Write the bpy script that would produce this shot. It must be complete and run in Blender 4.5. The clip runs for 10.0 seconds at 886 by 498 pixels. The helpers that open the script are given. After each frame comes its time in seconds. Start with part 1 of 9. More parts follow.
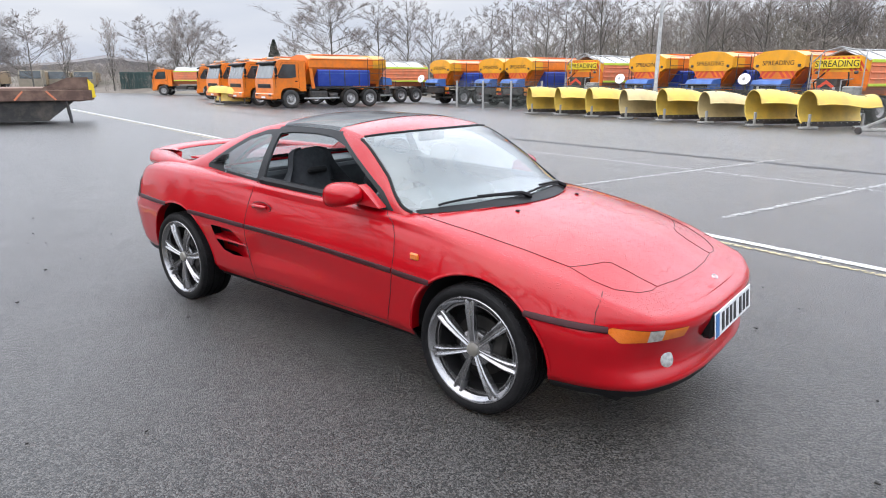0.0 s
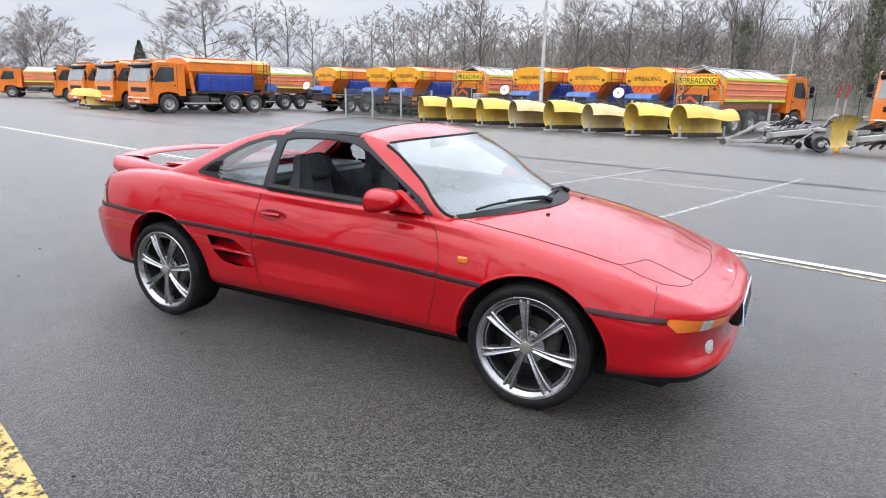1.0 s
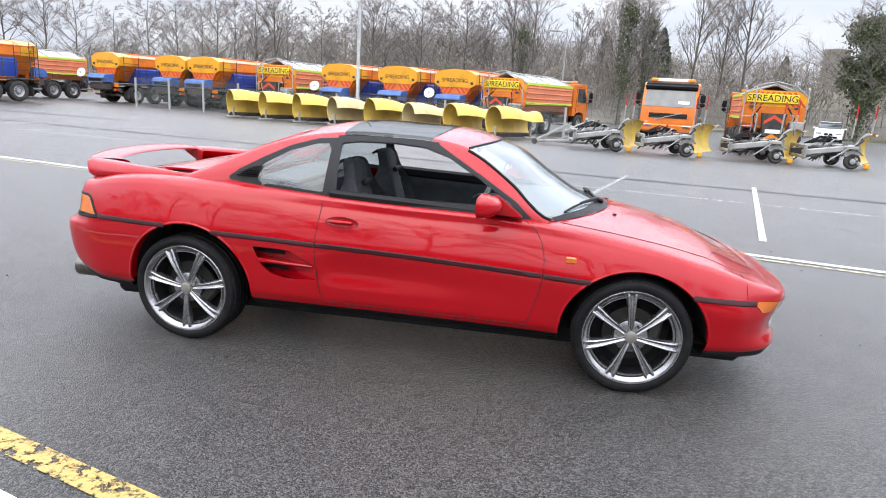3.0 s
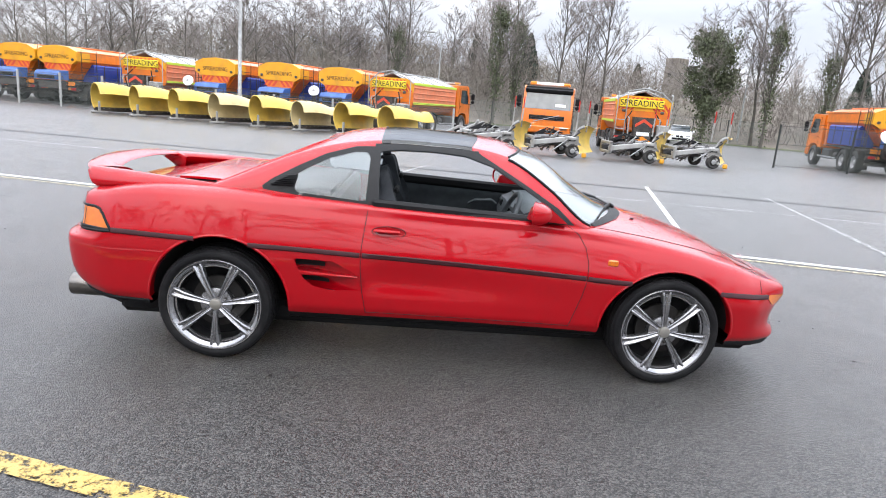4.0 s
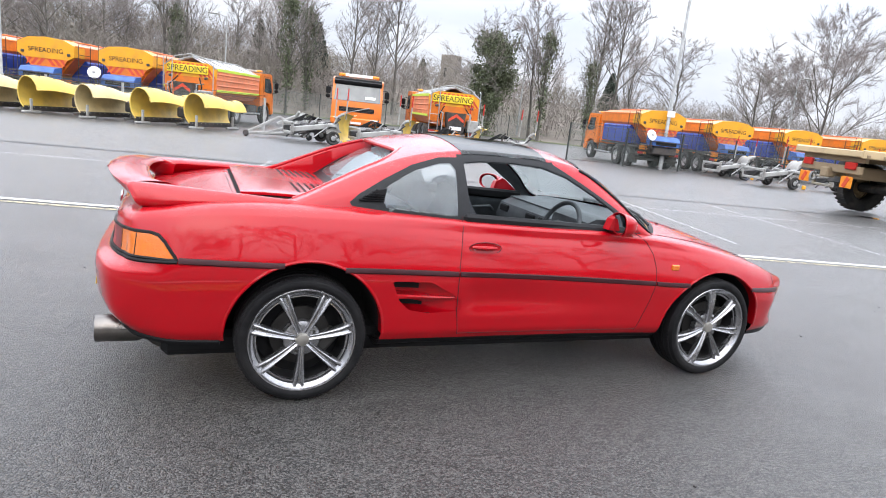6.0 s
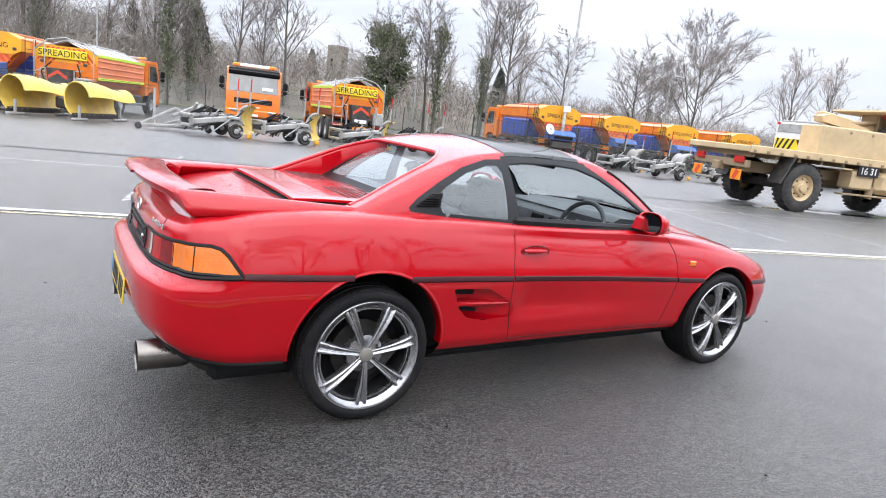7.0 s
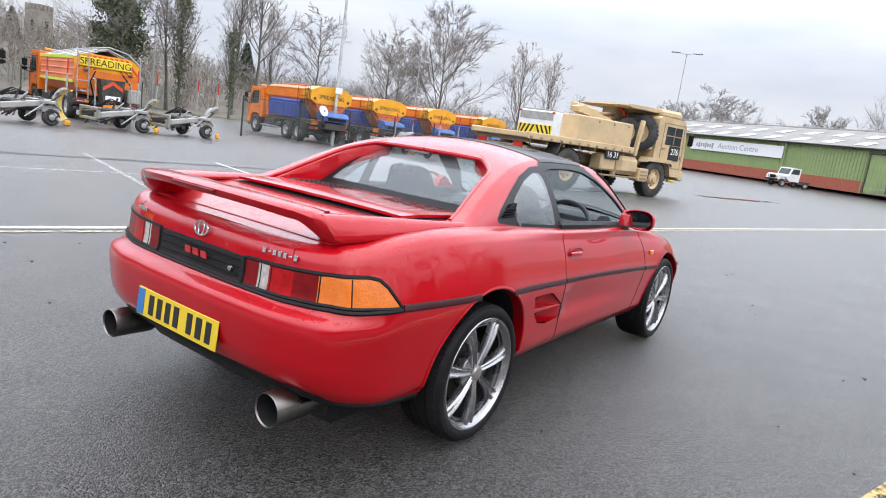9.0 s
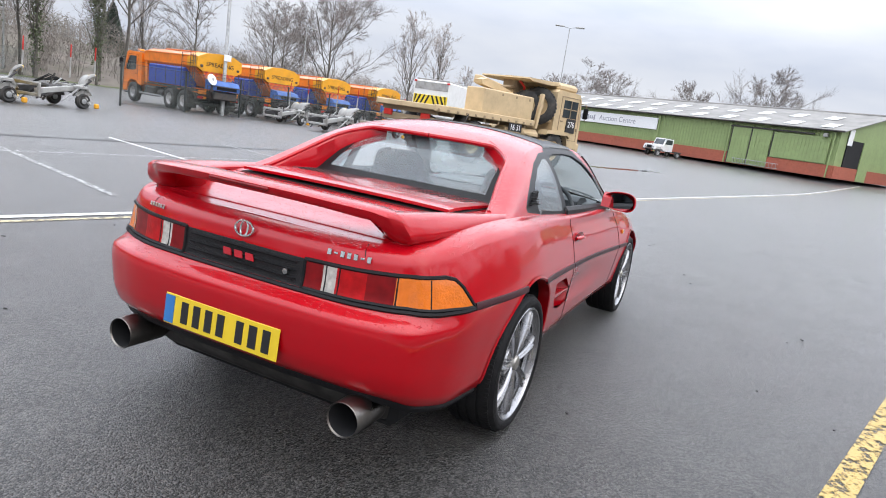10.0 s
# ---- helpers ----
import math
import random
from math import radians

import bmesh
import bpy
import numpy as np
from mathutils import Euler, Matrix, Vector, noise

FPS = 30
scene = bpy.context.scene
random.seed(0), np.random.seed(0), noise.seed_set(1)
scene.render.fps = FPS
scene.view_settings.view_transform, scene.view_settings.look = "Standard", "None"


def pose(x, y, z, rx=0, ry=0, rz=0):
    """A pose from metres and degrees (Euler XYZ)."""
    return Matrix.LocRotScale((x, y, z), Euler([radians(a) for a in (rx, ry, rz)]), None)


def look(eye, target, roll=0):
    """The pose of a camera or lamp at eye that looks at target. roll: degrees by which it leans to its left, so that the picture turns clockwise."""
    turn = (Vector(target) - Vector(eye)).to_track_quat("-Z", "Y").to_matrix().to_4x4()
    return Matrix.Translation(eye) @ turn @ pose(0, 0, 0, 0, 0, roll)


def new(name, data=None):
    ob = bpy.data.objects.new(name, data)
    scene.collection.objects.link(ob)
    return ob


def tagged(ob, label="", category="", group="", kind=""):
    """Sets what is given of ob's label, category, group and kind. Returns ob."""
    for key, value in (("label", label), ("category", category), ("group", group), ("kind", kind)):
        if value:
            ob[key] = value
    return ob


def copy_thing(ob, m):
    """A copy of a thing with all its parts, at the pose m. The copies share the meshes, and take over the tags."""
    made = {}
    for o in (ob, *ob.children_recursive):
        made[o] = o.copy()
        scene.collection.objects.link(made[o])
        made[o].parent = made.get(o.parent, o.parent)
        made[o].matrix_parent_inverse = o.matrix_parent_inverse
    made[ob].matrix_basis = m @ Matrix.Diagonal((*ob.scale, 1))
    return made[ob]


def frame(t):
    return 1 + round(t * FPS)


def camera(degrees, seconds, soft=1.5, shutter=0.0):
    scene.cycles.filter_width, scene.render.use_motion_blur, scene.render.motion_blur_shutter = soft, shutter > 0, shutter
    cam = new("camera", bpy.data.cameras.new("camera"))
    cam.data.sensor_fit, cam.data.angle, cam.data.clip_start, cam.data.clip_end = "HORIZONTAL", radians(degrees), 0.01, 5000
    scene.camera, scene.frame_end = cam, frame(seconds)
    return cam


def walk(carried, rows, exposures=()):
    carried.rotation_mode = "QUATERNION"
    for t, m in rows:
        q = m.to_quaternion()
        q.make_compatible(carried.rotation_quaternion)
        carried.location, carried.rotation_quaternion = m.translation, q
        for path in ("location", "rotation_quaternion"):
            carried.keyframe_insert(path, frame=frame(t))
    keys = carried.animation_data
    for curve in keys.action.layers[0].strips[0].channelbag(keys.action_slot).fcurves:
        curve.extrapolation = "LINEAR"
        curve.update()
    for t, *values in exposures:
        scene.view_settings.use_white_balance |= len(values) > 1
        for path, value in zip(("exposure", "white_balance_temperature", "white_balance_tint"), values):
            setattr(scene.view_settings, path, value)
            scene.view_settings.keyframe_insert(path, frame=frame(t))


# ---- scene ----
cam = camera(69.5, 10.0, 1.0)
PATH = [
    (0, (2.741, -2.875, 1.447), (1.517, -1.38, 0.93), -0.0),
    (0.5, (2.453, -3.079, 1.431), (1.376, -1.467, 0.94), 0.5),
    (1, (2.142, -3.363, 1.435), (1.225, -1.654, 0.947), 1.3),
    (1.5, (1.766, -3.557, 1.412), (1.002, -1.776, 0.919), 1.8),
    (2, (1.422, -3.696, 1.417), (0.807, -1.856, 0.931), 2.3),
    (3.5, (0.285, -3.982, 1.427), (0.174, -2.04, 0.963), 4.0),
    (4, (-0.192, -4.02, 1.424), (-0.097, -2.074, 0.973), 4.6),
    (4.5, (-0.572, -3.944, 1.398), (-0.329, -2.009, 0.955), 5.1),
    (5, (-0.929, -3.824, 1.379), (-0.51, -1.915, 0.952), 5.5),
    (5.5, (-1.328, -3.714, 1.379), (-0.735, -1.851, 0.958), 6.0),
    (7, (-2.358, -3.127, 1.327), (-1.307, -1.473, 0.926), 6.9),
    (7.5, (-2.666, -2.869, 1.294), (-1.442, -1.336, 0.907), 7.2),
    (8, (-2.94, -2.591, 1.291), (-1.567, -1.186, 0.917), 7.5),
    (8.5, (-3.234, -2.346, 1.293), (-1.734, -1.075, 0.93), 7.7),
    (9, (-3.41, -2.081, 1.269), (-1.796, -0.956, 0.907), 8.0),
    (9.5, (-3.535, -1.812, 1.262), (-1.836, -0.826, 0.886), 8.2),
    (10, (-3.68, -1.52, 1.261), (-1.898, -0.707, 0.859), 8.4),
]
EXPOSURES = [(0, .62), (1, .64), (2, .72), (3.5, .85), (5, .91), (7, .91), (8, .78), (9, .66), (10, .61)]
walk(cam, [(t, look(eye, target, roll)) for t, eye, target, roll in PATH], EXPOSURES)


# ==== world and light ====
world = bpy.data.worlds.new("overcast_sky")
scene.world = world
world.use_nodes = True
wt = world.node_tree
wt.nodes.clear()
w_out = wt.nodes.new("ShaderNodeOutputWorld")
w_bg = wt.nodes.new("ShaderNodeBackground")
w_sky = wt.nodes.new("ShaderNodeTexSky")
w_sky.sky_type = "NISHITA"
w_sky.sun_disc = False
w_sky.sun_elevation, w_sky.sun_rotation = radians(38), radians(200)
w_sky.air_density, w_sky.dust_density = 1.0, 4.0
w_noise = wt.nodes.new("ShaderNodeTexNoise")
w_dir = wt.nodes.new("ShaderNodeTexCoord")
w_map = wt.nodes.new("ShaderNodeMapping")
w_map.inputs["Scale"].default_value = (1.0, 1.0, 3.5)
wt.links.new(w_dir.outputs["Generated"], w_map.inputs["Vector"])
wt.links.new(w_map.outputs[0], w_noise.inputs["Vector"])
w_noise.inputs["Scale"].default_value = 2.8
w_noise.inputs["Detail"].default_value = 7.0
w_noise.inputs["Roughness"].default_value = 0.5
w_ramp = wt.nodes.new("ShaderNodeValToRGB")
w_ramp.color_ramp.elements[0].position, w_ramp.color_ramp.elements[1].position = 0.32, 0.66
w_ramp.color_ramp.elements[0].color = (6.22, 6.75, 8.0, 1)
w_ramp.color_ramp.elements[1].color = (8.6, 8.8, 9.35, 1)
w_mix = wt.nodes.new("ShaderNodeMixRGB")
w_mix.inputs[0].default_value = 0.9
wt.links.new(w_noise.outputs["Fac"], w_ramp.inputs[0])
wt.links.new(w_sky.outputs[0], w_mix.inputs[1])
wt.links.new(w_ramp.outputs[0], w_mix.inputs[2])
# an overcast sky grows brighter from the horizon to the zenith
w_co = wt.nodes.new("ShaderNodeTexCoord")
w_sep = wt.nodes.new("ShaderNodeSeparateXYZ")
w_rise = wt.nodes.new("ShaderNodeMapRange")
w_rise.interpolation_type = "SMOOTHSTEP"
w_rise.inputs["From Min"].default_value, w_rise.inputs["From Max"].default_value = 0.10, 0.46
w_rise.inputs["To Min"].default_value, w_rise.inputs["To Max"].default_value = 0.79, 2.4
w_mul = wt.nodes.new("ShaderNodeMixRGB")
w_mul.blend_type, w_mul.inputs[0].default_value = "MULTIPLY", 1.0
wt.links.new(w_co.outputs["Generated"], w_sep.inputs[0])
wt.links.new(w_sep.outputs["Z"], w_rise.inputs["Value"])
wt.links.new(w_mix.outputs[0], w_mul.inputs[1])
wt.links.new(w_rise.outputs[0], w_mul.inputs[2])
wt.links.new(w_mul.outputs[0], w_bg.inputs[0])
w_bg.inputs[1].default_value = 0.09
wt.links.new(w_bg.outputs[0], w_out.inputs[0])

sun_data = bpy.data.lights.new("sun", "SUN")
sun_data.energy, sun_data.angle, sun_data.color = 0.6, radians(60), (1.0, 0.985, 0.96)
sun = new("sun", sun_data)
sun.matrix_world = look((0, 0, 30), (3, 7, 0))


# ==== materials ====
def mat(name, col, rough=0.6, metal=0.0, vary=0.12, scale=6.0, bump=0.0, bscale=60.0, coat=0.0, spec=0.5, rvary=0.0, dirt=None, dirt_amount=0.35, dscale=3.0, alpha=1.0, per_object=0.0):
    """A node material: base colour with two scales of variation, roughness variation, fine relief and optional grime."""
    m = bpy.data.materials.new(name)
    m.use_nodes = True
    t = m.node_tree
    b = t.nodes["Principled BSDF"]
    b.inputs["Roughness"].default_value, b.inputs["Metallic"].default_value = rough, metal
    b.inputs["Specular IOR Level"].default_value = spec
    b.inputs["Coat Weight"].default_value, b.inputs["Coat Roughness"].default_value = coat, 0.04
    co = t.nodes.new("ShaderNodeTexCoord")
    n1 = t.nodes.new("ShaderNodeTexNoise")
    n1.inputs["Scale"].default_value, n1.inputs["Detail"].default_value = scale, 6.0
    t.links.new(co.outputs["Object"], n1.inputs["Vector"])
    lo = tuple(max(0.0, c * (1 - vary)) for c in col) + (1,)
    hi = tuple(min(1.0, c * (1 + vary)) for c in col) + (1,)
    r = t.nodes.new("ShaderNodeValToRGB")
    r.color_ramp.elements[0].position, r.color_ramp.elements[1].position = 0.3, 0.7
    r.color_ramp.elements[0].color, r.color_ramp.elements[1].color = lo, hi
    t.links.new(n1.outputs["Fac"], r.inputs[0])
    last = r.outputs[0]
    if dirt:
        n2 = t.nodes.new("ShaderNodeTexNoise")
        n2.inputs["Scale"].default_value, n2.inputs["Detail"].default_value, n2.inputs["Roughness"].default_value = dscale, 10.0, 0.65
        t.links.new(co.outputs["Object"], n2.inputs["Vector"])
        r2 = t.nodes.new("ShaderNodeValToRGB")
        r2.color_ramp.elements[0].position, r2.color_ramp.elements[1].position = 0.45, 0.75
        r2.color_ramp.elements[0].color, r2.color_ramp.elements[1].color = (0, 0, 0, 1), (dirt_amount,) * 3 + (1,)
        t.links.new(n2.outputs["Fac"], r2.inputs[0])
        mx = t.nodes.new("ShaderNodeMixRGB")
        mx.inputs[2].default_value = tuple(dirt) + (1,)
        t.links.new(r2.outputs[0], mx.inputs[0])
        t.links.new(last, mx.inputs[1])
        last = mx.outputs[0]
    if per_object:
        oi = t.nodes.new("ShaderNodeObjectInfo")
        hs = t.nodes.new("ShaderNodeHueSaturation")
        mr = t.nodes.new("ShaderNodeMapRange")
        mr.inputs["To Min"].default_value, mr.inputs["To Max"].default_value = 1 - per_object, 1 + per_object
        t.links.new(oi.outputs["Random"], mr.inputs["Value"])
        t.links.new(mr.outputs[0], hs.inputs["Value"])
        t.links.new(last, hs.inputs["Color"])
        last = hs.outputs[0]
    t.links.new(last, b.inputs["Base Color"])
    if rvary:
        mr = t.nodes.new("ShaderNodeMapRange")
        mr.inputs["From Min"].default_value, mr.inputs["From Max"].default_value = 0.3, 0.7
        mr.inputs["To Min"].default_value, mr.inputs["To Max"].default_value = max(0.02, rough - rvary), min(1, rough + rvary)
        n3 = t.nodes.new("ShaderNodeTexNoise")
        n3.inputs["Scale"].default_value, n3.inputs["Detail"].default_value = scale * 0.6, 5.0
        t.links.new(co.outputs["Object"], n3.inputs["Vector"])
        t.links.new(n3.outputs["Fac"], mr.inputs["Value"])
        t.links.new(mr.outputs[0], b.inputs["Roughness"])
    if bump:
        nb = t.nodes.new("ShaderNodeTexNoise")
        nb.inputs["Scale"].default_value, nb.inputs["Detail"].default_value = bscale, 4.0
        t.links.new(co.outputs["Object"], nb.inputs["Vector"])
        bp = t.nodes.new("ShaderNodeBump")
        bp.inputs["Strength"].default_value, bp.inputs["Distance"].default_value = bump, 0.01
        t.links.new(nb.outputs["Fac"], bp.inputs["Height"])
        t.links.new(bp.outputs[0], b.inputs["Normal"])
    if alpha < 1:
        b.inputs["Alpha"].default_value = alpha
    return m


def glass_mat(name, tint=(0.9, 0.94, 0.93), clear=0.75, rough=0.02, haze=0.0, shine=0.82):
    """A window pane: sharp mirror by the angle of view over a tinted clear sheet."""
    m = bpy.data.materials.new(name)
    m.use_nodes = True
    t = m.node_tree
    t.nodes.clear()
    out = t.nodes.new("ShaderNodeOutputMaterial")
    tr = t.nodes.new("ShaderNodeBsdfTransparent")
    tr.inputs[0].default_value = tuple(c * clear for c in tint) + (1,)
    gl = t.nodes.new("ShaderNodeBsdfGlossy")
    gl.inputs["Roughness"].default_value = rough
    lw = t.nodes.new("ShaderNodeLayerWeight")
    lw.inputs[0].default_value = 0.5
    pw = t.nodes.new("ShaderNodeMath")
    pw.operation, pw.inputs[1].default_value = "POWER", 4.2
    t.links.new(lw.outputs["Facing"], pw.inputs[0])
    fr = t.nodes.new("ShaderNodeMath")
    fr.operation, fr.inputs[1].default_value, fr.inputs[2].default_value = "MULTIPLY_ADD", shine, 0.05 + 0.03 * shine
    t.links.new(pw.outputs[0], fr.inputs[0])
    mx = t.nodes.new("ShaderNodeMixShader")
    t.links.new(fr.outputs[0], mx.inputs[0])
    last = tr.outputs[0]
    if haze:  # condensation on the inside, with sky reflection put into the same pale veil
        d1 = t.nodes.new("ShaderNodeBsdfDiffuse")
        d1.inputs[0].default_value = (0.78, 0.87, 0.89, 1)
        d2 = t.nodes.new("ShaderNodeBsdfTranslucent")
        d2.inputs[0].default_value = (0.78, 0.87, 0.89, 1)
        df = t.nodes.new("ShaderNodeMixShader")
        df.inputs[0].default_value = 0.3
        t.links.new(d1.outputs[0], df.inputs[1])
        t.links.new(d2.outputs[0], df.inputs[2])
        co = t.nodes.new("ShaderNodeTexCoord")
        nz = t.nodes.new("ShaderNodeTexNoise")
        nz.inputs["Scale"].default_value, nz.inputs["Detail"].default_value = 4.0, 6.0
        t.links.new(co.outputs["Object"], nz.inputs["Vector"])
        mr = t.nodes.new("ShaderNodeMapRange")
        mr.inputs["From Min"].default_value, mr.inputs["From Max"].default_value = 0.3, 0.7
        mr.inputs["To Min"].default_value, mr.inputs["To Max"].default_value = haze * 0.92, haze * 1.08
        t.links.new(nz.outputs["Fac"], mr.inputs["Value"])
        mh = t.nodes.new("ShaderNodeMixShader")
        t.links.new(mr.outputs[0], mh.inputs[0])
        t.links.new(last, mh.inputs[1])
        t.links.new(df.outputs[0], mh.inputs[2])
        last = mh.outputs[0]
    t.links.new(last, mx.inputs[1])
    t.links.new(gl.outputs[0], mx.inputs[2])
    t.links.new(mx.outputs[0], out.inputs[0])
    return m


def gloss_by_angle(t, low, power):
    """Value that rises from low, seen square on, to one at a grazing view: drives gloss only."""
    lw = t.nodes.new("ShaderNodeLayerWeight")
    lw.inputs[0].default_value = 0.5
    pw = t.nodes.new("ShaderNodeMath")
    pw.operation, pw.inputs[1].default_value = "POWER", power
    t.links.new(lw.outputs["Facing"], pw.inputs[0])
    ma = t.nodes.new("ShaderNodeMath")
    ma.operation, ma.inputs[1].default_value, ma.inputs[2].default_value = "MULTIPLY_ADD", 1 - low, low
    t.links.new(pw.outputs[0], ma.inputs[0])
    return ma.outputs[0]


def paint_red():
    """Aged red car paint under clear coat, with rain beads standing on it."""
    m = mat("red_car_paint", (0.40, 0.0014, 0.0072), 0.36, 0.0, 0.05, 3.0, coat=1.0, spec=0.06)
    t = m.node_tree
    b = t.nodes["Principled BSDF"]
    b.inputs["Coat IOR"].default_value = 1.44
    co = t.nodes.new("ShaderNodeTexCoord")
    vo = t.nodes.new("ShaderNodeTexVoronoi")
    vo.inputs["Scale"].default_value = 115.0
    t.links.new(co.outputs["Object"], vo.inputs["Vector"])
    rp = t.nodes.new("ShaderNodeValToRGB")
    rp.color_ramp.elements[0].position, rp.color_ramp.elements[1].position = 0.05, 0.42
    rp.color_ramp.elements[0].color, rp.color_ramp.elements[1].color = (1, 1, 1, 1), (0, 0, 0, 1)
    t.links.new(vo.outputs["Distance"], rp.inputs[0])
    # beads sit only on surfaces that face up, in drifting patches
    ge = t.nodes.new("ShaderNodeNewGeometry")
    sx = t.nodes.new("ShaderNodeSeparateXYZ")
    t.links.new(ge.outputs["Normal"], sx.inputs[0])
    up = t.nodes.new("ShaderNodeMapRange")
    up.inputs["From Min"].default_value, up.inputs["From Max"].default_value = 0.4, 0.85
    t.links.new(sx.outputs["Z"], up.inputs["Value"])
    pa = t.nodes.new("ShaderNodeTexNoise")
    pa.inputs["Scale"].default_value, pa.inputs["Detail"].default_value = 5.0, 6.0
    t.links.new(co.outputs["Object"], pa.inputs["Vector"])
    pr = t.nodes.new("ShaderNodeMapRange")
    pr.inputs["From Min"].default_value, pr.inputs["From Max"].default_value = 0.2, 0.65
    t.links.new(pa.outputs["Fac"], pr.inputs["Value"])
    m1 = t.nodes.new("ShaderNodeMath")
    m1.operation = "MULTIPLY"
    t.links.new(up.outputs[0], m1.inputs[0])
    t.links.new(pr.outputs[0], m1.inputs[1])
    m2 = t.nodes.new("ShaderNodeMath")
    m2.operation = "MULTIPLY"
    # only some cells hold a bead
    vs = t.nodes.new("ShaderNodeSeparateColor")
    t.links.new(vo.outputs["Color"], vs.inputs[0])
    some = t.nodes.new("ShaderNodeMath")
    some.operation, some.inputs[1].default_value = "GREATER_THAN", 0.5
    t.links.new(vs.outputs[0], some.inputs[0])
    bead = t.nodes.new("ShaderNodeMath")
    bead.operation = "MULTIPLY"
    t.links.new(rp.outputs[0], bead.inputs[0])
    t.links.new(some.outputs[0], bead.inputs[1])
    t.links.new(bead.outputs[0], m2.inputs[0])
    t.links.new(m1.outputs[0], m2.inputs[1])
    bp = t.nodes.new("ShaderNodeBump")
    bp.inputs["Strength"].default_value, bp.inputs["Distance"].default_value = 0.8, 0.004
    t.links.new(m2.outputs[0], bp.inputs["Height"])
    cr = t.nodes.new("ShaderNodeMapRange")
    cr.inputs["To Min"].default_value, cr.inputs["To Max"].default_value = 0.03, 0.07
    t.links.new(m1.outputs[0], cr.inputs["Value"])
    t.links.new(cr.outputs[0], b.inputs["Coat Roughness"])
    # a fine mist of rain lies on what faces up
    mist = t.nodes.new("ShaderNodeMapRange")
    mist.inputs["To Min"].default_value, mist.inputs["To Max"].default_value = 0.06, 0.24
    t.links.new(m1.outputs[0], mist.inputs["Value"])
    t.links.new(mist.outputs[0], b.inputs["Specular IOR Level"])
    t.links.new(bp.outputs[0], b.inputs["Coat Normal"])
    t.links.new(bp.outputs[0], b.inputs["Normal"])
    return m


def asphalt():
    """Damp tarmac: dark stones in binder, patches of standing wet that shine more."""
    m = bpy.data.materials.new("wet_asphalt")
    m.use_nodes = True
    t = m.node_tree
    b = t.nodes["Principled BSDF"]
    co = t.nodes.new("ShaderNodeTexCoord")
    v = t.nodes.new("ShaderNodeTexVoronoi")
    v.inputs["Scale"].default_value = 150.0
    n = t.nodes.new("ShaderNodeTexNoise")
    n.inputs["Scale"].default_value, n.inputs["Detail"].default_value = 0.35, 8.0
    n2 = t.nodes.new("ShaderNodeTexNoise")
    n2.inputs["Scale"].default_value, n2.inputs["Detail"].default_value = 2.3, 8.0
    n3 = t.nodes.new("ShaderNodeTexNoise")
    n3.inputs["Scale"].default_value, n3.inputs["Detail"].default_value = 80.0, 3.0
    for q in (v, n, n2, n3):
        t.links.new(co.outputs["Object"], q.inputs["Vector"])
    stone = t.nodes.new("ShaderNodeValToRGB")
    stone.color_ramp.elements[0].color, stone.color_ramp.elements[1].color = (0.006, 0.0057, 0.0053, 1), (0.102, 0.097, 0.090, 1)
    stone.color_ramp.elements[0].position = 0.3
    sep = t.nodes.new("ShaderNodeSeparateColor")
    t.links.new(v.outputs["Color"], sep.inputs[0])
    t.links.new(sep.outputs[0], stone.inputs[0])
    patch = t.nodes.new("ShaderNodeMapRange")
    patch.inputs["From Min"].default_value, patch.inputs["From Max"].default_value = 0.3, 0.7
    patch.inputs["To Min"].default_value, patch.inputs["To Max"].default_value = 0.82, 1.12
    t.links.new(n.outputs["Fac"], patch.inputs["Value"])
    mx = t.nodes.new("ShaderNodeMixRGB")
    mx.blend_type, mx.inputs[0].default_value = "MULTIPLY", 1.0
    t.links.new(stone.outputs[0], mx.inputs[1])
    t.links.new(patch.outputs[0], mx.inputs[2])
    t.links.new(mx.outputs[0], b.inputs["Base Color"])
    ro = t.nodes.new("ShaderNodeMapRange")
    ro.inputs["From Min"].default_value, ro.inputs["From Max"].default_value = 0.32, 0.68
    ro.inputs["To Min"].default_value, ro.inputs["To Max"].default_value = 0.44, 0.54
    t.links.new(n2.outputs["Fac"], ro.inputs["Value"])
    t.links.new(ro.outputs[0], b.inputs["Roughness"])
    b.inputs["Specular IOR Level"].default_value = 0.4
    add = t.nodes.new("ShaderNodeMath")
    add.operation = "ADD"
    t.links.new(v.outputs["Distance"], add.inputs[0])
    t.links.new(n3.outputs["Fac"], add.inputs[1])
    bp = t.nodes.new("ShaderNodeBump")
    bp.inputs["Strength"].default_value, bp.inputs["Distance"].default_value = 0.6, 0.006
    bp.invert = True
    # a film of water lies over the stones and shines at low angles
    film = t.nodes.new("ShaderNodeMapRange")
    film.inputs["From Min"].default_value, film.inputs["From Max"].default_value = 0.3, 0.65
    film.inputs["To Min"].default_value, film.inputs["To Max"].default_value = 1.0, 0.92
    t.links.new(n2.outputs["Fac"], film.inputs["Value"])
    each = t.nodes.new("ShaderNodeMapRange")
    each.inputs["To Min"].default_value, each.inputs["To Max"].default_value = 0.55, 1.0
    t.links.new(sep.outputs[1], each.inputs["Value"])
    wet = t.nodes.new("ShaderNodeMath")
    wet.operation = "MULTIPLY"
    t.links.new(film.outputs[0], wet.inputs[0])
    t.links.new(each.outputs[0], wet.inputs[1])
    low = t.nodes.new("ShaderNodeMath")
    low.operation = "MULTIPLY"
    t.links.new(wet.outputs[0], low.inputs[0])
    t.links.new(gloss_by_angle(t, 0.11, 1.25), low.inputs[1])
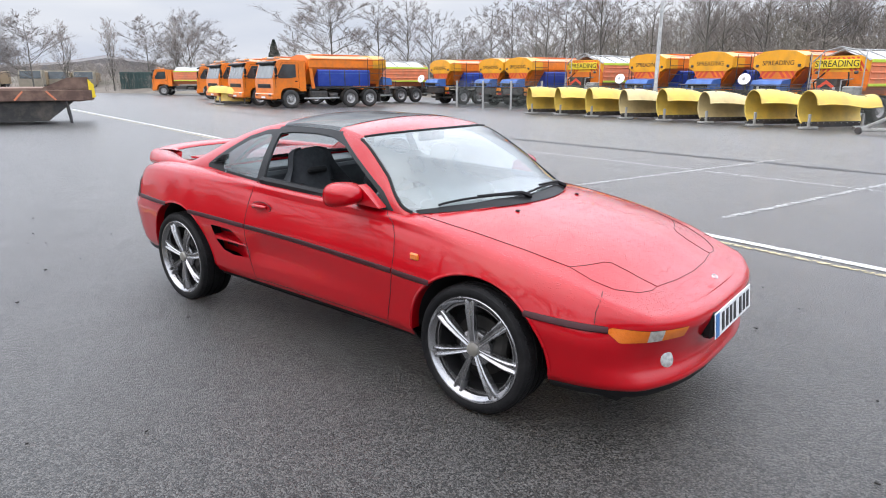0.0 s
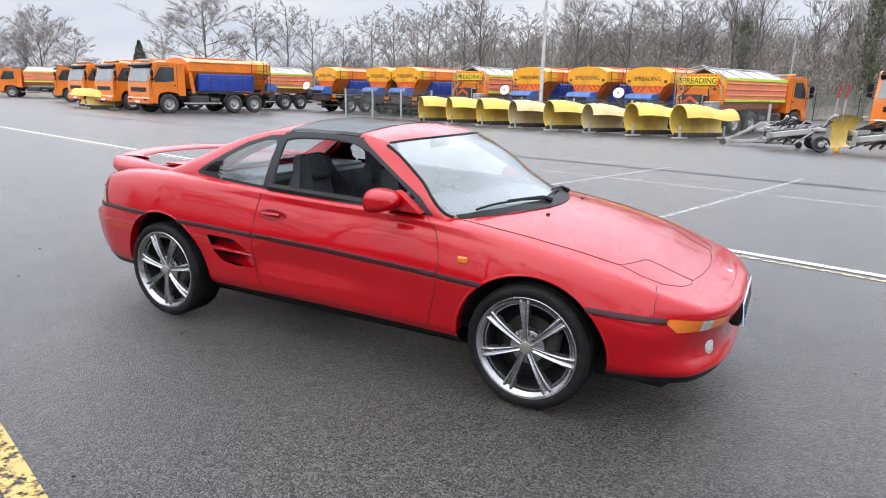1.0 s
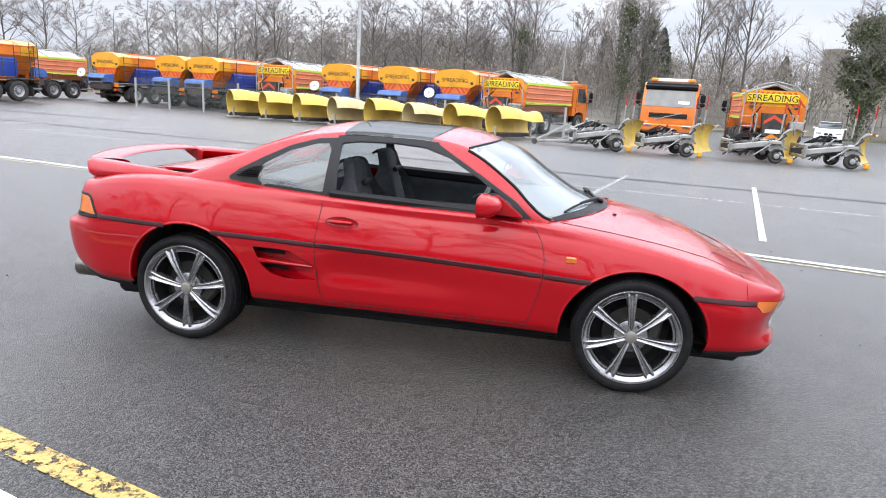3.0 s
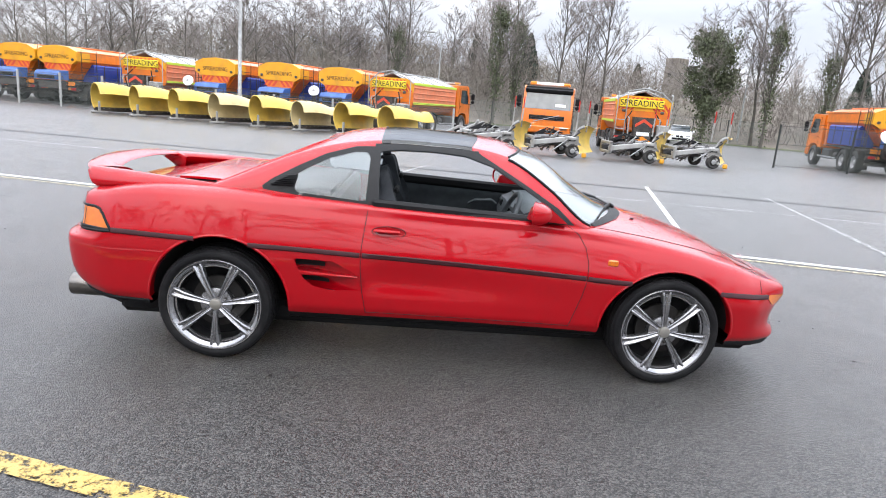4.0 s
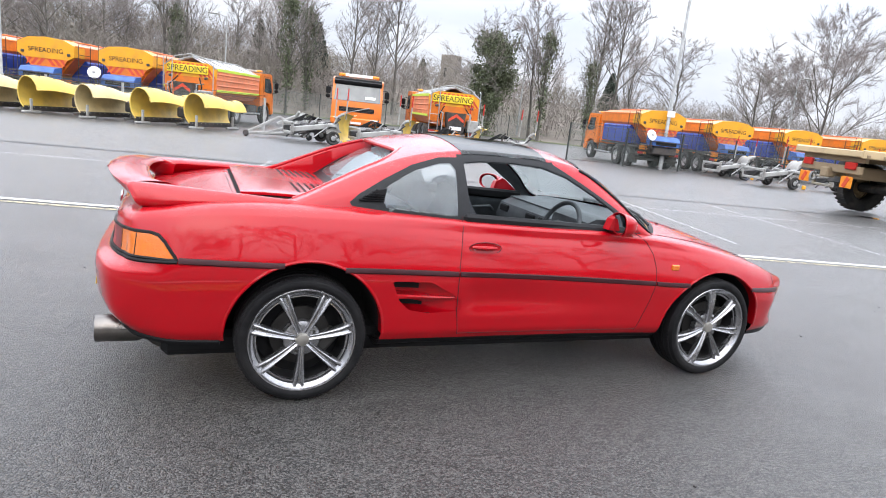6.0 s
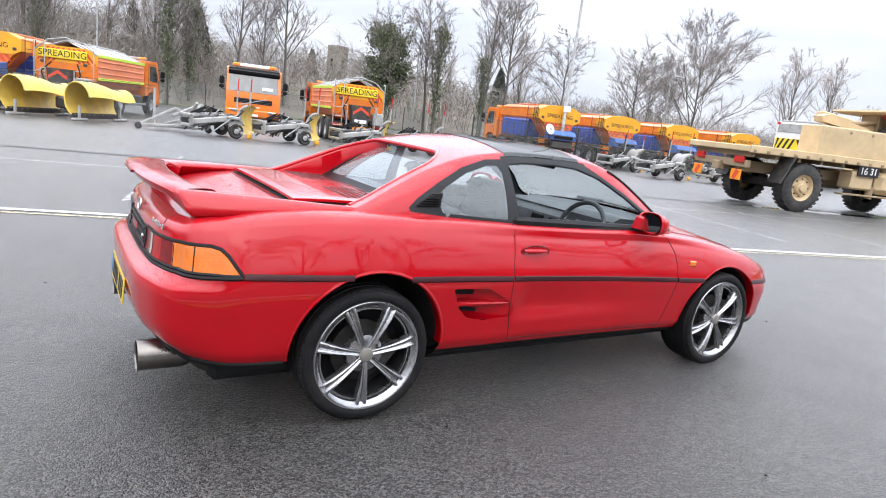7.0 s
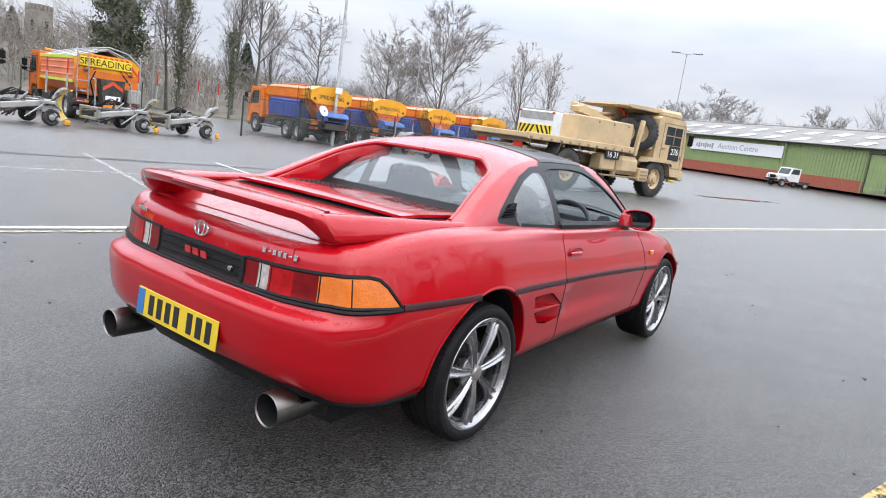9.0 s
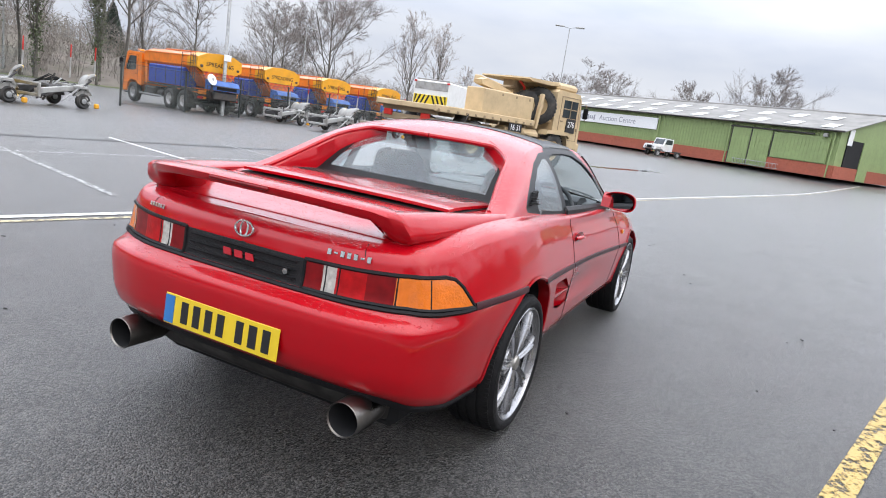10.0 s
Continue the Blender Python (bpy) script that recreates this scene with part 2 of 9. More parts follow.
    t.links.new(low.outputs[0], b.inputs["Coat Weight"])
    b.inputs["Coat IOR"].default_value, b.inputs["Coat Roughness"].default_value = 1.55, 0.25
    b.inputs["Sheen Weight"].default_value, b.inputs["Sheen Roughness"].default_value = 0.3, 0.22
    rip = t.nodes.new("ShaderNodeBump")
    rip.inputs["Strength"].default_value, rip.inputs["Distance"].default_value = 0.46, 0.006
    rip.invert = True
    t.links.new(add.outputs[0], rip.inputs["Height"])
    t.links.new(rip.outputs[0], b.inputs["Coat Normal"])
    t.links.new(add.outputs[0], bp.inputs["Height"])
    t.links.new(bp.outputs[0], b.inputs["Normal"])
    return m


def worn_paint(name, col, wear=0.45):
    """Road paint that has flaked, the tarmac showing through the gaps."""
    m = mat(name, col, 0.45, vary=0.08, scale=9.0, bump=0.4, bscale=90)
    t = m.node_tree
    b = t.nodes["Principled BSDF"]
    co = t.nodes.new("ShaderNodeTexCoord")
    n = t.nodes.new("ShaderNodeTexNoise")
    n.inputs["Scale"].default_value, n.inputs["Detail"].default_value, n.inputs["Roughness"].default_value = 20.0, 10.0, 0.72
    t.links.new(co.outputs["Object"], n.inputs["Vector"])
    r = t.nodes.new("ShaderNodeValToRGB")
    r.color_ramp.elements[0].position, r.color_ramp.elements[1].position = wear - 0.05, wear + 0.04
    t.links.new(n.outputs["Fac"], r.inputs[0])
    t.links.new(r.outputs[0], b.inputs["Alpha"])
    return m


RED = paint_red()
BLACK_TRIM = mat("black_trim", (0.010, 0.010, 0.011), 0.45, spec=0.18, vary=0.2, scale=20, bump=0.1, bscale=200)
STRIP = mat("dark_rubbing_strip", (0.04, 0.009, 0.012), 0.4, spec=0.25, vary=0.2, scale=12)
# near-black puts shade into recesses and openings; also black liners and sooty bores
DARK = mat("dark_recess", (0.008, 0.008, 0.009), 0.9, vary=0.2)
GAP = mat("panel_gap", (0.04, 0.004, 0.006), 0.8, vary=0.1)
WINDOW_TRIM = mat("grey_black_window_trim", (0.013, 0.0135, 0.015), 0.38, vary=0.15, scale=20, spec=0.24)
GARNISH = mat("black_honeycomb_panel", (0.014, 0.014, 0.015), 0.42, spec=0.3, vary=0.35, scale=160, bump=0.8, bscale=260)
FABRIC = mat("black_fabric", (0.036, 0.039, 0.045), 0.9, vary=0.25, scale=40, bump=0.3, bscale=400)
VINYL = mat("black_vinyl", (0.09, 0.098, 0.106), 0.5, vary=0.2, scale=15, bump=0.2, bscale=250)
RUBBER = mat("tyre_rubber", (0.008, 0.008, 0.009), 0.6, spec=0.18, vary=0.25, scale=25, bump=0.3, bscale=120, dirt=(0.06, 0.057, 0.053), dirt_amount=0.25)
ALLOY = mat("silver_alloy", (0.37, 0.37, 0.38), 0.24, 0.92, 0.08, 14, rvary=0.06, dirt=(0.15, 0.14, 0.13), dirt_amount=0.45, dscale=14)
CHROME = mat("worn_chrome", (0.47, 0.455, 0.44), 0.24, 1.0, 0.1, 9, rvary=0.06)
EXHAUST = mat("stained_steel", (0.22, 0.205, 0.19), 0.3, 1.0, 0.2, 9, rvary=0.1, dirt=(0.08, 0.07, 0.06), dirt_amount=0.4, dscale=10)
SOOT = mat("sooty_steel", (0.06, 0.055, 0.05), 0.6, 0.6, 0.4, 12)
GLASS_SCREEN = glass_mat("windscreen_glass", (0.88, 0.95, 0.94), 0.92, haze=0.28, shine=1.0)
GLASS_TINT = glass_mat("tinted_glass", (0.84, 0.92, 0.95), 0.85, haze=0.14, shine=0.9)
GLASS_ROOF = glass_mat("dark_roof_glass", (0.8, 0.9, 0.92), 0.2, shine=0.6)
GLASS_REAR = glass_mat("rear_window_glass", (0.88, 0.95, 0.96), 0.95, haze=0.14, shine=0.55)
LENS_RED = mat("red_lens", (0.36, 0.004, 0.006), 0.3, vary=0.25, scale=30, coat=0.0, spec=0.25, bump=0.15, bscale=90)
LENS_DARKRED = mat("deep_red_lens", (0.17, 0.003, 0.005), 0.3, vary=0.25, scale=30, spec=0.25)
LENS_AMBER = mat("amber_lens", (0.66, 0.155, 0.010), 0.14, vary=0.07, scale=40, coat=0.6, bump=0.2, bscale=120)
LENS_CLEAR = mat("clear_lens", (0.42, 0.40, 0.36), 0.25, vary=0.3, scale=50, spec=0.3, bump=0.2, bscale=120)
PLATE_YELLOW = mat("yellow_plate", (0.72, 0.5, 0.02), 0.35, vary=0.04, coat=0.2)
PLATE_WHITE = mat("white_plate", (0.78, 0.79, 0.8), 0.35, vary=0.04, coat=0.2)
PLATE_BLUE = mat("blue_band", (0.03, 0.16, 0.42), 0.35, vary=0.05)
BLACK_INK = mat("black_lettering", (0.012, 0.012, 0.014), 0.4, vary=0.1)
ASPHALT = asphalt()
WHITE_LINE = worn_paint("worn_white_road_paint", (0.62, 0.62, 0.6), 0.42)
FAINT_LINE = worn_paint("faint_white_road_paint", (0.42, 0.42, 0.41), 0.5)
PALE_YELLOW_LINE = worn_paint("faint_yellow_road_paint", (0.5, 0.42, 0.24), 0.48)
YELLOW_LINE = worn_paint("worn_yellow_road_paint", (0.47, 0.33, 0.095), 0.475)
TAR = worn_paint("tar_seam", (0.009, 0.009, 0.009), 0.42)


# ==== mesh helpers ====
class Shape:
    """Gathers vertices and faces of one part."""

    def __init__(self):
        self.v, self.f = [], []

    def add(self, vs, fs):
        k = len(self.v)
        self.v.extend(tuple(p) for p in vs)
        self.f.extend(tuple(i + k for i in f) for f in fs)
        return self

    def box(self, cx, cy, cz, sx, sy, sz, bev=0.0, m=None):
        """A box with chamfered edges, centred at c, of full size s."""
        hx, hy, hz = sx / 2, sy / 2, sz / 2
        b = min(bev, hx * 0.95, hy * 0.95, hz * 0.95)
        if b <= 0:
            vs = [(x * hx, y * hy, z * hz) for x in (-1, 1) for y in (-1, 1) for z in (-1, 1)]
            fs = [(0, 1, 3, 2), (4, 6, 7, 5), (0, 4, 5, 1), (2, 3, 7, 6), (0, 2, 6, 4), (1, 5, 7, 3)]
        else:
            vs, fs, at = [], [], {}
            for x in (-1, 1):
                for y in (-1, 1):
                    for z in (-1, 1):
                        for a in range(3):
                            d = [hx - b, hy - b, hz - b]
                            d[a] = (hx, hy, hz)[a]
                            at[x, y, z, a] = len(vs)
                            vs.append((x * d[0], y * d[1], z * d[2]))
            g = lambda key: at[key]
            for s in (-1, 1):
                fs.append([g((s, y, z, 0)) for y, z in ((-1, -1), (1, -1), (1, 1), (-1, 1))][::s])
                fs.append([g((x, s, z, 1)) for x, z in ((-1, -1), (-1, 1), (1, 1), (1, -1))][::s])
                fs.append([g((x, y, s, 2)) for x, y in ((-1, -1), (1, -1), (1, 1), (-1, 1))][::s])
            for p in (-1, 1):
                for q in (-1, 1):
                    o = p * q
                    fs.append([g((p, q, -1, 0)), g((p, q, -1, 1)), g((p, q, 1, 1)), g((p, q, 1, 0))][::o])
                    fs.append([g((-1, p, q, 1)), g((-1, p, q, 2)), g((1, p, q, 2)), g((1, p, q, 1))][::o])
                    fs.append([g((p, -1, q, 2)), g((p, -1, q, 0)), g((p, 1, q, 0)), g((p, 1, q, 2))][::o])
            for x in (-1, 1):
                for y in (-1, 1):
                    for z in (-1, 1):
                        fs.append([g((x, y, z, a)) for a in (0, 1, 2)][:: x * y * z])
        c = Vector((cx, cy, cz))
        vs = [(m @ Vector(p) if m else Vector(p)) + c for p in vs]
        return self.add(vs, fs)

    def tube(self, pts, r, n=8, closed=False, flat=1.0):
        """A pipe along a line of points; r may be a list."""
        pts = [Vector(p) for p in pts]
        rs = list(r) if isinstance(r, (list, tuple)) else [r] * len(pts)
        k, vs, fs = len(pts), [], []
        up = None
        for i, p in enumerate(pts):
            d = (pts[(i + 1) % k] - pts[i - 1]) if closed else (pts[min(i + 1, k - 1)] - pts[max(i - 1, 0)])
            d = d.normalized() if d.length > 1e-9 else Vector((0, 0, 1))
            if up is None:
                up = Vector((0, 0, 1)) if abs(d.z) < 0.9 else Vector((1, 0, 0))
            side = d.cross(up).normalized()
            up = side.cross(d).normalized()
            for j in range(n):
                a = 2 * math.pi * j / n
                vs.append(p + side * (rs[i] * math.cos(a)) + up * (rs[i] * flat * math.sin(a)))
        for i in range(k if closed else k - 1):
            a, b = i * n, ((i + 1) % k) * n
            for j in range(n):
                fs.append((a + j, a + (j + 1) % n, b + (j + 1) % n, b + j))
        if not closed:
            fs.append(tuple(range(n))[::-1])
            fs.append(tuple((k - 1) * n + j for j in range(n)))
        return self.add(vs, fs)

    def lathe(self, prof, n=24, m=None, close=False):
        """Turns a profile of (radius, along) round the local y axis."""
        vs, fs, k = [], [], len(prof)
        for j in range(n):
            a = 2 * math.pi * j / n
            for r, h in prof:
                vs.append(Vector((r * math.cos(a), h, r * math.sin(a))))
        for j in range(n):
            for i in range(k if close else k - 1):
                fs.append((j * k + i, j * k + (i + 1) % k, ((j + 1) % n) * k + (i + 1) % k, ((j + 1) % n) * k + i))
        if m:
            vs = [m @ p for p in vs]
        return self.add(vs, fs)

    def prism(self, poly, a, b, axis="y", m=None):
        """A polygon swept along an axis from a to b. For y the polygon is (x, z), for x (y, z), for z (x, y)."""
        put = {"y": lambda p, s: (p[0], s, p[1]), "x": lambda p, s: (s, p[0], p[1]), "z": lambda p, s: (p[0], p[1], s)}[axis]
        n = len(poly)
        vs = [put(p, a) for p in poly] + [put(p, b) for p in poly]
        if m:
            vs = [m @ Vector(p) for p in vs]
        fs = [tuple(range(n)), tuple(range(2 * n - 1, n - 1, -1))]
        fs += [(i, n + i, n + (i + 1) % n, (i + 1) % n) for i in range(n)]
        return self.add(vs, fs)

    def sheet(self, rows, thick=0.0):
        """A grid of points as a surface; with thick, a second skin below along -z and closed edges."""
        nr, nc = len(rows), len(rows[0])
        vs = [tuple(p) for row in rows for p in row]
        fs = [(i * nc + j, i * nc + j + 1, (i + 1) * nc + j + 1, (i + 1) * nc + j) for i in range(nr - 1) for j in range(nc - 1)]
        if thick:
            k = len(vs)
            vs += [(p[0], p[1], p[2] - thick) for p in vs]
            fs += [tuple(i + k for i in f)[::-1] for f in fs]
            rim = [j for j in range(nc)] + [i * nc + nc - 1 for i in range(1, nr)] + [(nr - 1) * nc + j for j in range(nc - 2, -1, -1)] + [i * nc for i in range(nr - 2, 0, -1)]
            fs += [(rim[i], rim[(i + 1) % len(rim)], rim[(i + 1) % len(rim)] + k, rim[i] + k) for i in range(len(rim))]
        return self.add(vs, fs)

    def moved(self, m):
        self.v = [tuple(m @ Vector(p)) for p in self.v]
        return self

    def mesh(self, name, material, smooth=35):
        me = bpy.data.meshes.new(name)
        me.from_pydata(self.v, [], self.f)
        me.materials.append(material)
        bm = bmesh.new()
        bm.from_mesh(me)
        bmesh.ops.recalc_face_normals(bm, faces=bm.faces)
        bm.to_mesh(me)
        bm.free()
        if smooth:
            me.shade_smooth()
            me.set_sharp_from_angle(angle=radians(smooth))
        return me


def part(name, shape, material, parent, label="", m=None, smooth=35):
    """Links a shape (or a finished mesh) as one mesh object under a thing or a part."""
    me = shape.mesh(name, material, smooth) if isinstance(shape, Shape) else shape
    ob = new(name, me)
    if m is not None:
        ob.matrix_basis = m
    ob.parent = parent
    return tagged(ob, label) if label else ob


def thing(name, label, category, m=None, group="", kind=""):
    ob = new(name)
    ob.empty_display_size = 0.2
    if m is not None:
        ob.matrix_basis = m
    return tagged(ob, label, category, group, kind)


def setting(name, shape, material, label, category, smooth=35):
    return tagged(new(name, shape.mesh(name, material, smooth)), label, category, "", "structure")


def spl(keys):
    """A smooth curve through (x, value...) keys; returns a function."""
    keys = sorted(keys)
    xs = np.array([k[0] for k in keys], float)
    ys = np.array([k[1:] for k in keys], float)
    sl = np.diff(ys, axis=0) / np.diff(xs)[:, None]
    tg = np.zeros_like(ys)
    tg[0], tg[-1] = sl[0], sl[-1]
    h = np.diff(xs)
    for i in range(1, len(xs) - 1):
        tg[i] = (sl[i - 1] * h[i] + sl[i] * h[i - 1]) / (h[i] + h[i - 1])

    def at(x):
        x = np.clip(np.asarray(x, float), xs[0], xs[-1])
        i = np.clip(np.searchsorted(xs, x) - 1, 0, len(xs) - 2)
        u = ((x - xs[i]) / h[i])[..., None]
        hh = h[i][..., None]
        r = (2 * u ** 3 - 3 * u ** 2 + 1) * ys[i] + (u ** 3 - 2 * u ** 2 + u) * hh * tg[i] + (3 * u ** 2 - 2 * u ** 3) * ys[i + 1] + (u ** 3 - u ** 2) * hh * tg[i + 1]
        return r[..., 0] if ys.shape[1] == 1 else r
    return at


def letters(text, size, material, parent, m, name="lettering", depth=0.004):
    """Words in the built-in font as a thin raised mesh, centred on m, in its xy plane."""
    cu = bpy.data.curves.new(name, "FONT")
    cu.body, cu.size, cu.extrude = text, size, depth
    cu.align_x, cu.align_y = "CENTER", "CENTER"
    tmp = new(name, cu)
    bpy.context.view_layer.update()
    me = bpy.data.meshes.new_from_object(tmp.evaluated_get(bpy.context.evaluated_depsgraph_get()))
    bpy.data.objects.remove(tmp)
    bpy.data.curves.remove(cu)
    me.name = name
    me.materials.clear()
    me.materials.append(material)
    ob = new(name, me)
    ob.matrix_basis = m
    ob.parent = parent
    return ob


# ==== ground ====
def soft(v, w=3.0):
    return w * math.log1p(math.exp(min(v / w, 60)))


def gz(x, y):
    """The yard falls gently to the far side and rises towards the long shed."""
    return -0.0105 * min(soft(y - 4), 42) + 0.024 * min(soft(x - 36), 50)


def ground_grid():
    ax = sorted(set([-1500, -700, -400, -250] + list(range(-160, 161, 8)) + list(range(-30, 61, 3)) + [250, 400, 700, 1500]))
    return Shape().sheet([[(x, y, gz(x, y)) for y in ax] for x in ax])


setting("ground", ground_grid(), ASPHALT, "damp dark tarmac yard with worn patches", "ground", smooth=60)


def painted_line(name, x0, y0, x1, y1, width, material, label):
    n = max(2, int(math.hypot(x1 - x0, y1 - y0) / 1.5))
    d = Vector((x1 - x0, y1 - y0)).normalized()
    side = Vector((-d.y, d.x)) * width / 2
    rows = []
    for i in range(n + 1):
        x, y = x0 + (x1 - x0) * i / n, y0 + (y1 - y0) * i / n
        rows.append([(x + s * side.x, y + s * side.y, gz(x, y) + 0.006) for s in (-1, 1)])
    return tagged(new(name, Shape().sheet(rows).mesh(name, material)), label, "road marking", "", "structure")


# ==== the red car ====
# The body is a skin: a wall that runs round the plan outline, and a top that spans it. Panels are regions of that skin.
OUTLINE = [(2.045, 0), (2.035, 0.26), (1.99, 0.47), (1.905, 0.63), (1.76, 0.735), (1.5, 0.805), (1.2, 0.825), (0.8, 0.81), (0.3, 0.80),
           (-0.4, 0.80), (-0.8, 0.812), (-1.2, 0.83), (-1.6, 0.804), (-1.84, 0.762), (-1.99, 0.683), (-2.06, 0.52), (-2.086, 0.27), (-2.09, 0)]
chord = [0.0]
for p, q in zip(OUTLINE, OUTLINE[1:]):
    chord.append(chord[-1] + math.hypot(q[0] - p[0], q[1] - p[1]))
out_curve = spl([(c, *p) for c, p in zip(chord, OUTLINE)])
dense = out_curve(np.linspace(0, chord[-1], 4000))
dense[0, 1] = dense[-1, 1] = 0.0
arc = np.concatenate([[0], np.cumsum(np.hypot(*np.diff(dense, axis=0).T))])
S_END = float(arc[-1])


def plan(s):
    """Plan point (x, y > 0) and outward normal at the distance s along the outline from the nose."""
    s = np.asarray(s, float)
    x, y = np.interp(s, arc, dense[:, 0]), np.interp(s, arc, dense[:, 1])
    e = 0.03
    tx = np.interp(s + e, arc, dense[:, 0]) - np.interp(s - e, arc, dense[:, 0])
    ty = np.interp(s + e, arc, dense[:, 1]) - np.interp(s - e, arc, dense[:, 1])
    ln = np.hypot(tx, ty)
    nx, ny = ty / ln * -1, tx / ln
    flip = np.where(nx * x + ny * y < 0, -1, 1)
    nx, ny = nx * flip, ny * flip
    near0 = np.clip(s / 0.06, 0, 1)
    near1 = np.clip((S_END - s) / 0.06, 0, 1)
    ny = ny * near0 * near1
    return x, y, nx, ny


def s_of_x(x):
    """Distance along the outline at which the side has this x."""
    return float(np.interp(-x, -dense[:, 0], arc))


def s_of_y_front(y):
    k = len(arc) // 4
    return float(np.interp(y, dense[:k, 1], arc[:k]))


z_low = spl([(2.05, 0.242), (1.9, 0.240), (1.6, 0.248), (1.4, 0.25), (0.8, 0.264), (-0.8, 0.272), (-1.5, 0.285), (-1.85, 0.295), (-2.08, 0.345)])
z_top = spl([(2.05, 0.553), (1.98, 0.563), (1.88, 0.59), (1.7, 0.648), (1.5, 0.70), (1.3, 0.742), (1.0, 0.79), (0.7, 0.822), (0.5, 0.835),
             (0.0, 0.846), (-0.4, 0.862), (-0.9, 0.888), (-1.2, 0.899), (-1.6, 0.888), (-1.85, 0.852), (-2.08, 0.828)])
crown = spl([(2.05, 0.0), (1.95, 0.008), (1.8, 0.024), (1.6, 0.046), (1.2, 0.058), (0.8, 0.055), (0.4, 0.04), (-0.8, 0.0), (-1.5, 0.0), (-2.08, 0.004)])
shoulder_in = spl([(2.05, 0.14), (1.5, 0.15), (1.1, 0.135), (0.8, 0.11), (0.5, 0.095), (-0.4, 0.105), (-1.0, 0.145), (-1.5, 0.14), (-2.08, 0.14)])
side_in = spl([(0, 0.052), (0.06, 0.032), (0.15, 0.022), (0.3, 0.012), (0.42, 0.004), (0.5, 0.0), (0.58, 0.002), (0.72, 0.021), (0.82, 0.040), (0.9, 0.061), (0.95, 0.079), (0.98, 0.10), (1, 0.14)])
nose_in = spl([(0, 0.040), (0.05, 0.022), (0.11, 0.018), (0.17, 0.026), (0.27, 0.044), (0.38, 0.047), (0.5, 0.038), (0.62, 0.024), (0.72, 0.010), (0.82, 0.001), (0.88, 0.003), (0.93, 0.012), (0.97, 0.030), (1, 0.062)])
tail_in = spl([(0, 0.075), (0.06, 0.04), (0.15, 0.018), (0.3, 0.004), (0.38, 0.0), (0.5, 0.001), (0.53, 0.006), (0.548, 0.018), (0.57, 0.044), (0.59, 0.058), (0.62, 0.070), (0.65, 0.074), (0.85, 0.084), (0.93, 0.096), (0.97, 0.115), (1, 0.15)])


def ease(a, b, v):
    u = np.clip((v - a) / (b - a), 0, 1)
    return u * u * (3 - 2 * u)


def wall(s, z):
    """Point on the body wall (right side, y negative)."""
    x, y, nx, ny = plan(s)
    zb, zt = z_low(x), z_top(x)
    h = np.clip((z - zb) / (zt - zb), 0, 1)
    wn, wt_ = ease(0.3, 0.85, nx), ease(0.12, 0.8, -nx)
    ins = (1 - wn - wt_) * side_in(h) * (1 + (shoulder_in(x) / 0.14 - 1) * ease(0.9, 1.0, h)) + wn * nose_in(h) + wt_ * tail_in(h)
    # a hollow runs along the foot of the doors, above a flared edge
    ins = ins + 0.019 * ease(0.375, 0.475, z) * (1 - ease(0.48, 0.64, z)) * ease(-0.47, -0.33, x) * (1 - ease(-0.25, 0.75, x))
    return np.stack([x - nx * ins, -np.maximum(y - ny * ins, 0.0), z + 0 * x], -1)


NS, NH, NT = 400, 60, 18
s_grid = np.linspace(0, S_END, NS)
h_row = np.concatenate([np.linspace(0, 0.9, NH - 8), np.linspace(0.9, 1.0, 9)[1:]])
NH = len(h_row)
xs_grid = plan(s_grid)[0]
PS = np.repeat(s_grid[:, None], NH, 1)
PZ = z_low(xs_grid)[:, None] + (z_top(xs_grid) - z_low(xs_grid))[:, None] * h_row[None]


def inside(poly, a, b):
    """Which of the points (a, b) lie in the polygon."""
    r = np.zeros(a.shape, bool)
    n = len(poly)
    for i in range(n):
        (x0, y0), (x1, y1) = poly[i], poly[(i + 1) % n]
        if y0 == y1:
            continue
        c = ((y0 > b) != (y1 > b)) & (a < (x1 - x0) * (b - y0) / (y1 - y0) + x0)
        r ^= c
    return r


def nearest(poly, a, b):
    best, ra, rb = 1e9, a, b
    n = len(poly)
    for i in range(n):
        (x0, y0), (x1, y1) = poly[i], poly[(i + 1) % n]
        dx, dy = x1 - x0, y1 - y0
        u = max(0, min(1, ((a - x0) * dx + (b - y0) * dy) / (dx * dx + dy * dy + 1e-12)))
        qx, qy = x0 + u * dx, y0 + u * dy
        d = (qx - a) ** 2 + (qy - b) ** 2
        if d < best:
            best, ra, rb = d, qx, qy
    return ra, rb, best ** 0.5


def side_poly(pts):
    """A polygon given by (x, z) on the side, as (s, z)."""
    return [(s_of_x(x), z) for x, z in pts]


def arch(cx, cz, r, rz):
    return side_poly([(cx + r * math.cos(a), cz + rz * math.sin(a)) for a in np.linspace(math.radians(-12), math.radians(192), 60)] + [(cx - r * 0.99, 0.1), (cx + r * 0.99, 0.1)])


ARCH_F, ARCH_R = (1.202, 0.295, 0.366, 0.342), (-1.185, 0.305, 0.36, 0.362)
lamp_tip = s_of_x(-1.735)
TAIL_Z0, TAIL_Z1 = 0.645, 0.748
rear_s = np.linspace(s_of_x(-1.5), S_END, 600)
rear_y = -wall(rear_s, rear_s * 0 + 0.70)[:, 1]


def sr(y):
    """Distance along the outline at which the tail panel has this y."""
    return float(np.interp(-y, -rear_y, rear_s))


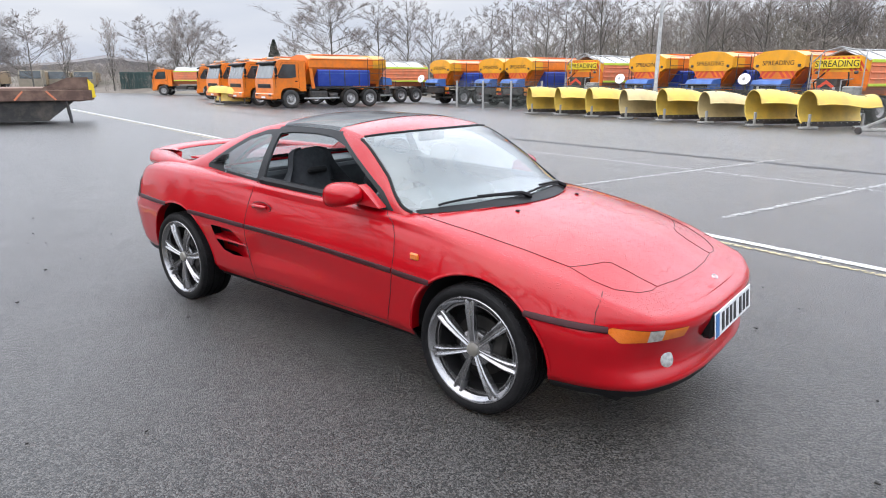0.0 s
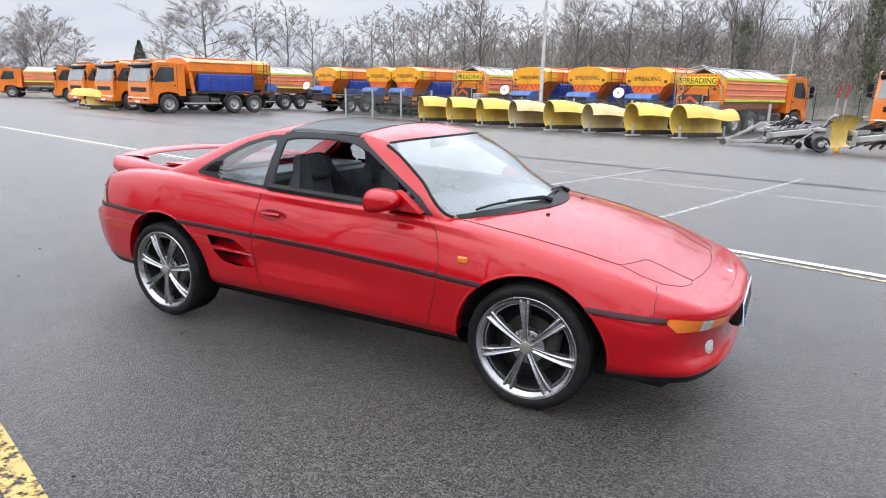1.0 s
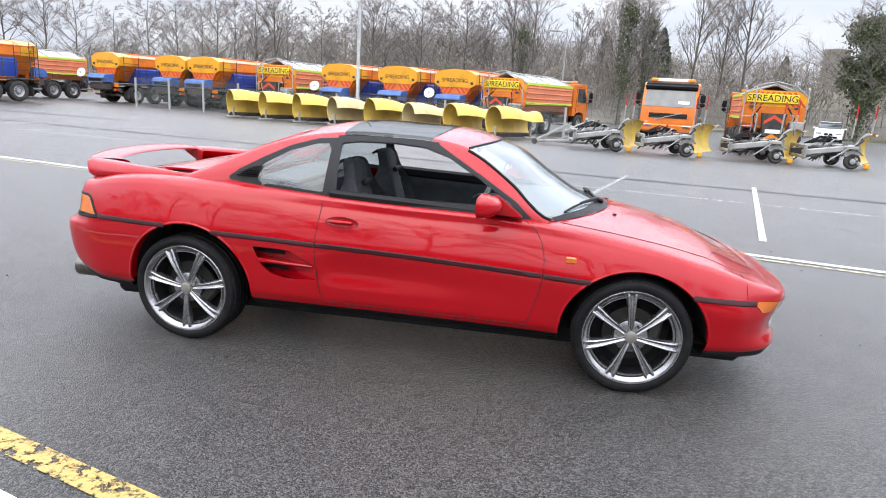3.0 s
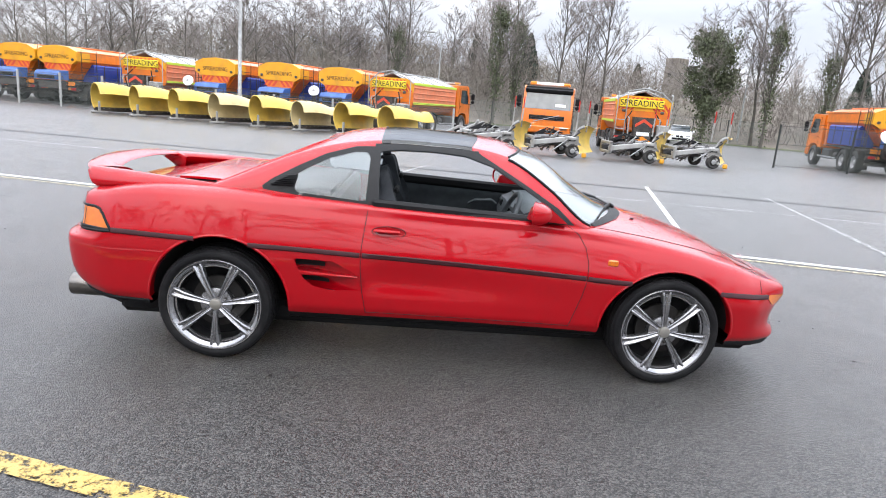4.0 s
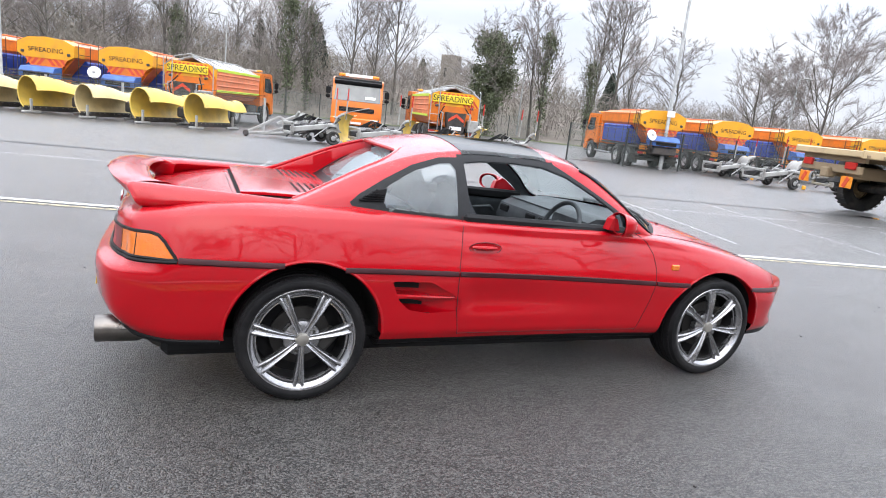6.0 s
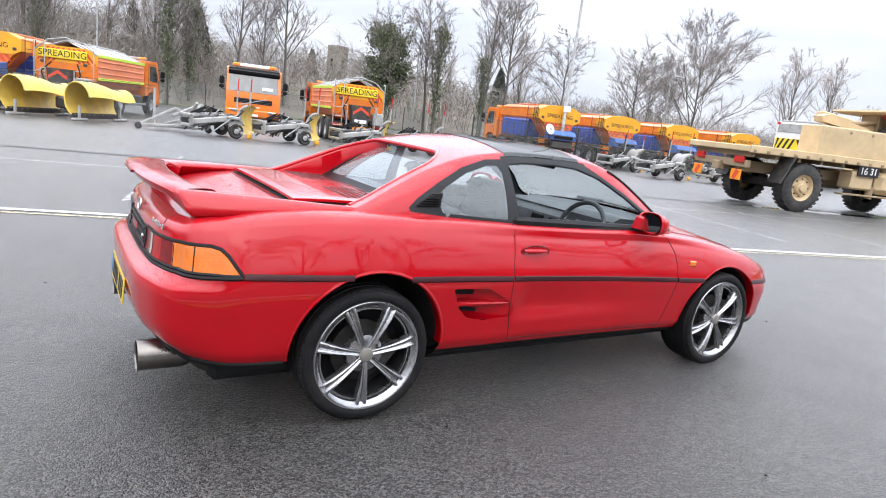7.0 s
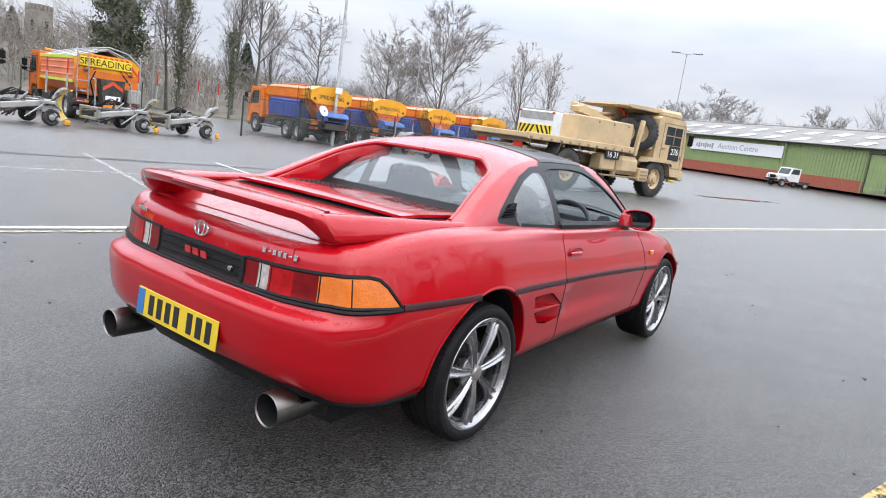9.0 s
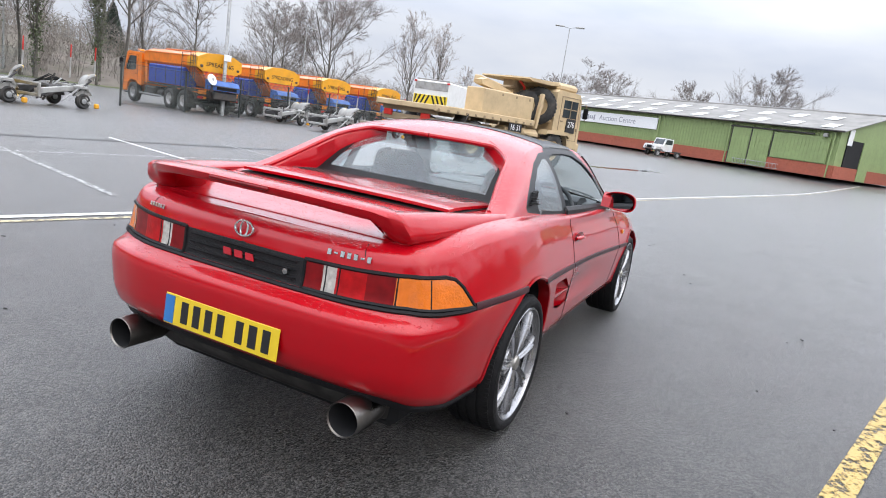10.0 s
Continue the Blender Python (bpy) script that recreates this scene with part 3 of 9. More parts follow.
tail_lamp = [(sr(0.27), TAIL_Z0), (sr(0.27), TAIL_Z1 - 0.006), (sr(0.5), TAIL_Z1), (sr(0.62), TAIL_Z1 + 0.006), (s_of_x(-1.86), 0.756), (s_of_x(-1.82), 0.748), (s_of_x(-1.79), 0.724), (lamp_tip, 0.654)]
tail_panel = [(sr(0.27), TAIL_Z0), (sr(0.27), TAIL_Z1 - 0.006), (S_END + 0.01, TAIL_Z1 - 0.006), (S_END + 0.01, TAIL_Z0)]
front_lamp = [(s_of_y_front(0.45), 0.462), (s_of_y_front(0.44), 0.503), (s_of_x(1.80), 0.521), (s_of_x(1.785), 0.506), (s_of_x(1.83), 0.462)]
intake = side_poly([(-0.80, 0.578), (-0.60, 0.572), (-0.50, 0.52), (-0.425, 0.475), (-0.43, 0.42), (-0.60, 0.412), (-0.70, 0.43), (-0.755, 0.48)])
door_poly = side_poly([(-0.43, 0.91), (-0.445, 0.75), (-0.457, 0.61), (-0.45, 0.45), (-0.42, 0.28), (0.67, 0.27), (0.70, 0.40), (0.735, 0.55), (0.735, 0.66), (0.71, 0.75), (0.66, 0.81), (0.60, 0.88)])
front_cap = [(-0.01, 0.1), (-0.01, 0.9), (s_of_x(1.78), 0.9), (s_of_x(1.74), 0.60), (s_of_x(1.62), 0.53), (s_of_x(1.30), 0.53), (s_of_x(1.30), 0.1)]
rear_cap = [(S_END + 0.01, 0.1), (S_END + 0.01, 0.64), (s_of_x(-1.70), 0.648), (s_of_x(-1.30), 0.642), (s_of_x(-1.30), 0.1)]
REGIONS = [  # first match wins
    ("arch_front", arch(*ARCH_F)), ("arch_rear", arch(*ARCH_R)), ("intake", intake),
    ("lamp_cells", tail_lamp), ("tail_panel", tail_panel), ("indicator", front_lamp),
    ("door", door_poly), ("front_bumper", front_cap), ("rear_bumper", rear_cap),
]
cs = (PS[:-1, :-1] + PS[1:, :-1] + PS[:-1, 1:] + PS[1:, 1:]) / 4
cz = (PZ[:-1, :-1] + PZ[1:, :-1] + PZ[:-1, 1:] + PZ[1:, 1:]) / 4
region = np.full(cs.shape, -1)
for k, (_, poly) in enumerate(REGIONS):
    region[(region < 0) & inside(poly, cs, cz)] = k
moved = np.zeros(PS.shape, bool)
for k, (_, poly) in enumerate(REGIONS):
    hit = region == k
    touch = np.zeros(PS.shape, int)
    for di in (0, 1):
        for dj in (0, 1):
            touch[di:NS - 1 + di, dj:NH - 1 + dj] += hit
    for i, j in np.argwhere((touch > 0) & (touch < 4) & ~moved):
        if j in (0, NH - 1) or i in (0, NS - 1):
            continue
        a, b, d = nearest(poly, PS[i, j], PZ[i, j])
        if d < 0.02:
            PS[i, j], PZ[i, j], moved[i, j] = a, b, True
wall_pts = wall(PS.ravel(), PZ.ravel()).reshape(NS, NH, 3)

# the top, from the wall's upper edge to the middle line
edge = wall_pts[:, -1, :]
frac = np.linspace(0, 1, NT + 1)[1:]
top_pts = np.zeros((NS, NT, 3))
for j, u in enumerate(frac):
    y = edge[:, 1] * (1 - u)
    top_pts[:, j, 0] = edge[:, 0]
    top_pts[:, j, 1] = y
    top_pts[:, j, 2] = edge[:, 2] + crown(edge[:, 0]) * (1 - (1 - u) ** 2)
skin = np.concatenate([wall_pts, top_pts], 1)
NK = skin.shape[1]


def top_z(x, y):
    """Height of the body's top at (x, y)."""
    i = np.argsort(edge[:, 0])
    ye = np.interp(x, edge[i, 0], -edge[i, 1])
    ze = np.interp(x, edge[i, 0], edge[i, 2])
    return ze + crown(np.asarray(x)) * (1 - np.clip(abs(y) / max(ye, 1e-3), 0, 1) ** 2)


def normals_of(g):
    """Vertex normals of a grid of points, pointing outwards."""
    a = np.gradient(g, axis=0)
    b = np.gradient(g, axis=1)
    n = np.cross(b, a)
    ln = np.linalg.norm(n, axis=-1, keepdims=True)
    return n / np.maximum(ln, 1e-12)


skin_n = normals_of(skin)
skin_n *= np.where((skin_n * (skin - np.array([0, 0, 0.5]))).sum(-1).sum() < 0, -1, 1)
skin_n[:, -1, 1] = 0


def skin_mesh(name, g, n, cells, material, mirror="both", lift=0.0):
    """A mesh of the given cells of a grid, with the grid's own normals; mirrored across y as asked."""
    vs, fs, ns, at = [], [], [], {}
    sides = {"both": (1, -1), "right": (1,), "left": (-1,)}[mirror]
    for sd in sides:
        for i, j in cells:
            q = []
            for a, b in ((i, j), (i, j + 1), (i + 1, j + 1), (i + 1, j)):
                key = (a, b, sd if abs(g[a, b, 1]) > 1e-5 else 1)
                if key not in at:
                    at[key] = len(vs)
                    p, m = g[a, b] + n[a, b] * lift, n[a, b]
                    vs.append((p[0], p[1] * sd, p[2]))
                    ns.append((m[0], m[1] * sd, m[2]))
                if at[key] not in q:
                    q.append(at[key])
            if len(q) >= 3:
                fs.append(q if sd > 0 else q[::-1])
    me = bpy.data.meshes.new(name)
    me.from_pydata(vs, [], fs)
    me.materials.append(material)
    me.shade_smooth()
    # faces wound against their normals are turned
    a = np.array(ns)
    bm = bmesh.new()
    bm.from_mesh(me)
    bm.verts.ensure_lookup_table()
    for f in bm.faces:
        f.normal_update()
        m = sum((Vector(a[v.index]) for v in f.verts), Vector())
        if f.normal.dot(m) < 0:
            f.normal_flip()
    bm.to_mesh(me)
    bm.free()
    me.normals_split_custom_set_from_vertices([tuple(v) for v in ns])
    return me


car = thing("sports_car", "glossy red two-seat sports car, wet with rain beads, on the tarmac", "car")
WALL = NH - 1
cells = {name: [] for name, _ in REGIONS}
cells["quarter"], cells["fender"], cells["rest"] = [], [], []
for i in range(NS - 1):
    for j in range(WALL):
        k = region[i, j]
        if k >= 0:
            cells[REGIONS[k][0]].append((i, j))
        else:
            cells["fender" if xs_grid[i] > 0.2 else "quarter"].append((i, j))
hood, nose_cap, deck = [], [], []
for i in range(NS - 1):
    for j in range(WALL, NK - 1):
        c = (skin[i, j] + skin[i + 1, j + 1]) / 2
        x, y = c[0], c[1]
        if x > 0.75 + 0.315 * (1 - (y / 0.68) ** 2):
            hood_front = 1.815 + 0.045 * (1 - (y / 0.6) ** 2)
            (nose_cap if x > hood_front else hood).append((i, j))
        elif x < -0.93:
            deck.append((i, j))
cells["front_bumper"] += nose_cap
cells["quarter"] += deck
part("hood", skin_mesh("hood", skin, skin_n, hood, RED), RED, car, "red front lid beaded with rain")
for sd in ("right", "left"):
    part("door", skin_mesh("door", skin, skin_n, cells["door"], RED, sd), RED, car, "red door with its window wound down")
    part("front_fender", skin_mesh("front_fender", skin, skin_n, cells["fender"], RED, sd), RED, car)
part("rear_quarter", skin_mesh("rear_quarter", skin, skin_n, cells["quarter"], RED), RED, car, "red rear wings and deck in one panel")
part("front_bumper", skin_mesh("front_bumper", skin, skin_n, cells["front_bumper"], RED), RED, car, "red nose and bumper skin")
part("rear_bumper", skin_mesh("rear_bumper", skin, skin_n, cells["rear_bumper"], RED), RED, car, "rounded red rear bumper")


def strip_on_wall(pts, width, lift, n_each=24):
    """A raised band along (x, z) points of the side, as a closed shape, for the right side."""
    line = spl([(i, *p) for i, p in enumerate(pts)])
    uu = np.linspace(0, len(pts) - 1, n_each * (len(pts) - 1) + 1)
    rows = []
    for x, z in line(uu):
        s = s_of_x(x)
        prof = []
        for dz, l in ((-0.5, -0.004), (-0.5, lift * 0.6), (-0.34, lift), (0.34, lift), (0.5, lift * 0.6), (0.5, -0.004)):
            p = wall(np.array([s]), np.array([z + dz * width]))[0]
            nx, ny = plan(np.array([s]))[2:]
            prof.append((p[0] + nx[0] * l, p[1] - ny[0] * l, p[2]))
        rows.append(prof)
    sh = Shape().sheet(rows)
    sh.f += [tuple(range(6)), tuple(len(sh.v) - 6 + i for i in range(6))]
    return sh


def both_sides(name, shape, material, parent, label="", smooth=35):
    """The shape on the right side and its mirror image on the left, as two parts."""
    a = part(name, shape, material, parent, label, smooth=smooth)
    other = Shape()
    other.v, other.f = [(x, -y, z) for x, y, z in shape.v], [f[::-1] for f in shape.f]
    return a, part(name, other, material, parent, label, smooth=smooth)


def arch_x(a, sign, z):
    return a[0] + sign * a[2] * math.sqrt(max(0, 1 - ((z - a[1]) / a[3]) ** 2))


for run in ([(-1.73, 0.653), (-1.62, 0.652), (arch_x(ARCH_R, -1, 0.648), 0.648)], [(arch_x(ARCH_R, 1, 0.632), 0.632), (-0.8, 0.625), (-0.463, 0.613)],
            [(-0.452, 0.613), (0.1, 0.597), (0.73, 0.573)], [(0.742, 0.572), (0.80, 0.568), (arch_x(ARCH_F, -1, 0.563), 0.563)],
            [(arch_x(ARCH_F, 1, 0.535), 0.535), (1.62, 0.524), (1.79, 0.512)]):
    both_sides("rubbing_strip", strip_on_wall(run, 0.025, 0.007), STRIP, car, "dark rubbing strip")


def gap_on_wall(pts, r=0.0022):
    """A dark shut line along (s, z) points."""
    line = []
    for (s0, z0), (s1, z1) in zip(pts, pts[1:]):
        n = max(2, int(math.hypot(s1 - s0, z1 - z0) / 0.02))
        for i in range(n):
            line.append((s0 + (s1 - s0) * i / n, z0 + (z1 - z0) * i / n))
    line.append(pts[-1])
    a = np.array(line)
    p = wall(a[:, 0], a[:, 1])
    return Shape().tube([tuple(q) for q in p], r, 6)


def gap_on_top(pts, r=0.0015):
    line = []
    for (x0, y0), (x1, y1) in zip(pts, pts[1:]):
        n = max(2, int(math.hypot(x1 - x0, y1 - y0) / 0.03))
        line += [(x0 + (x1 - x0) * i / n, y0 + (y1 - y0) * i / n) for i in range(n)]
    line.append(pts[-1])
    return Shape().tube([(x, y, float(top_z(x, y)) + 0.0005) for x, y in line], r, 6)


curve_door_f = side_poly([(0.67, 0.29), (0.695, 0.38), (0.72, 0.47), (0.737, 0.56), (0.737, 0.65), (0.718, 0.73), (0.68, 0.79), (0.62, 0.83)])
curve_door_r = side_poly([(-0.42, 0.29), (-0.445, 0.42), (-0.457, 0.55), (-0.457, 0.65), (-0.445, 0.76), (-0.43, 0.88)])
both_sides("shut_line", gap_on_wall(curve_door_f), GAP, car)
both_sides("shut_line", gap_on_wall(curve_door_r), GAP, car)
both_sides("shut_line", gap_on_wall(side_poly([(-0.42, 0.295), (0.67, 0.295)]), 0.002), GAP, car)
both_sides("shut_line", gap_on_wall([(s_of_x(1.742), 0.53), (s_of_x(1.745), 0.575), (s_of_x(1.76), 0.61), (s_of_x(1.77), 0.632)], 0.0016), GAP, car)
both_sides("shut_line", gap_on_wall([(sr(0.48), 0.79), (sr(0.47), 0.825)], 0.002), GAP, car)
both_sides("shut_line", gap_on_top([(0.80, -0.655), (1.0, -0.655), (1.25, -0.635), (1.42, -0.61), (1.54, -0.585)], 0.002), GAP, car)
both_sides("shut_line", gap_on_top([(1.54, -0.585), (1.575, -0.52), (1.60, -0.455), (1.613, -0.41), (1.635, -0.38), (1.70, -0.36), (1.825, -0.34)], 0.0015), GAP, car)
both_sides("shut_line", gap_on_top([(1.54, -0.585), (1.64, -0.585), (1.73, -0.55), (1.80, -0.47), (1.825, -0.40), (1.825, -0.34), (1.85, -0.18), (1.86, 0)]), GAP, car)
both_sides("shut_line", gap_on_top([(-1.495, -0.54), (-1.505, -0.3), (-1.505, 0)]), GAP, car)

# lamps at the back: black surround, then cells of the lens
part("rear_garnish", skin_mesh("rear_garnish", skin, skin_n, cells["tail_panel"], GARNISH), GARNISH, car, "black ribbed panel between the tail lamps")
bounds = [(sr(0.69), LENS_AMBER), (sr(0.595), LENS_AMBER), (sr(0.5), LENS_DARKRED), (sr(0.405), LENS_RED), (sr(0.355), LENS_CLEAR), (9, LENS_DARKRED)]
for sd in ("right", "left"):
    rim_line = []
    for (s0, z0), (s1, z1) in zip(tail_lamp, tail_lamp[1:] + tail_lamp[:1]):
        n = max(2, int(math.hypot(s1 - s0, z1 - z0) / 0.012))
        rim_line += [(s0 + (s1 - s0) * i / n, z0 + (z1 - z0) * i / n) for i in range(n)]
    rim_pts = wall(np.array([q[0] for q in rim_line]), np.array([q[1] for q in rim_line]))
    if sd == "left":
        rim_pts = rim_pts * np.array([1, -1, 1])
    lens = part("tail_lamp", Shape().tube([tuple(q) for q in rim_pts], 0.0075, 6, True), BLACK_TRIM, car, "tail lamp with amber, red and clear cells")
    lo = 0
    for hi, mt in bounds:
        sel = [(i, j) for i, j in cells["lamp_cells"] if lo <= s_grid[i] < hi]
        lo = hi
        if sel:
            part("lens", skin_mesh("lens", skin, skin_n, sel, mt, sd, 0.002), mt, lens)
for y in (0.69, 0.595, 0.405, 0.355):
    both_sides("cell_divider", gap_on_wall([(sr(y), TAIL_Z0), (sr(y), TAIL_Z1)], 0.0035), BLACK_TRIM, car)
both_sides("lower_trim", gap_on_wall([(lamp_tip, 0.648), (s_of_x(-1.86), 0.64), (sr(0.5), 0.637), (S_END, 0.637)], 0.009), BLACK_TRIM, car, "black trim below the tail lamps")
lamp_in = s_of_y_front(0.465)
sel_a = [c for c in cells["indicator"] if s_grid[c[0]] > lamp_in + 0.17]
sel_b = [c for c in cells["indicator"] if lamp_in + 0.095 < s_grid[c[0]] <= lamp_in + 0.17]
sel_c = [c for c in cells["indicator"] if s_grid[c[0]] <= lamp_in + 0.095]
for sd in ("right", "left"):
    ind = part("front_indicator", skin_mesh("front_indicator", skin, skin_n, sel_b, LENS_CLEAR, sd, 0.003), LENS_CLEAR, car, "front lamp, amber with a clear middle")
    part("lens", skin_mesh("lens", skin, skin_n, sel_a, LENS_AMBER, sd, 0.003), LENS_AMBER, ind)
    if sel_c:
        part("lens", skin_mesh("lens", skin, skin_n, sel_c, LENS_AMBER, sd, 0.003), LENS_AMBER, ind)
# ribs and mesh of the garnish
gar = Shape()
for z in np.linspace(0.668, 0.724, 3):
    a = np.linspace(sr(0.24), S_END, 16)
    p = wall(a, a * 0 + z)
    line = [(q[0] - 0.004, q[1], q[2]) for q in p]
    gar.tube(line + [(x, -y, zz) for x, y, zz in line[-2::-1]], 0.0035, 5)
part("rib", gar, BLACK_TRIM, car)


# side intakes: a scooped hollow with a vane and dark throats
def scoop():
    rows, vane, dark = [], Shape(), Shape()
    for z in np.linspace(0.40, 0.59, 16):
        row = []
        for x in np.linspace(-0.82, -0.41, 26):
            p = wall(np.array([s_of_x(x)]), np.array([z]))[0]
            deep = 0.075 * float(ease(-0.42, -0.74, x)) + 0.004 + 0.0 * z
            row.append((p[0], p[1] + deep, p[2]))
        rows.append(row)
    sh = Shape().sheet(rows)
    for z0, z1, x0, x1 in ((0.528, 0.570, -0.80, -0.645), (0.443, 0.478, -0.765, -0.62)):
        q = []
        for x in np.linspace(x0, x1, 8):
            y = float(wall(np.array([s_of_x(x)]), np.array([z0]))[0, 1])
            dd = 0.075 * float(ease(-0.42, -0.74, x)) - 0.004
            q.append([(x, y + dd, z0), (x, y + dd, z1 - 0.018 * (x - x0) / (x1 - x0))])
        dark.sheet(q)
    q = []
    for x in np.linspace(-0.80, -0.47, 12):
        y = float(wall(np.array([s_of_x(x)]), np.array([0.5]))[0, 1])
        zc = 0.502 - 0.012 * (x + 0.8) / 0.33
        th = 0.011 * (1 - 0.6 * (x + 0.8) / 0.33)
        dd = 0.075 * float(ease(-0.42, -0.74, x)) + 0.01
        q.append([(x, y + dd, zc - th), (x, y + 0.004, zc - th), (x, y + 0.001, zc), (x, y + 0.004, zc + th), (x, y + dd, zc + th)])
    vane.sheet(q)
    return sh, vane, dark


sc, va, da = scoop()
both_sides("side_intake", sc, RED, car, "scooped air intake behind the door")
both_sides("intake_vane", va, RED, car)
both_sides("intake_throat", da, DARK, car, "dark intake slot")


# wheel arches: rolled lip and dark liner
def arch_lip(a):
    cx, cz, r, rz = a
    lip, liner = [], []
    for t in np.linspace(math.radians(1), math.radians(179), 56):
        x, z = cx + r * math.cos(t), cz + rz * math.sin(t)
        y = float(wall(np.array([s_of_x(x)]), np.array([max(z, 0.28)]))[0, 1])
        nx, nz = math.cos(t), math.sin(t)
        lip.append([(x + nx * 0.012, y - 0.001, z + nz * 0.012), (x + nx * 0.003, y - 0.005, z + nz * 0.003), (x - nx * 0.003, y - 0.001, z - nz * 0.003), (x - nx * 0.002, y + 0.05, z - nz * 0.002)])
        liner.append([(x, y + 0.048, z), (x, -0.42, z)])
    return Shape().sheet(lip), Shape().sheet(liner)


for a in (ARCH_F, ARCH_R):
    lip, liner = arch_lip(a)
    both_sides("arch_lip", lip, RED, car)
    both_sides("arch_liner", liner, DARK, car)
    sh = Shape().box(a[0], -0.43, 0.40, 0.76, 0.02, 0.56)
    both_sides("inner_panel", sh, DARK, car)
# floor pan and undertray boxes, sized to block light beneath; sills and lips
part("floor_pan_blocker", Shape().box(0, 0, 0.215, 1.62, 1.26, 0.10, 0.03), DARK, car)
part("undertray_blocker", Shape().box(0, 0, 0.20, 3.6, 1.14, 0.12, 0.03), DARK, car)
sill = []
for x in np.linspace(0.84, -0.83, 40):
    p = wall(np.array([s_of_x(x)]), np.array([0.292]))[0]
    sill.append([(x, p[1] + 0.02, 0.282), (x, p[1] + 0.026, 0.260), (x, p[1] + 0.045, 0.238), (x, p[1] + 0.08, 0.222), (x, p[1] + 0.2, 0.215)])
both_sides("sill", Shape().sheet(sill), BLACK_TRIM, car, "black lower sill")


def skirt(s0, s1, drop, back, n=60):
    """A black lip under the bumper skin, from s0 to s1."""
    rows = []
    for s in np.linspace(s0, s1, n):
        x, y, nx, ny = (float(v[0]) for v in plan(np.array([s])))
        zb = float(z_low(x))
        p = wall(np.array([s]), np.array([zb]))[0]
        p2 = wall(np.array([s]), np.array([zb + 0.012]))[0]
        rows.append([(p2[0] - nx * 0.006, p2[1] + ny * 0.006, p2[2]), (p[0] + nx * 0.006, p[1] - ny * 0.006, zb - 0.004), (p[0] - nx * 0.006, p[1] + ny * 0.006, zb - drop), (p[0] - nx * back, p[1] + ny * back, zb - drop - 0.004)])
    return Shape().sheet(rows)


both_sides("front_lip", skirt(0.0, s_of_x(1.57), 0.024, 0.3), BLACK_TRIM, car, "black chin spoiler")
both_sides("rear_valance", skirt(s_of_x(-1.56), S_END, 0.022, 0.15), BLACK_TRIM, car, "black rear valance")

# ---- cabin: rails, roof, screen and sail panels in one grown shell ----
RAIL = spl([(1.06, 0.0, 0.846), (1.02, 0.25, 0.843), (0.90, 0.495, 0.834), (0.745, 0.675, 0.833), (0.535, 0.615, 1.0), (0.30, 0.548, 1.145), (0.12, 0.518, 1.182), (-0.12, 0.503, 1.192),
            (-0.4, 0.50, 1.186), (-0.65, 0.522, 1.148), (-0.85, 0.556, 1.085), (-1.05, 0.605, 0.998), (-1.2, 0.648, 0.93), (-1.28, 0.668, 0.900)])
ROOF_CROWN = spl([(1.06, 0.0), (1.02, 0.014), (0.90, 0.068), (0.745, 0.160), (0.535, 0.132), (0.40, 0.085), (0.30, 0.068), (0.1, 0.05), (-0.4, 0.05), (-0.6, 0.045), (-0.8, 0.03), (-1.28, 0.004)])
NX, NSIDE, NFIL, NROOF = 190, 24, 7, 30
gx = np.linspace(1.058, -1.275, NX)
shell = np.zeros((NX, NSIDE + NFIL + NROOF, 3))
order = np.argsort(edge[:, 0])
for i, x in enumerate(gx):
    ry, rz = (float(v) for v in RAIL(np.array([x]))[0])
    if x > 0.745:
        by, bz = ry, rz - 0.012
    else:
        by = float(np.interp(x, edge[order, 0], -edge[order, 1])) + 0.002
        bz = float(np.interp(x, edge[order, 0], edge[order, 2])) - 0.008
    cr = float(ROOF_CROWN(x))
    col = []
    A, B = np.array([by, bz]), np.array([ry, rz])
    L = np.linalg.norm(B - A)
    w_f = min(0.35, 0.045 / max(L, 1e-3)) if L > 0.02 else 0.2
    v_f = min(0.25, 0.014 / max(ry, 1e-3))
    for u in np.linspace(0, 1 - w_f, NSIDE):
        p = A + (B - A) * u
        nrm = np.array([(B - A)[1], -(B - A)[0]]) / max(L, 1e-6)
        p = p + nrm * 0.022 * 4 * u * (1 - u) * min(1, L / 0.3)
        col.append(p)
    roof = lambda v: np.array([ry * (1 - v), rz + cr * (1 - (1 - v) ** 2.2)])
    p0, p2 = col[-1], roof(v_f)
    for u in np.linspace(0, 1, NFIL + 2)[1:-1]:
        col.append((1 - u) ** 2 * p0 + 2 * u * (1 - u) * (B + (p0 - A) * 0.0) + u * u * p2)
    for v in np.linspace(v_f, 1, NROOF):
        col.append(roof(v))
    a = np.array(col)
    shell[i, :, 0], shell[i, :, 1], shell[i, :, 2] = x, -a[:, 0], a[:, 1]
SIDE_WIN = [(-0.385, 0.866), (-0.393, 1.0), (-0.398, 1.134), (-0.3, 1.148), (-0.1, 1.152), (0.062, 1.142), (0.199, 1.103), (0.366, 1.013), (0.536, 0.910), (0.60, 0.848)]
SIDE_FRAME = [(-0.42, 0.83), (-0.425, 1.0), (-0.43, 1.158), (-0.432, 1.24), (0.10, 1.24), (0.135, 1.16), (0.215, 1.117), (0.388, 1.021), (0.57, 0.912), (0.66, 0.832)]
QUARTER_WIN = [(-0.456, 0.878), (-0.448, 1.095), (-0.468, 1.125), (-0.53, 1.122), (-0.66, 1.083), (-0.78, 1.02), (-0.828, 0.985), (-0.832, 0.925), (-0.82, 0.90)]
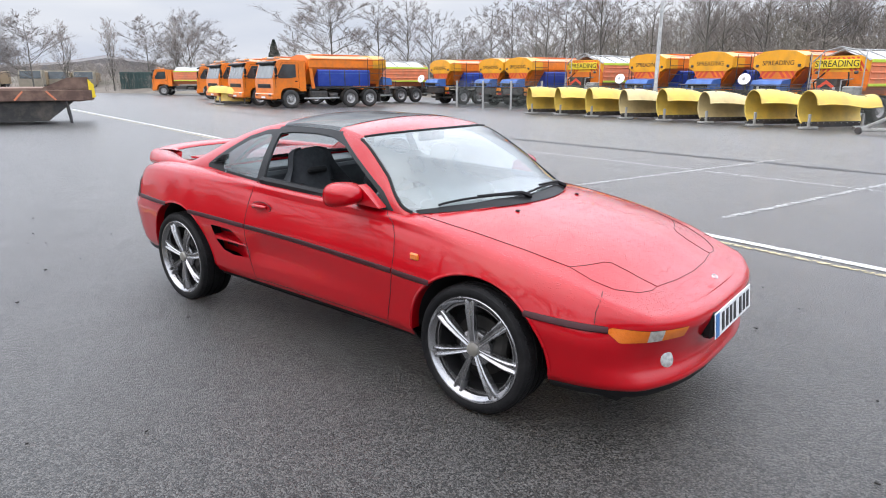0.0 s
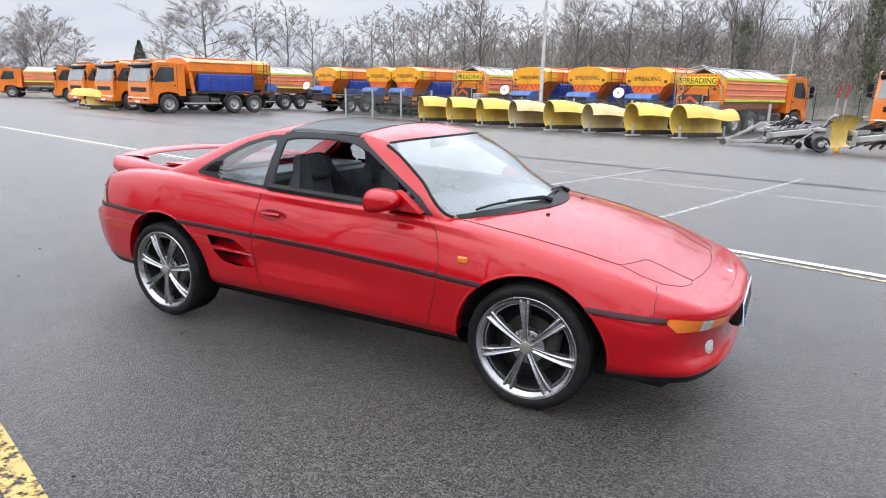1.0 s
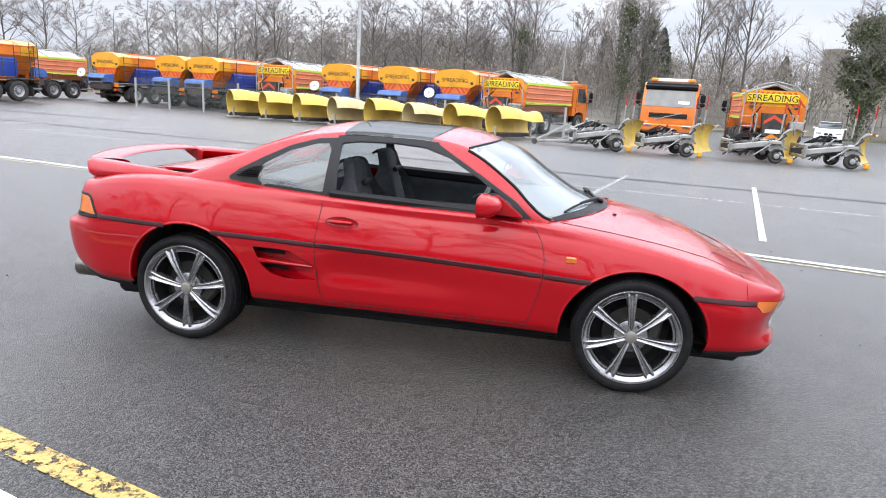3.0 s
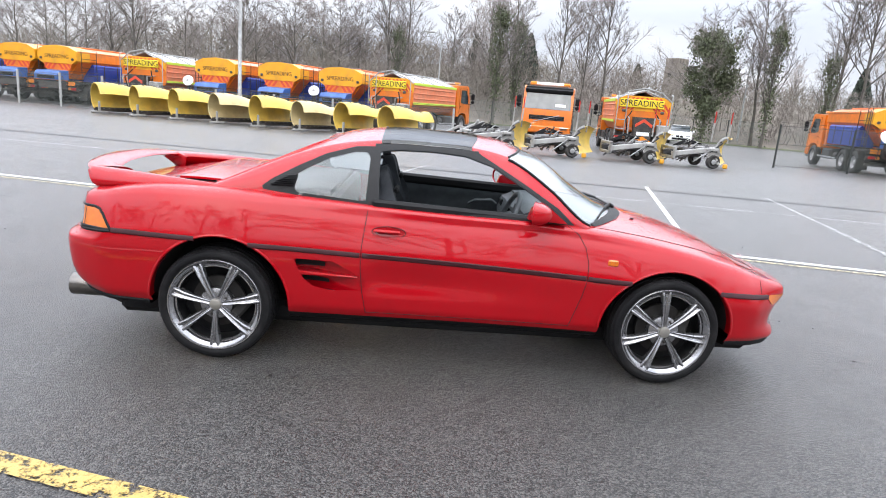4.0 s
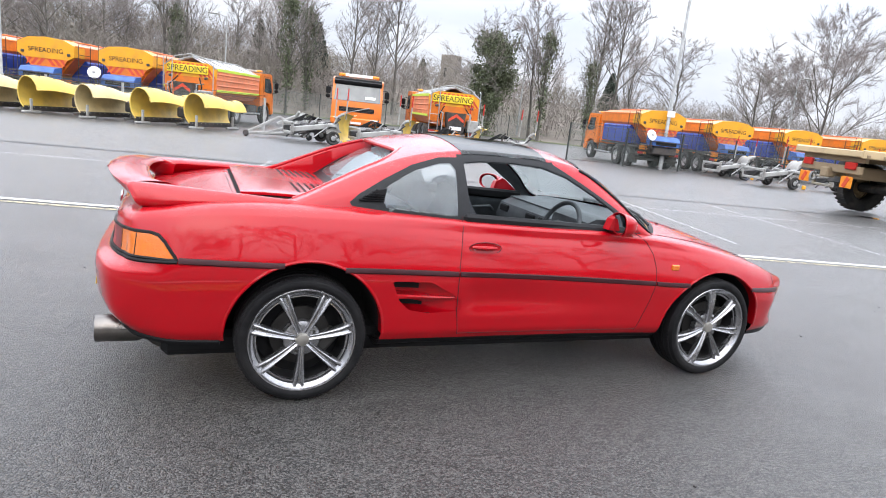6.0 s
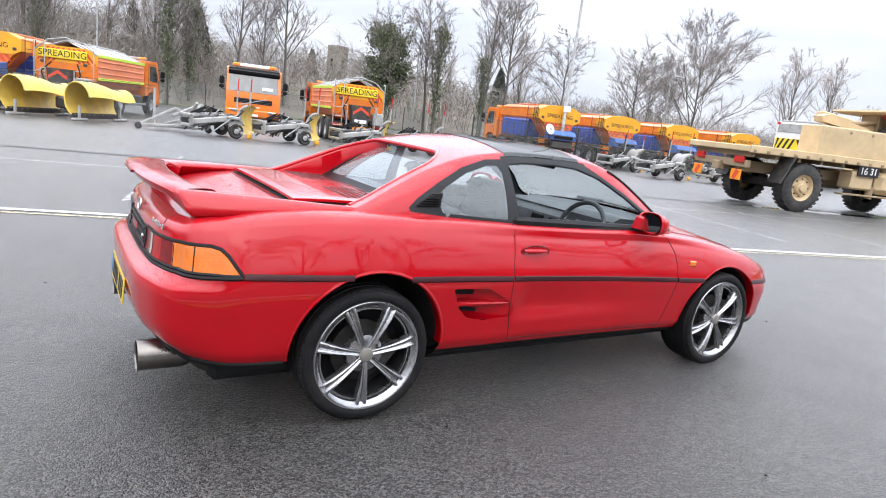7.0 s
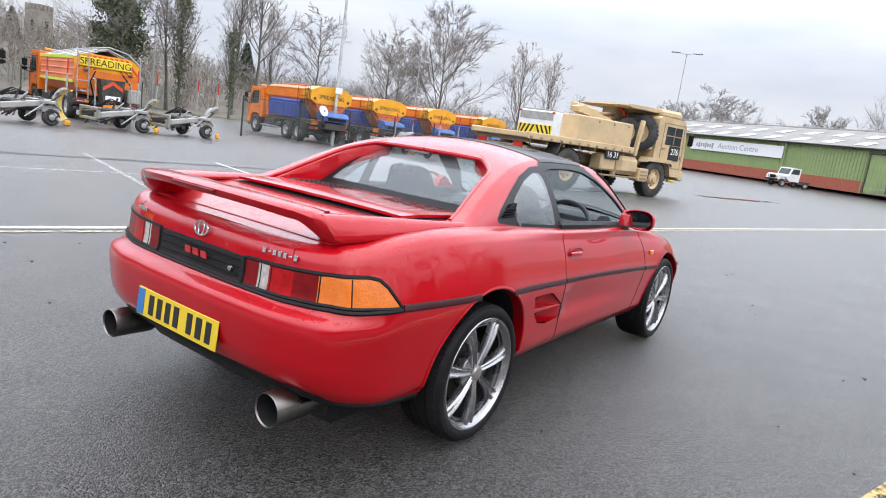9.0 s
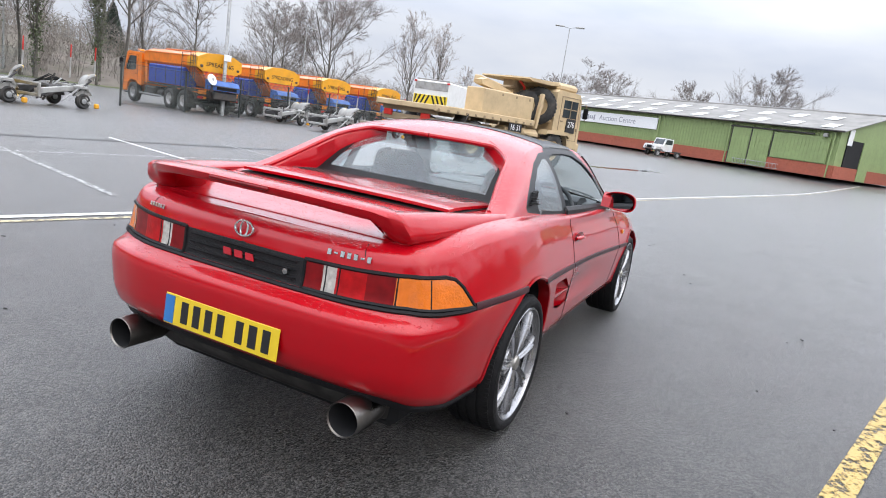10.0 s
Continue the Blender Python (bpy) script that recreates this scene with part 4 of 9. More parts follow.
QUARTER_FRAME = [(-0.425, 0.84), (-0.428, 1.157), (-0.53, 1.15), (-0.68, 1.105), (-0.82, 1.035), (-0.95, 0.96), (-1.0, 0.92), (-0.99, 0.903), (-0.7, 0.873)]
NSH = shell.shape[1]
SX, SZ, SY = shell[..., 0].copy(), shell[..., 2].copy(), shell[..., 1].copy()


def window_half(x):
    """Half the width of the opening between the sail panels, rounded towards the roof."""
    return float(RAIL(np.array([x]))[0, 0]) - 0.072 - 0.15 * max(0, 1 - (-x - 0.66) / 0.2) ** 2


header = lambda y: 0.415 - 0.13 * (y / 0.55) ** 2
kinds = np.full((NX - 1, NSH - 1), 0)
for i in range(NX - 1):
    for j in range(NSH - 1):
        c = (shell[i, j] + shell[i + 1, j + 1] + shell[i + 1, j] + shell[i, j + 1]) / 4
        x, y, z = c
        if j < NSIDE - 1 + NFIL // 2:
            p = (np.array([x]), np.array([z]))
            if inside(SIDE_WIN, *p)[0]:
                kinds[i, j] = 9
            elif inside(QUARTER_WIN, *p)[0]:
                kinds[i, j] = 2
            elif inside(QUARTER_FRAME, *p)[0] or inside(SIDE_FRAME, *p)[0]:
                kinds[i, j] = 1
        else:
            if x > header(y) and j >= NSIDE + 3 and x < 1.028 - 0.282 * (y / 0.68) ** 2:
                kinds[i, j] = 3
            elif x > header(y) + 0.3 and j >= NSIDE + 3:
                kinds[i, j] = 4
            elif -0.40 < x < 0.155 - 0.06 * (y / 0.5) ** 2 and abs(y) < 0.55:
                kinds[i, j] = 5
            elif x < -0.67 - 0.05 * (1 - (y / 0.5) ** 2) and abs(y) < window_half(x):
                kinds[i, j] = 9
for polys, code in ((SIDE_WIN, 9), (QUARTER_WIN, 2), (QUARTER_FRAME, 1), (SIDE_FRAME, 1)):
    hit = (kinds == code)
    touch = np.zeros((NX, NSH), int)
    for di in (0, 1):
        for dj in (0, 1):
            touch[di:NX - 1 + di, dj:NSH - 1 + dj] += hit
    for i, j in np.argwhere((touch > 0) & (touch < 4)):
        if j == 0 or j > NSIDE + NFIL // 2:
            continue
        a, b, d = nearest(polys, SX[i, j], SZ[i, j])
        if d < 0.012:
            # slide the vertex along the side skin
            col = shell[i]
            shell[i, j, 0] = a
            shell[i, j, 2] = b
            shell[i, j, 1] = np.interp(b, SZ[i, :NSIDE + 3], SY[i, :NSIDE + 3])


def shell_height(x, y):
    ry, rz = (float(v) for v in RAIL(np.array([x]))[0])
    v = 1 - min(abs(y) / max(ry, 1e-3), 1)
    return rz + float(ROOF_CROWN(x)) * (1 - (1 - v) ** 2.2)


def snap_across(code, curve):
    """Moves the vertices where a roof region begins or ends onto the curve x(y)."""
    for j in range(NSIDE + NFIL, NSH):
        for i in range(1, NX - 1):
            jj = min(j, NSH - 2)
            if (kinds[i - 1, jj] == code) != (kinds[i, jj] == code):
                x, y = shell[i, j, 0], shell[i, j, 1]
                want = curve(y)
                if abs(want - x) < 0.011:
                    f = abs(y) / max(float(RAIL(np.array([x]))[0, 0]), 1e-3)
                    ny = -f * float(RAIL(np.array([want]))[0, 0])
                    shell[i, j] = (want, ny, shell_height(want, ny))


snap_across(3, header)
snap_across(5, lambda y: -0.40)
snap_across(5, lambda y: 0.155 - 0.06 * (y / 0.5) ** 2)
snap_across(9, lambda y: -0.67 - 0.05 * (1 - (y / 0.5) ** 2))
shell_n = normals_of(shell)
if (shell_n[NX // 2, 5] * np.array([0, -1, 0.3])).sum() < 0:
    shell_n = -shell_n
shell_n[:, -1, 1] = 0
sets = {k: [tuple(c) for c in np.argwhere(kinds == k)] for k in range(10)}
part("cabin_shell", skin_mesh("cabin_shell", shell, shell_n, sets[0], RED), RED, car, "red pillars, roof rails and sail panels")
part("windscreen", skin_mesh("windscreen", shell, shell_n, sets[3], GLASS_SCREEN), GLASS_SCREEN, car, "large raked windscreen")
part("cowl", skin_mesh("cowl", shell, shell_n, sets[4], BLACK_TRIM), BLACK_TRIM, car, "black scuttle under the windscreen")
part("roof_panel", skin_mesh("roof_panel", shell, shell_n, sets[5], GLASS_ROOF, "both", 0.003), GLASS_ROOF, car, "dark glass lift-out roof panel")
for sd in ("right", "left"):
    part("quarter_window", skin_mesh("quarter_window", shell, shell_n, sets[2], GLASS_TINT, sd), GLASS_TINT, car, "fixed quarter window")
    part("window_surround", skin_mesh("window_surround", shell, shell_n, sets[1], WINDOW_TRIM, sd), WINDOW_TRIM, car, "black side window surround")
seal = [tuple(shell[i, NSIDE + 3] + shell_n[i, NSIDE + 3] * 0.001) for i in range(NX) if 0.285 < gx[i] < 0.75]
both_sides("windscreen_seal", Shape().tube(seal, 0.008, 6), BLACK_TRIM, car)
head_line = []
for y in np.linspace(-0.53, 0.53, 34):
    x = header(y)
    head_line.append((x, y, shell_height(x, y) + 0.001))
part("windscreen_seal", Shape().tube(head_line, 0.007, 6), BLACK_TRIM, car)

# ---- rear window, sail panels, engine lid ----
def shell_z(x, y):
    ry, rz = (float(v) for v in RAIL(np.array([x]))[0])
    v = 1 - min(abs(y) / ry, 1)
    return rz + float(ROOF_CROWN(x)) * (1 - (1 - v) ** 2.2)


inner = []
for x in np.linspace(-0.66, -1.26, 40):
    yr = window_half(x)
    z = shell_z(x, yr)
    low = min(z - 0.022, 0.88 if x < -0.955 else 0.905 + (x + 0.955) / 0.355 * (shell_z(-0.6, 0.42) - 0.946))
    inner.append([(x, -yr - 0.012, z + 0.001), (x, -yr, z - 0.004), (x, -yr + 0.012, z - 0.02), (x, -yr + 0.014, max(low, min(z - 0.021, 0.93))), (x, -yr + 0.014, low - 0.001)])
both_sides("sail_panel_inner", Shape().sheet(inner), RED, car, "inner face of the sail panel")
edge_y = np.linspace(0, 0.5, 60)
edge_line = [(-0.67 - 0.05 * (1 - (y / 0.5) ** 2), y) for y in edge_y if y < window_half(-0.67 - 0.05 * (1 - (y / 0.5) ** 2))]
edge_line += [(x, window_half(x)) for x in np.linspace(edge_line[-1][0] - 0.008, -1.25, 60)]
for _ in range(3):
    edge_line = [edge_line[0]] + [tuple((np.array(a) + 2 * np.array(b) + np.array(c)) / 4) for a, b, c in zip(edge_line, edge_line[1:], edge_line[2:])] + [edge_line[-1]]
both_sides("opening_edge", Shape().tube([(x, -y - 0.003, shell_z(x, y) - 0.007) for x, y in edge_line], 0.0125, 8), RED, car, "rolled red edge round the rear opening")
rw, rim_top, rim_bot, reveal = [], [], [], []
for y in np.linspace(-0.505, 0.505, 34):
    xt = -0.60 - 0.05 * (1 - (y / 0.5) ** 2)
    xe = -0.67 - 0.05 * (1 - (y / 0.5) ** 2)
    top = Vector((xt, y * 0.90, shell_z(xt, y * 0.9) - 0.034))
    reveal.append([(xe, y * 0.9, shell_z(xe, y * 0.9) - 0.0005), (xe + 0.006, y * 0.9, shell_z(xe, y * 0.9) - 0.012), tuple(top + Vector((-0.002, 0, -0.004)))])
    bot = Vector((-0.955 - 0.02 * (1 - (y / 0.5) ** 2), y, 0.912))
    rw.append([tuple(top.lerp(bot, u) + Vector((-0.012, 0, 0.006)) * math.sin(math.pi * u)) for u in np.linspace(0, 1, 8)])
    rim_top.append([tuple(top.lerp(bot, u) + Vector((-0.004, 0, 0.003))) for u in (-0.03, 0.05)])
    rim_bot.append([tuple(top.lerp(bot, u) + Vector((-0.004, 0, 0.003))) for u in (0.9, 1.05)])
rear_win = part("rear_window", Shape().sheet(rw), GLASS_REAR, car, "upright rear window between the sail panels")
part("roof_reveal", Shape().sheet(reveal), RED, car, "red roof edge over the rear window")
part("glazing_band", Shape().sheet(rim_top), BLACK_TRIM, rear_win)
part("glazing_band", Shape().sheet(rim_bot), BLACK_TRIM, rear_win)
for sd in (-1, 1):
    part("glazing_band", Shape().sheet([[tuple(Vector(rw[k][i]) + Vector((-0.004, 0, 0.002))) for i in range(8)] for k in ((0, 1, 2) if sd < 0 else (-1, -2, -3))]), BLACK_TRIM, rear_win)
deck_z = lambda x, y: float(top_z(x, y))
well = Shape().sheet([[(x, y, deck_z(x, y) + 0.002) for y in np.linspace(-0.525, 0.525, 12)] for x in np.linspace(-0.94, -1.485, 8)])
part("engine_bay", well, DARK, car, "dark gap round the engine lid")


def lid_sheet():
    rows = []
    for x in np.linspace(-0.965, -1.475, 22):
        row = []
        for y in np.linspace(-0.515, 0.515, 28):
            e = min(1, (0.515 - abs(y)) / 0.03, (x + 1.475) / 0.03 + 0.0, (-0.965 - x) / 0.03)
            row.append((x, y, deck_z(x, y) + 0.017 + 0.005 * max(0, min(1, e)) + 0.006 * (1 - (y / 0.515) ** 2) + 0.006 * float(ease(-1.1, -1.475, x))))
        rows.append(row)
    return Shape().sheet(rows, 0.012)


lid = part("engine_lid", lid_sheet(), RED, car, "red louvred engine lid")
slot_me = Shape().box(0, 0, 0, 0.014, 0.022, 0.003, 0).mesh("vent_slot", DARK)
for sd in (-1, 1):
    for x in np.linspace(-1.02, -1.20, 6):
        for y in np.linspace(0.15, 0.45, 9):
            part("vent_slot", slot_me, None, lid, "", pose(x, sd * y, deck_z(x, y) + 0.0222 + 0.006 * (1 - (y / 0.515) ** 2) + 0.006 * float(ease(-1.1, -1.475, x))))

# ---- wing spoiler: a hoop that grows out of the wings ----
# x, y at the top edge, y at the foot, width inwards, top, foot
FIN = [(-1.18, 0.672, 0.676, 0.012, 0.907, 0.897), (-1.25, 0.666, 0.678, 0.03, 0.911, 0.889), (-1.36, 0.657, 0.676, 0.055, 0.917, 0.878), (-1.52, 0.64, 0.668, 0.085, 0.925, 0.865), (-1.68, 0.612, 0.652, 0.11, 0.932, 0.853),
       (-1.80, 0.588, 0.634, 0.125, 0.936, 0.845), (-1.88, 0.573, 0.616, 0.135, 0.938, 0.839), (-1.925, 0.564, 0.607, 0.14, 0.9385, 0.837)]
BLADE = spl([(0.0, -1.945, 0.939, 0.836), (0.04, -1.955, 0.942, 0.842), (0.08, -1.966, 0.945, 0.866), (0.14, -1.982, 0.949, 0.902), (0.22, -2.000, 0.953, 0.910), (0.35, -2.022, 0.958, 0.919), (0.6, -2.046, 0.965, 0.927), (1.0, -2.06, 0.968, 0.930)])
CORNER_Y, CHORD = 0.56, 0.18


def fin_offsets(splay, w, zt, zb):
    """Section across the fin: offsets inwards from its top edge, and heights."""
    h = zt - zb
    return [(-splay + min(0.02, w * 0.4), zb), (-splay, zb + h * 0.28), (0.0, zt), (w * 0.35, zt + 0.003), (w * 0.8, zt - 0.004), (w, zt - min(0.02, h * 0.5)), (w * 0.92, max(zb, zt - min(0.03, h * 0.7))), (w * 0.5, zb)]


def blade_offsets(zt, zb):
    """Section through the blade: offsets forwards from its rear edge, and heights."""
    rake = max(0.0, zt - zb - 0.03) * 0.75
    return [(0.010 + rake, zb), (0.002 + rake * 0.62, zb + (zt - zb) * 0.3), (0.0, zt - 0.004), (0.06, zt + 0.003), (0.15, zt - 0.008), (CHORD, zt - 0.022), (CHORD - 0.012, min(zb + 0.01, zt - 0.03)), (0.085, zb)]


half_rows = []
for x, y, foot, w, zt, zb in FIN:
    rake = 0.06 * float(ease(-1.80, -1.925, x))
    half_rows.append([(x + (rake if k in (0, 7) else rake * 0.7 if k == 1 else 0.0), -(y - o), z) for k, (o, z) in enumerate(fin_offsets(foot - y, w, zt, zb))])
fo, bo_ = fin_offsets(0.043, 0.145, 0.939, 0.836), blade_offsets(0.939, 0.836)
half_rows.append([(-1.945 + b[0], -(CORNER_Y - f[0]), f[1]) for f, b in zip(fo, bo_)])
for u in list(np.linspace(0.025, 0.3, 14)) + list(np.linspace(0.36, 1.0, 14)):
    xr, zt, zb = (float(v) for v in BLADE(np.array([u]))[0])
    shrink = max(0.0, 1 - u / 0.25)
    y = CORNER_Y * (1 - u)
    half_rows.append([(xr + o, -(y - (fo[j][0] * shrink if j > 2 else -0.043 * max(0.0, 1 - u / 0.06) * (1 if j < 2 else 0))), z) for j, (o, z) in enumerate(blade_offsets(zt, zb))])


def rounded(row):
    """Cuts the corners of a closed section once."""
    out = []
    for p, q in zip(row, row[1:] + row[:1]):
        a, b = Vector(p), Vector(q)
        out += [tuple(a.lerp(b, 0.22)), tuple(a.lerp(b, 0.78))]
    return out


half_rows = [rounded(row) for row in half_rows]
full = half_rows + [[(x, -y, z) for x, y, z in row] for row in half_rows[-2::-1]]
wing = Shape()
nr, nc = len(full), len(full[0])
wing.add([p for row in full for p in row], [(i * nc + j, i * nc + (j + 1) % nc, (i + 1) * nc + (j + 1) % nc, (i + 1) * nc + j) for i in range(nr - 1) for j in range(nc)])
part("spoiler", wing, RED, car, "tall red wing spoiler across the boot lid", smooth=62)
part("brake_lamp_strip", Shape().box(-2.055, 0, 0.95, 0.012, 0.26, 0.012, 0.004), LENS_DARKRED, car)

# ---- wheels ----
R_TYRE = 0.297


def tyre_mesh():
    sh = Shape()
    prof = [(0.238, 0.012), (0.243, -0.002), (0.252, -0.010), (0.268, -0.013), (0.282, -0.008), (0.290, 0.004), (0.294, 0.020), (0.2965, 0.032), (0.2965, 0.052), (0.289, 0.054), (0.289, 0.062), (0.297, 0.064),
            (0.297, 0.094), (0.290, 0.096), (0.290, 0.104), (0.297, 0.106), (0.297, 0.136), (0.289, 0.138), (0.289, 0.146), (0.2965, 0.148), (0.2965, 0.170), (0.290, 0.194), (0.27, 0.208), (0.24, 0.20)]
    sh.lathe(prof, 72)
    for k in range(96):
        a = 2 * math.pi * k / 96
        m = Matrix.Rotation(-a, 4, "Y")
        c = m @ Vector((0.2925, 0.026, 0))
        sh.box(c.x, c.y, c.z, 0.007, 0.032, 0.014, 0.002, m.to_3x3())
    return sh


def rim_mesh():
    return Shape().lathe([(0.244, 0.004), (0.246, -0.004), (0.242, -0.008), (0.237, -0.007), (0.233, 0.002), (0.222, 0.012), (0.217, 0.016), (0.2165, 0.03), (0.2095, 0.032), (0.208, 0.022), (0.203, 0.022),
                          (0.201, 0.034), (0.21, 0.045), (0.24, 0.04)], 84)


def spoke_mesh():
    rows = []
    for u in list(np.linspace(0, 0.95, 10)) + [0.985, 1.0]:
        r = 0.024 + (0.237 - 0.024) * u
        tip = max(0.0, (u - 0.95) / 0.05)
        w = (0.0135 + 0.0155 * u ** 1.6) * (1 - 0.22 * tip)
        y = 0.014 - 0.018 * math.sin(math.pi * min(1, u * 0.75)) + 0.004 * u + 0.008 * tip ** 2
        groove = 0.004 + 0.008 * u
        row = []
        for f, d in ((-1.12, 0.034), (-1.0, 0.010), (-0.86, 0.003), (-0.66, 0.0), (-0.46, 0.002), (-0.28, groove), (-0.1, groove + 0.002), (0.1, groove + 0.002), (0.28, groove), (0.46, 0.002), (0.66, 0.0), (0.86, 0.003), (1.0, 0.010), (1.12, 0.034)):
            row.append((r - (0.010 * tip if abs(f) < 0.3 else 0.0), y + d, f * w))
        rows.append(row)
    sh = Shape().sheet(rows)
    sh.f.append(tuple(len(sh.v) - 14 + i for i in range(14)))
    return sh


TYRE_ME, RIM_ME, SPOKE_ME = tyre_mesh().mesh("tyre", RUBBER), rim_mesh().mesh("rim", ALLOY), spoke_mesh().mesh("spoke", ALLOY, 50)
HUB_ME = Shape().lathe([(0.0, 0.016), (0.03, 0.017), (0.05, 0.022), (0.072, 0.026), (0.082, 0.030), (0.086, 0.038), (0.086, 0.07)], 42).mesh("hub", ALLOY)
CAP_ME = Shape().lathe([(0.0, 0.0), (0.02, 0.001), (0.028, 0.004), (0.031, 0.010), (0.031, 0.02)], 28).mesh("centre_cap", mat("cap_metal", (0.42, 0.40, 0.36), 0.35, 0.8))
DISC_ME = Shape().lathe([(0.06, 0.055), (0.075, 0.075), (0.138, 0.077), (0.138, 0.10), (0.08, 0.10)], 40).mesh("brake_disc", mat("brake_iron", (0.04, 0.038, 0.036), 0.55, 0.6, 0.2, 30))
# barrel metal is darkened to carry the shade behind the spokes
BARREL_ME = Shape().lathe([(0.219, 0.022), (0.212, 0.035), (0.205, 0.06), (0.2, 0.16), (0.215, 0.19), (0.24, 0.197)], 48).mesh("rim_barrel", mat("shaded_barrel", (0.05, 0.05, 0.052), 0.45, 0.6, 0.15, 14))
# near-black disc added across the wheel in place of the shade there
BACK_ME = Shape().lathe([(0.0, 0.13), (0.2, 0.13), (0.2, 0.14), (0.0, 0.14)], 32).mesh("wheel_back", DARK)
CALIPER_ME = Shape().box(0.105, 0.075, 0.06, 0.07, 0.06, 0.12, 0.015).mesh("brake_caliper", mat("caliper_iron", (0.05, 0.048, 0.045), 0.6, 0.4))
NUT_ME = Shape().lathe([(0.0, -0.004), (0.007, -0.003), (0.009, 0.006)], 6).mesh("wheel_nut", SOOT)
for wx, wy, spin in ((1.2, -0.80, 8), (-1.2, -0.81, 39.7), (1.2, 0.80, 30), (-1.2, 0.81, 3)):
    m = pose(wx, wy, R_TYRE, 0, 0, 0 if wy < 0 else 180)
    wh = part("wheel", RIM_ME, ALLOY, car, "silver alloy wheel with seven twin-ribbed spokes", m @ Matrix.Rotation(radians(spin), 4, "Y"))
    part("tyre", TYRE_ME, RUBBER, wh, "low black tyre")
    for k in range(7):
        part("spoke", SPOKE_ME, ALLOY, wh, m=Matrix.Rotation(2 * math.pi * k / 7, 4, "Y"))
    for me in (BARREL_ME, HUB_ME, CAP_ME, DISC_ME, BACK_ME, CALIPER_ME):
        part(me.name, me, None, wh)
    for k in range(5):
        a = 2 * math.pi * k / 5
        part("wheel_nut", NUT_ME, None, wh, m=pose(0.062 * math.cos(a), 0.024, 0.062 * math.sin(a)))

# ---- exhausts, plates, lamps, badges ----
for sd in (-1, 1):
    ex = part("exhaust_tip", Shape().lathe([(0.056, -0.016), (0.059, -0.022), (0.061, -0.018), (0.061, 0.15), (0.04, 0.2), (0.03, 0.3)], 32, pose(-2.045, sd * 0.52, 0.272, 0, 0, -90)), EXHAUST, car, "wide stained steel exhaust tip")
    part("exhaust_bore", Shape().lathe([(0.0562, -0.016), (0.056, 0.14), (0.0, 0.15)], 28, pose(-2.045, sd * 0.52, 0.272, 0, 0, -90)), DARK, ex, "sooty pipe bore")
silencer = Shape().lathe([(0.0, -0.55), (0.09, -0.54), (0.1, -0.5), (0.1, 0.5), (0.09, 0.54), (0.0, 0.55)], 20, pose(-1.78, 0, 0.27))
part("silencer", silencer, SOOT, car, "dark rear silencer box")


def plate(parent_part, x, tilt, base, facing, name):
    """A number plate whose characters are plain bars."""
    pl = part(name, Shape().box(0, 0, 0, 0.005, 0.52, 0.112, 0.002), base, parent_part, "number plate with dark characters", pose(x, 0, 0.455, 0, tilt, 0))
    sx = 0.0038 * facing
    band = Shape().box(sx, -facing * 0.235, 0, 0.002, 0.044, 0.10, 0)
    part("country_band", band, PLATE_BLUE, pl)
    at = -0.185
    for k, w in enumerate((0.048, 0.048, 0.048, 0.048, 0, 0.048, 0.052, 0.048)):
        if w:
            part("character_bar", Shape().box(sx, facing * (at + w / 2), 0, 0.002, w * 0.66, 0.078, 0), BLACK_INK, pl)
            at += w + 0.008
        else:
            at += 0.03
    return pl


plate(car, -2.091, 4, PLATE_YELLOW, -1, "rear_plate")
part("plate_holder", Shape().box(2.02, 0, 0.455, 0.05, 0.53, 0.118, 0.012), BLACK_TRIM, car, "black plate holder")
plate(car, 2.05, -6, PLATE_WHITE, 1, "front_plate")


def on_wall(s, z, lift=0.0):
    p = wall(np.array([s]), np.array([z]))[0]
    x, y, nx, ny = (float(v[0]) for v in plan(np.array([s])))
    yaw = math.degrees(math.atan2(-ny, nx))
    return pose(p[0] + nx * lift, p[1] - ny * lift, p[2], 0, 0, yaw)


def mirrored(m):
    """The pose on the other side of the car."""
    x, y, z = m.translation
    e = m.to_euler()
    return pose(x, -y, z, -math.degrees(e.x), math.degrees(e.y), -math.degrees(e.z))


REPEATER = Shape().box(0, 0, 0, 0.014, 0.055, 0.034, 0.007).mesh("side_repeater", LENS_AMBER)
FOG = Shape().lathe([(0, -0.006), (0.03, -0.004), (0.045, 0.0), (0.05, 0.004), (0.05, 0.02)], 28, Matrix.Rotation(radians(90), 4, "Z") @ Matrix.Diagonal((0.66, 1, 0.95, 1))).mesh("fog_lamp", mat("driving_lamp_glass", (0.62, 0.63, 0.62), 0.2, 0.35, 0.3, 60, spec=0.5, bump=0.3, bscale=90))
HANDLE_PAN = Shape().lathe([(0.0, 0.001), (0.6, 0.0005), (0.9, -0.0005), (1.0, 0.0025)], 36, Matrix.Rotation(radians(90), 4, "Z") @ Matrix.Diagonal((0.0875, 1, 0.03, 1))).mesh("handle_recess", RED)
HANDLE = Shape().tube([(0.006, -0.075, 0.004), (0.017, -0.04, 0.006), (0.020, 0.02, 0.006), (0.012, 0.055, 0.004)], [0.010, 0.013, 0.013, 0.010], 10, flat=0.8).mesh("door_handle", RED)
LOCK = Shape().lathe([(0, -0.004), (0.009, -0.003), (0.011, 0.004)], 16, Matrix.Rotation(radians(90), 4, "Z")).mesh("door_lock", CHROME)
HANDLE_RIM = Shape().tube([(0.004, 0.0875 * math.cos(a), 0.03 * math.sin(a)) for a in np.linspace(0, 2 * math.pi, 32, endpoint=False)], 0.0022, 5, True).mesh("recess_edge", GAP)
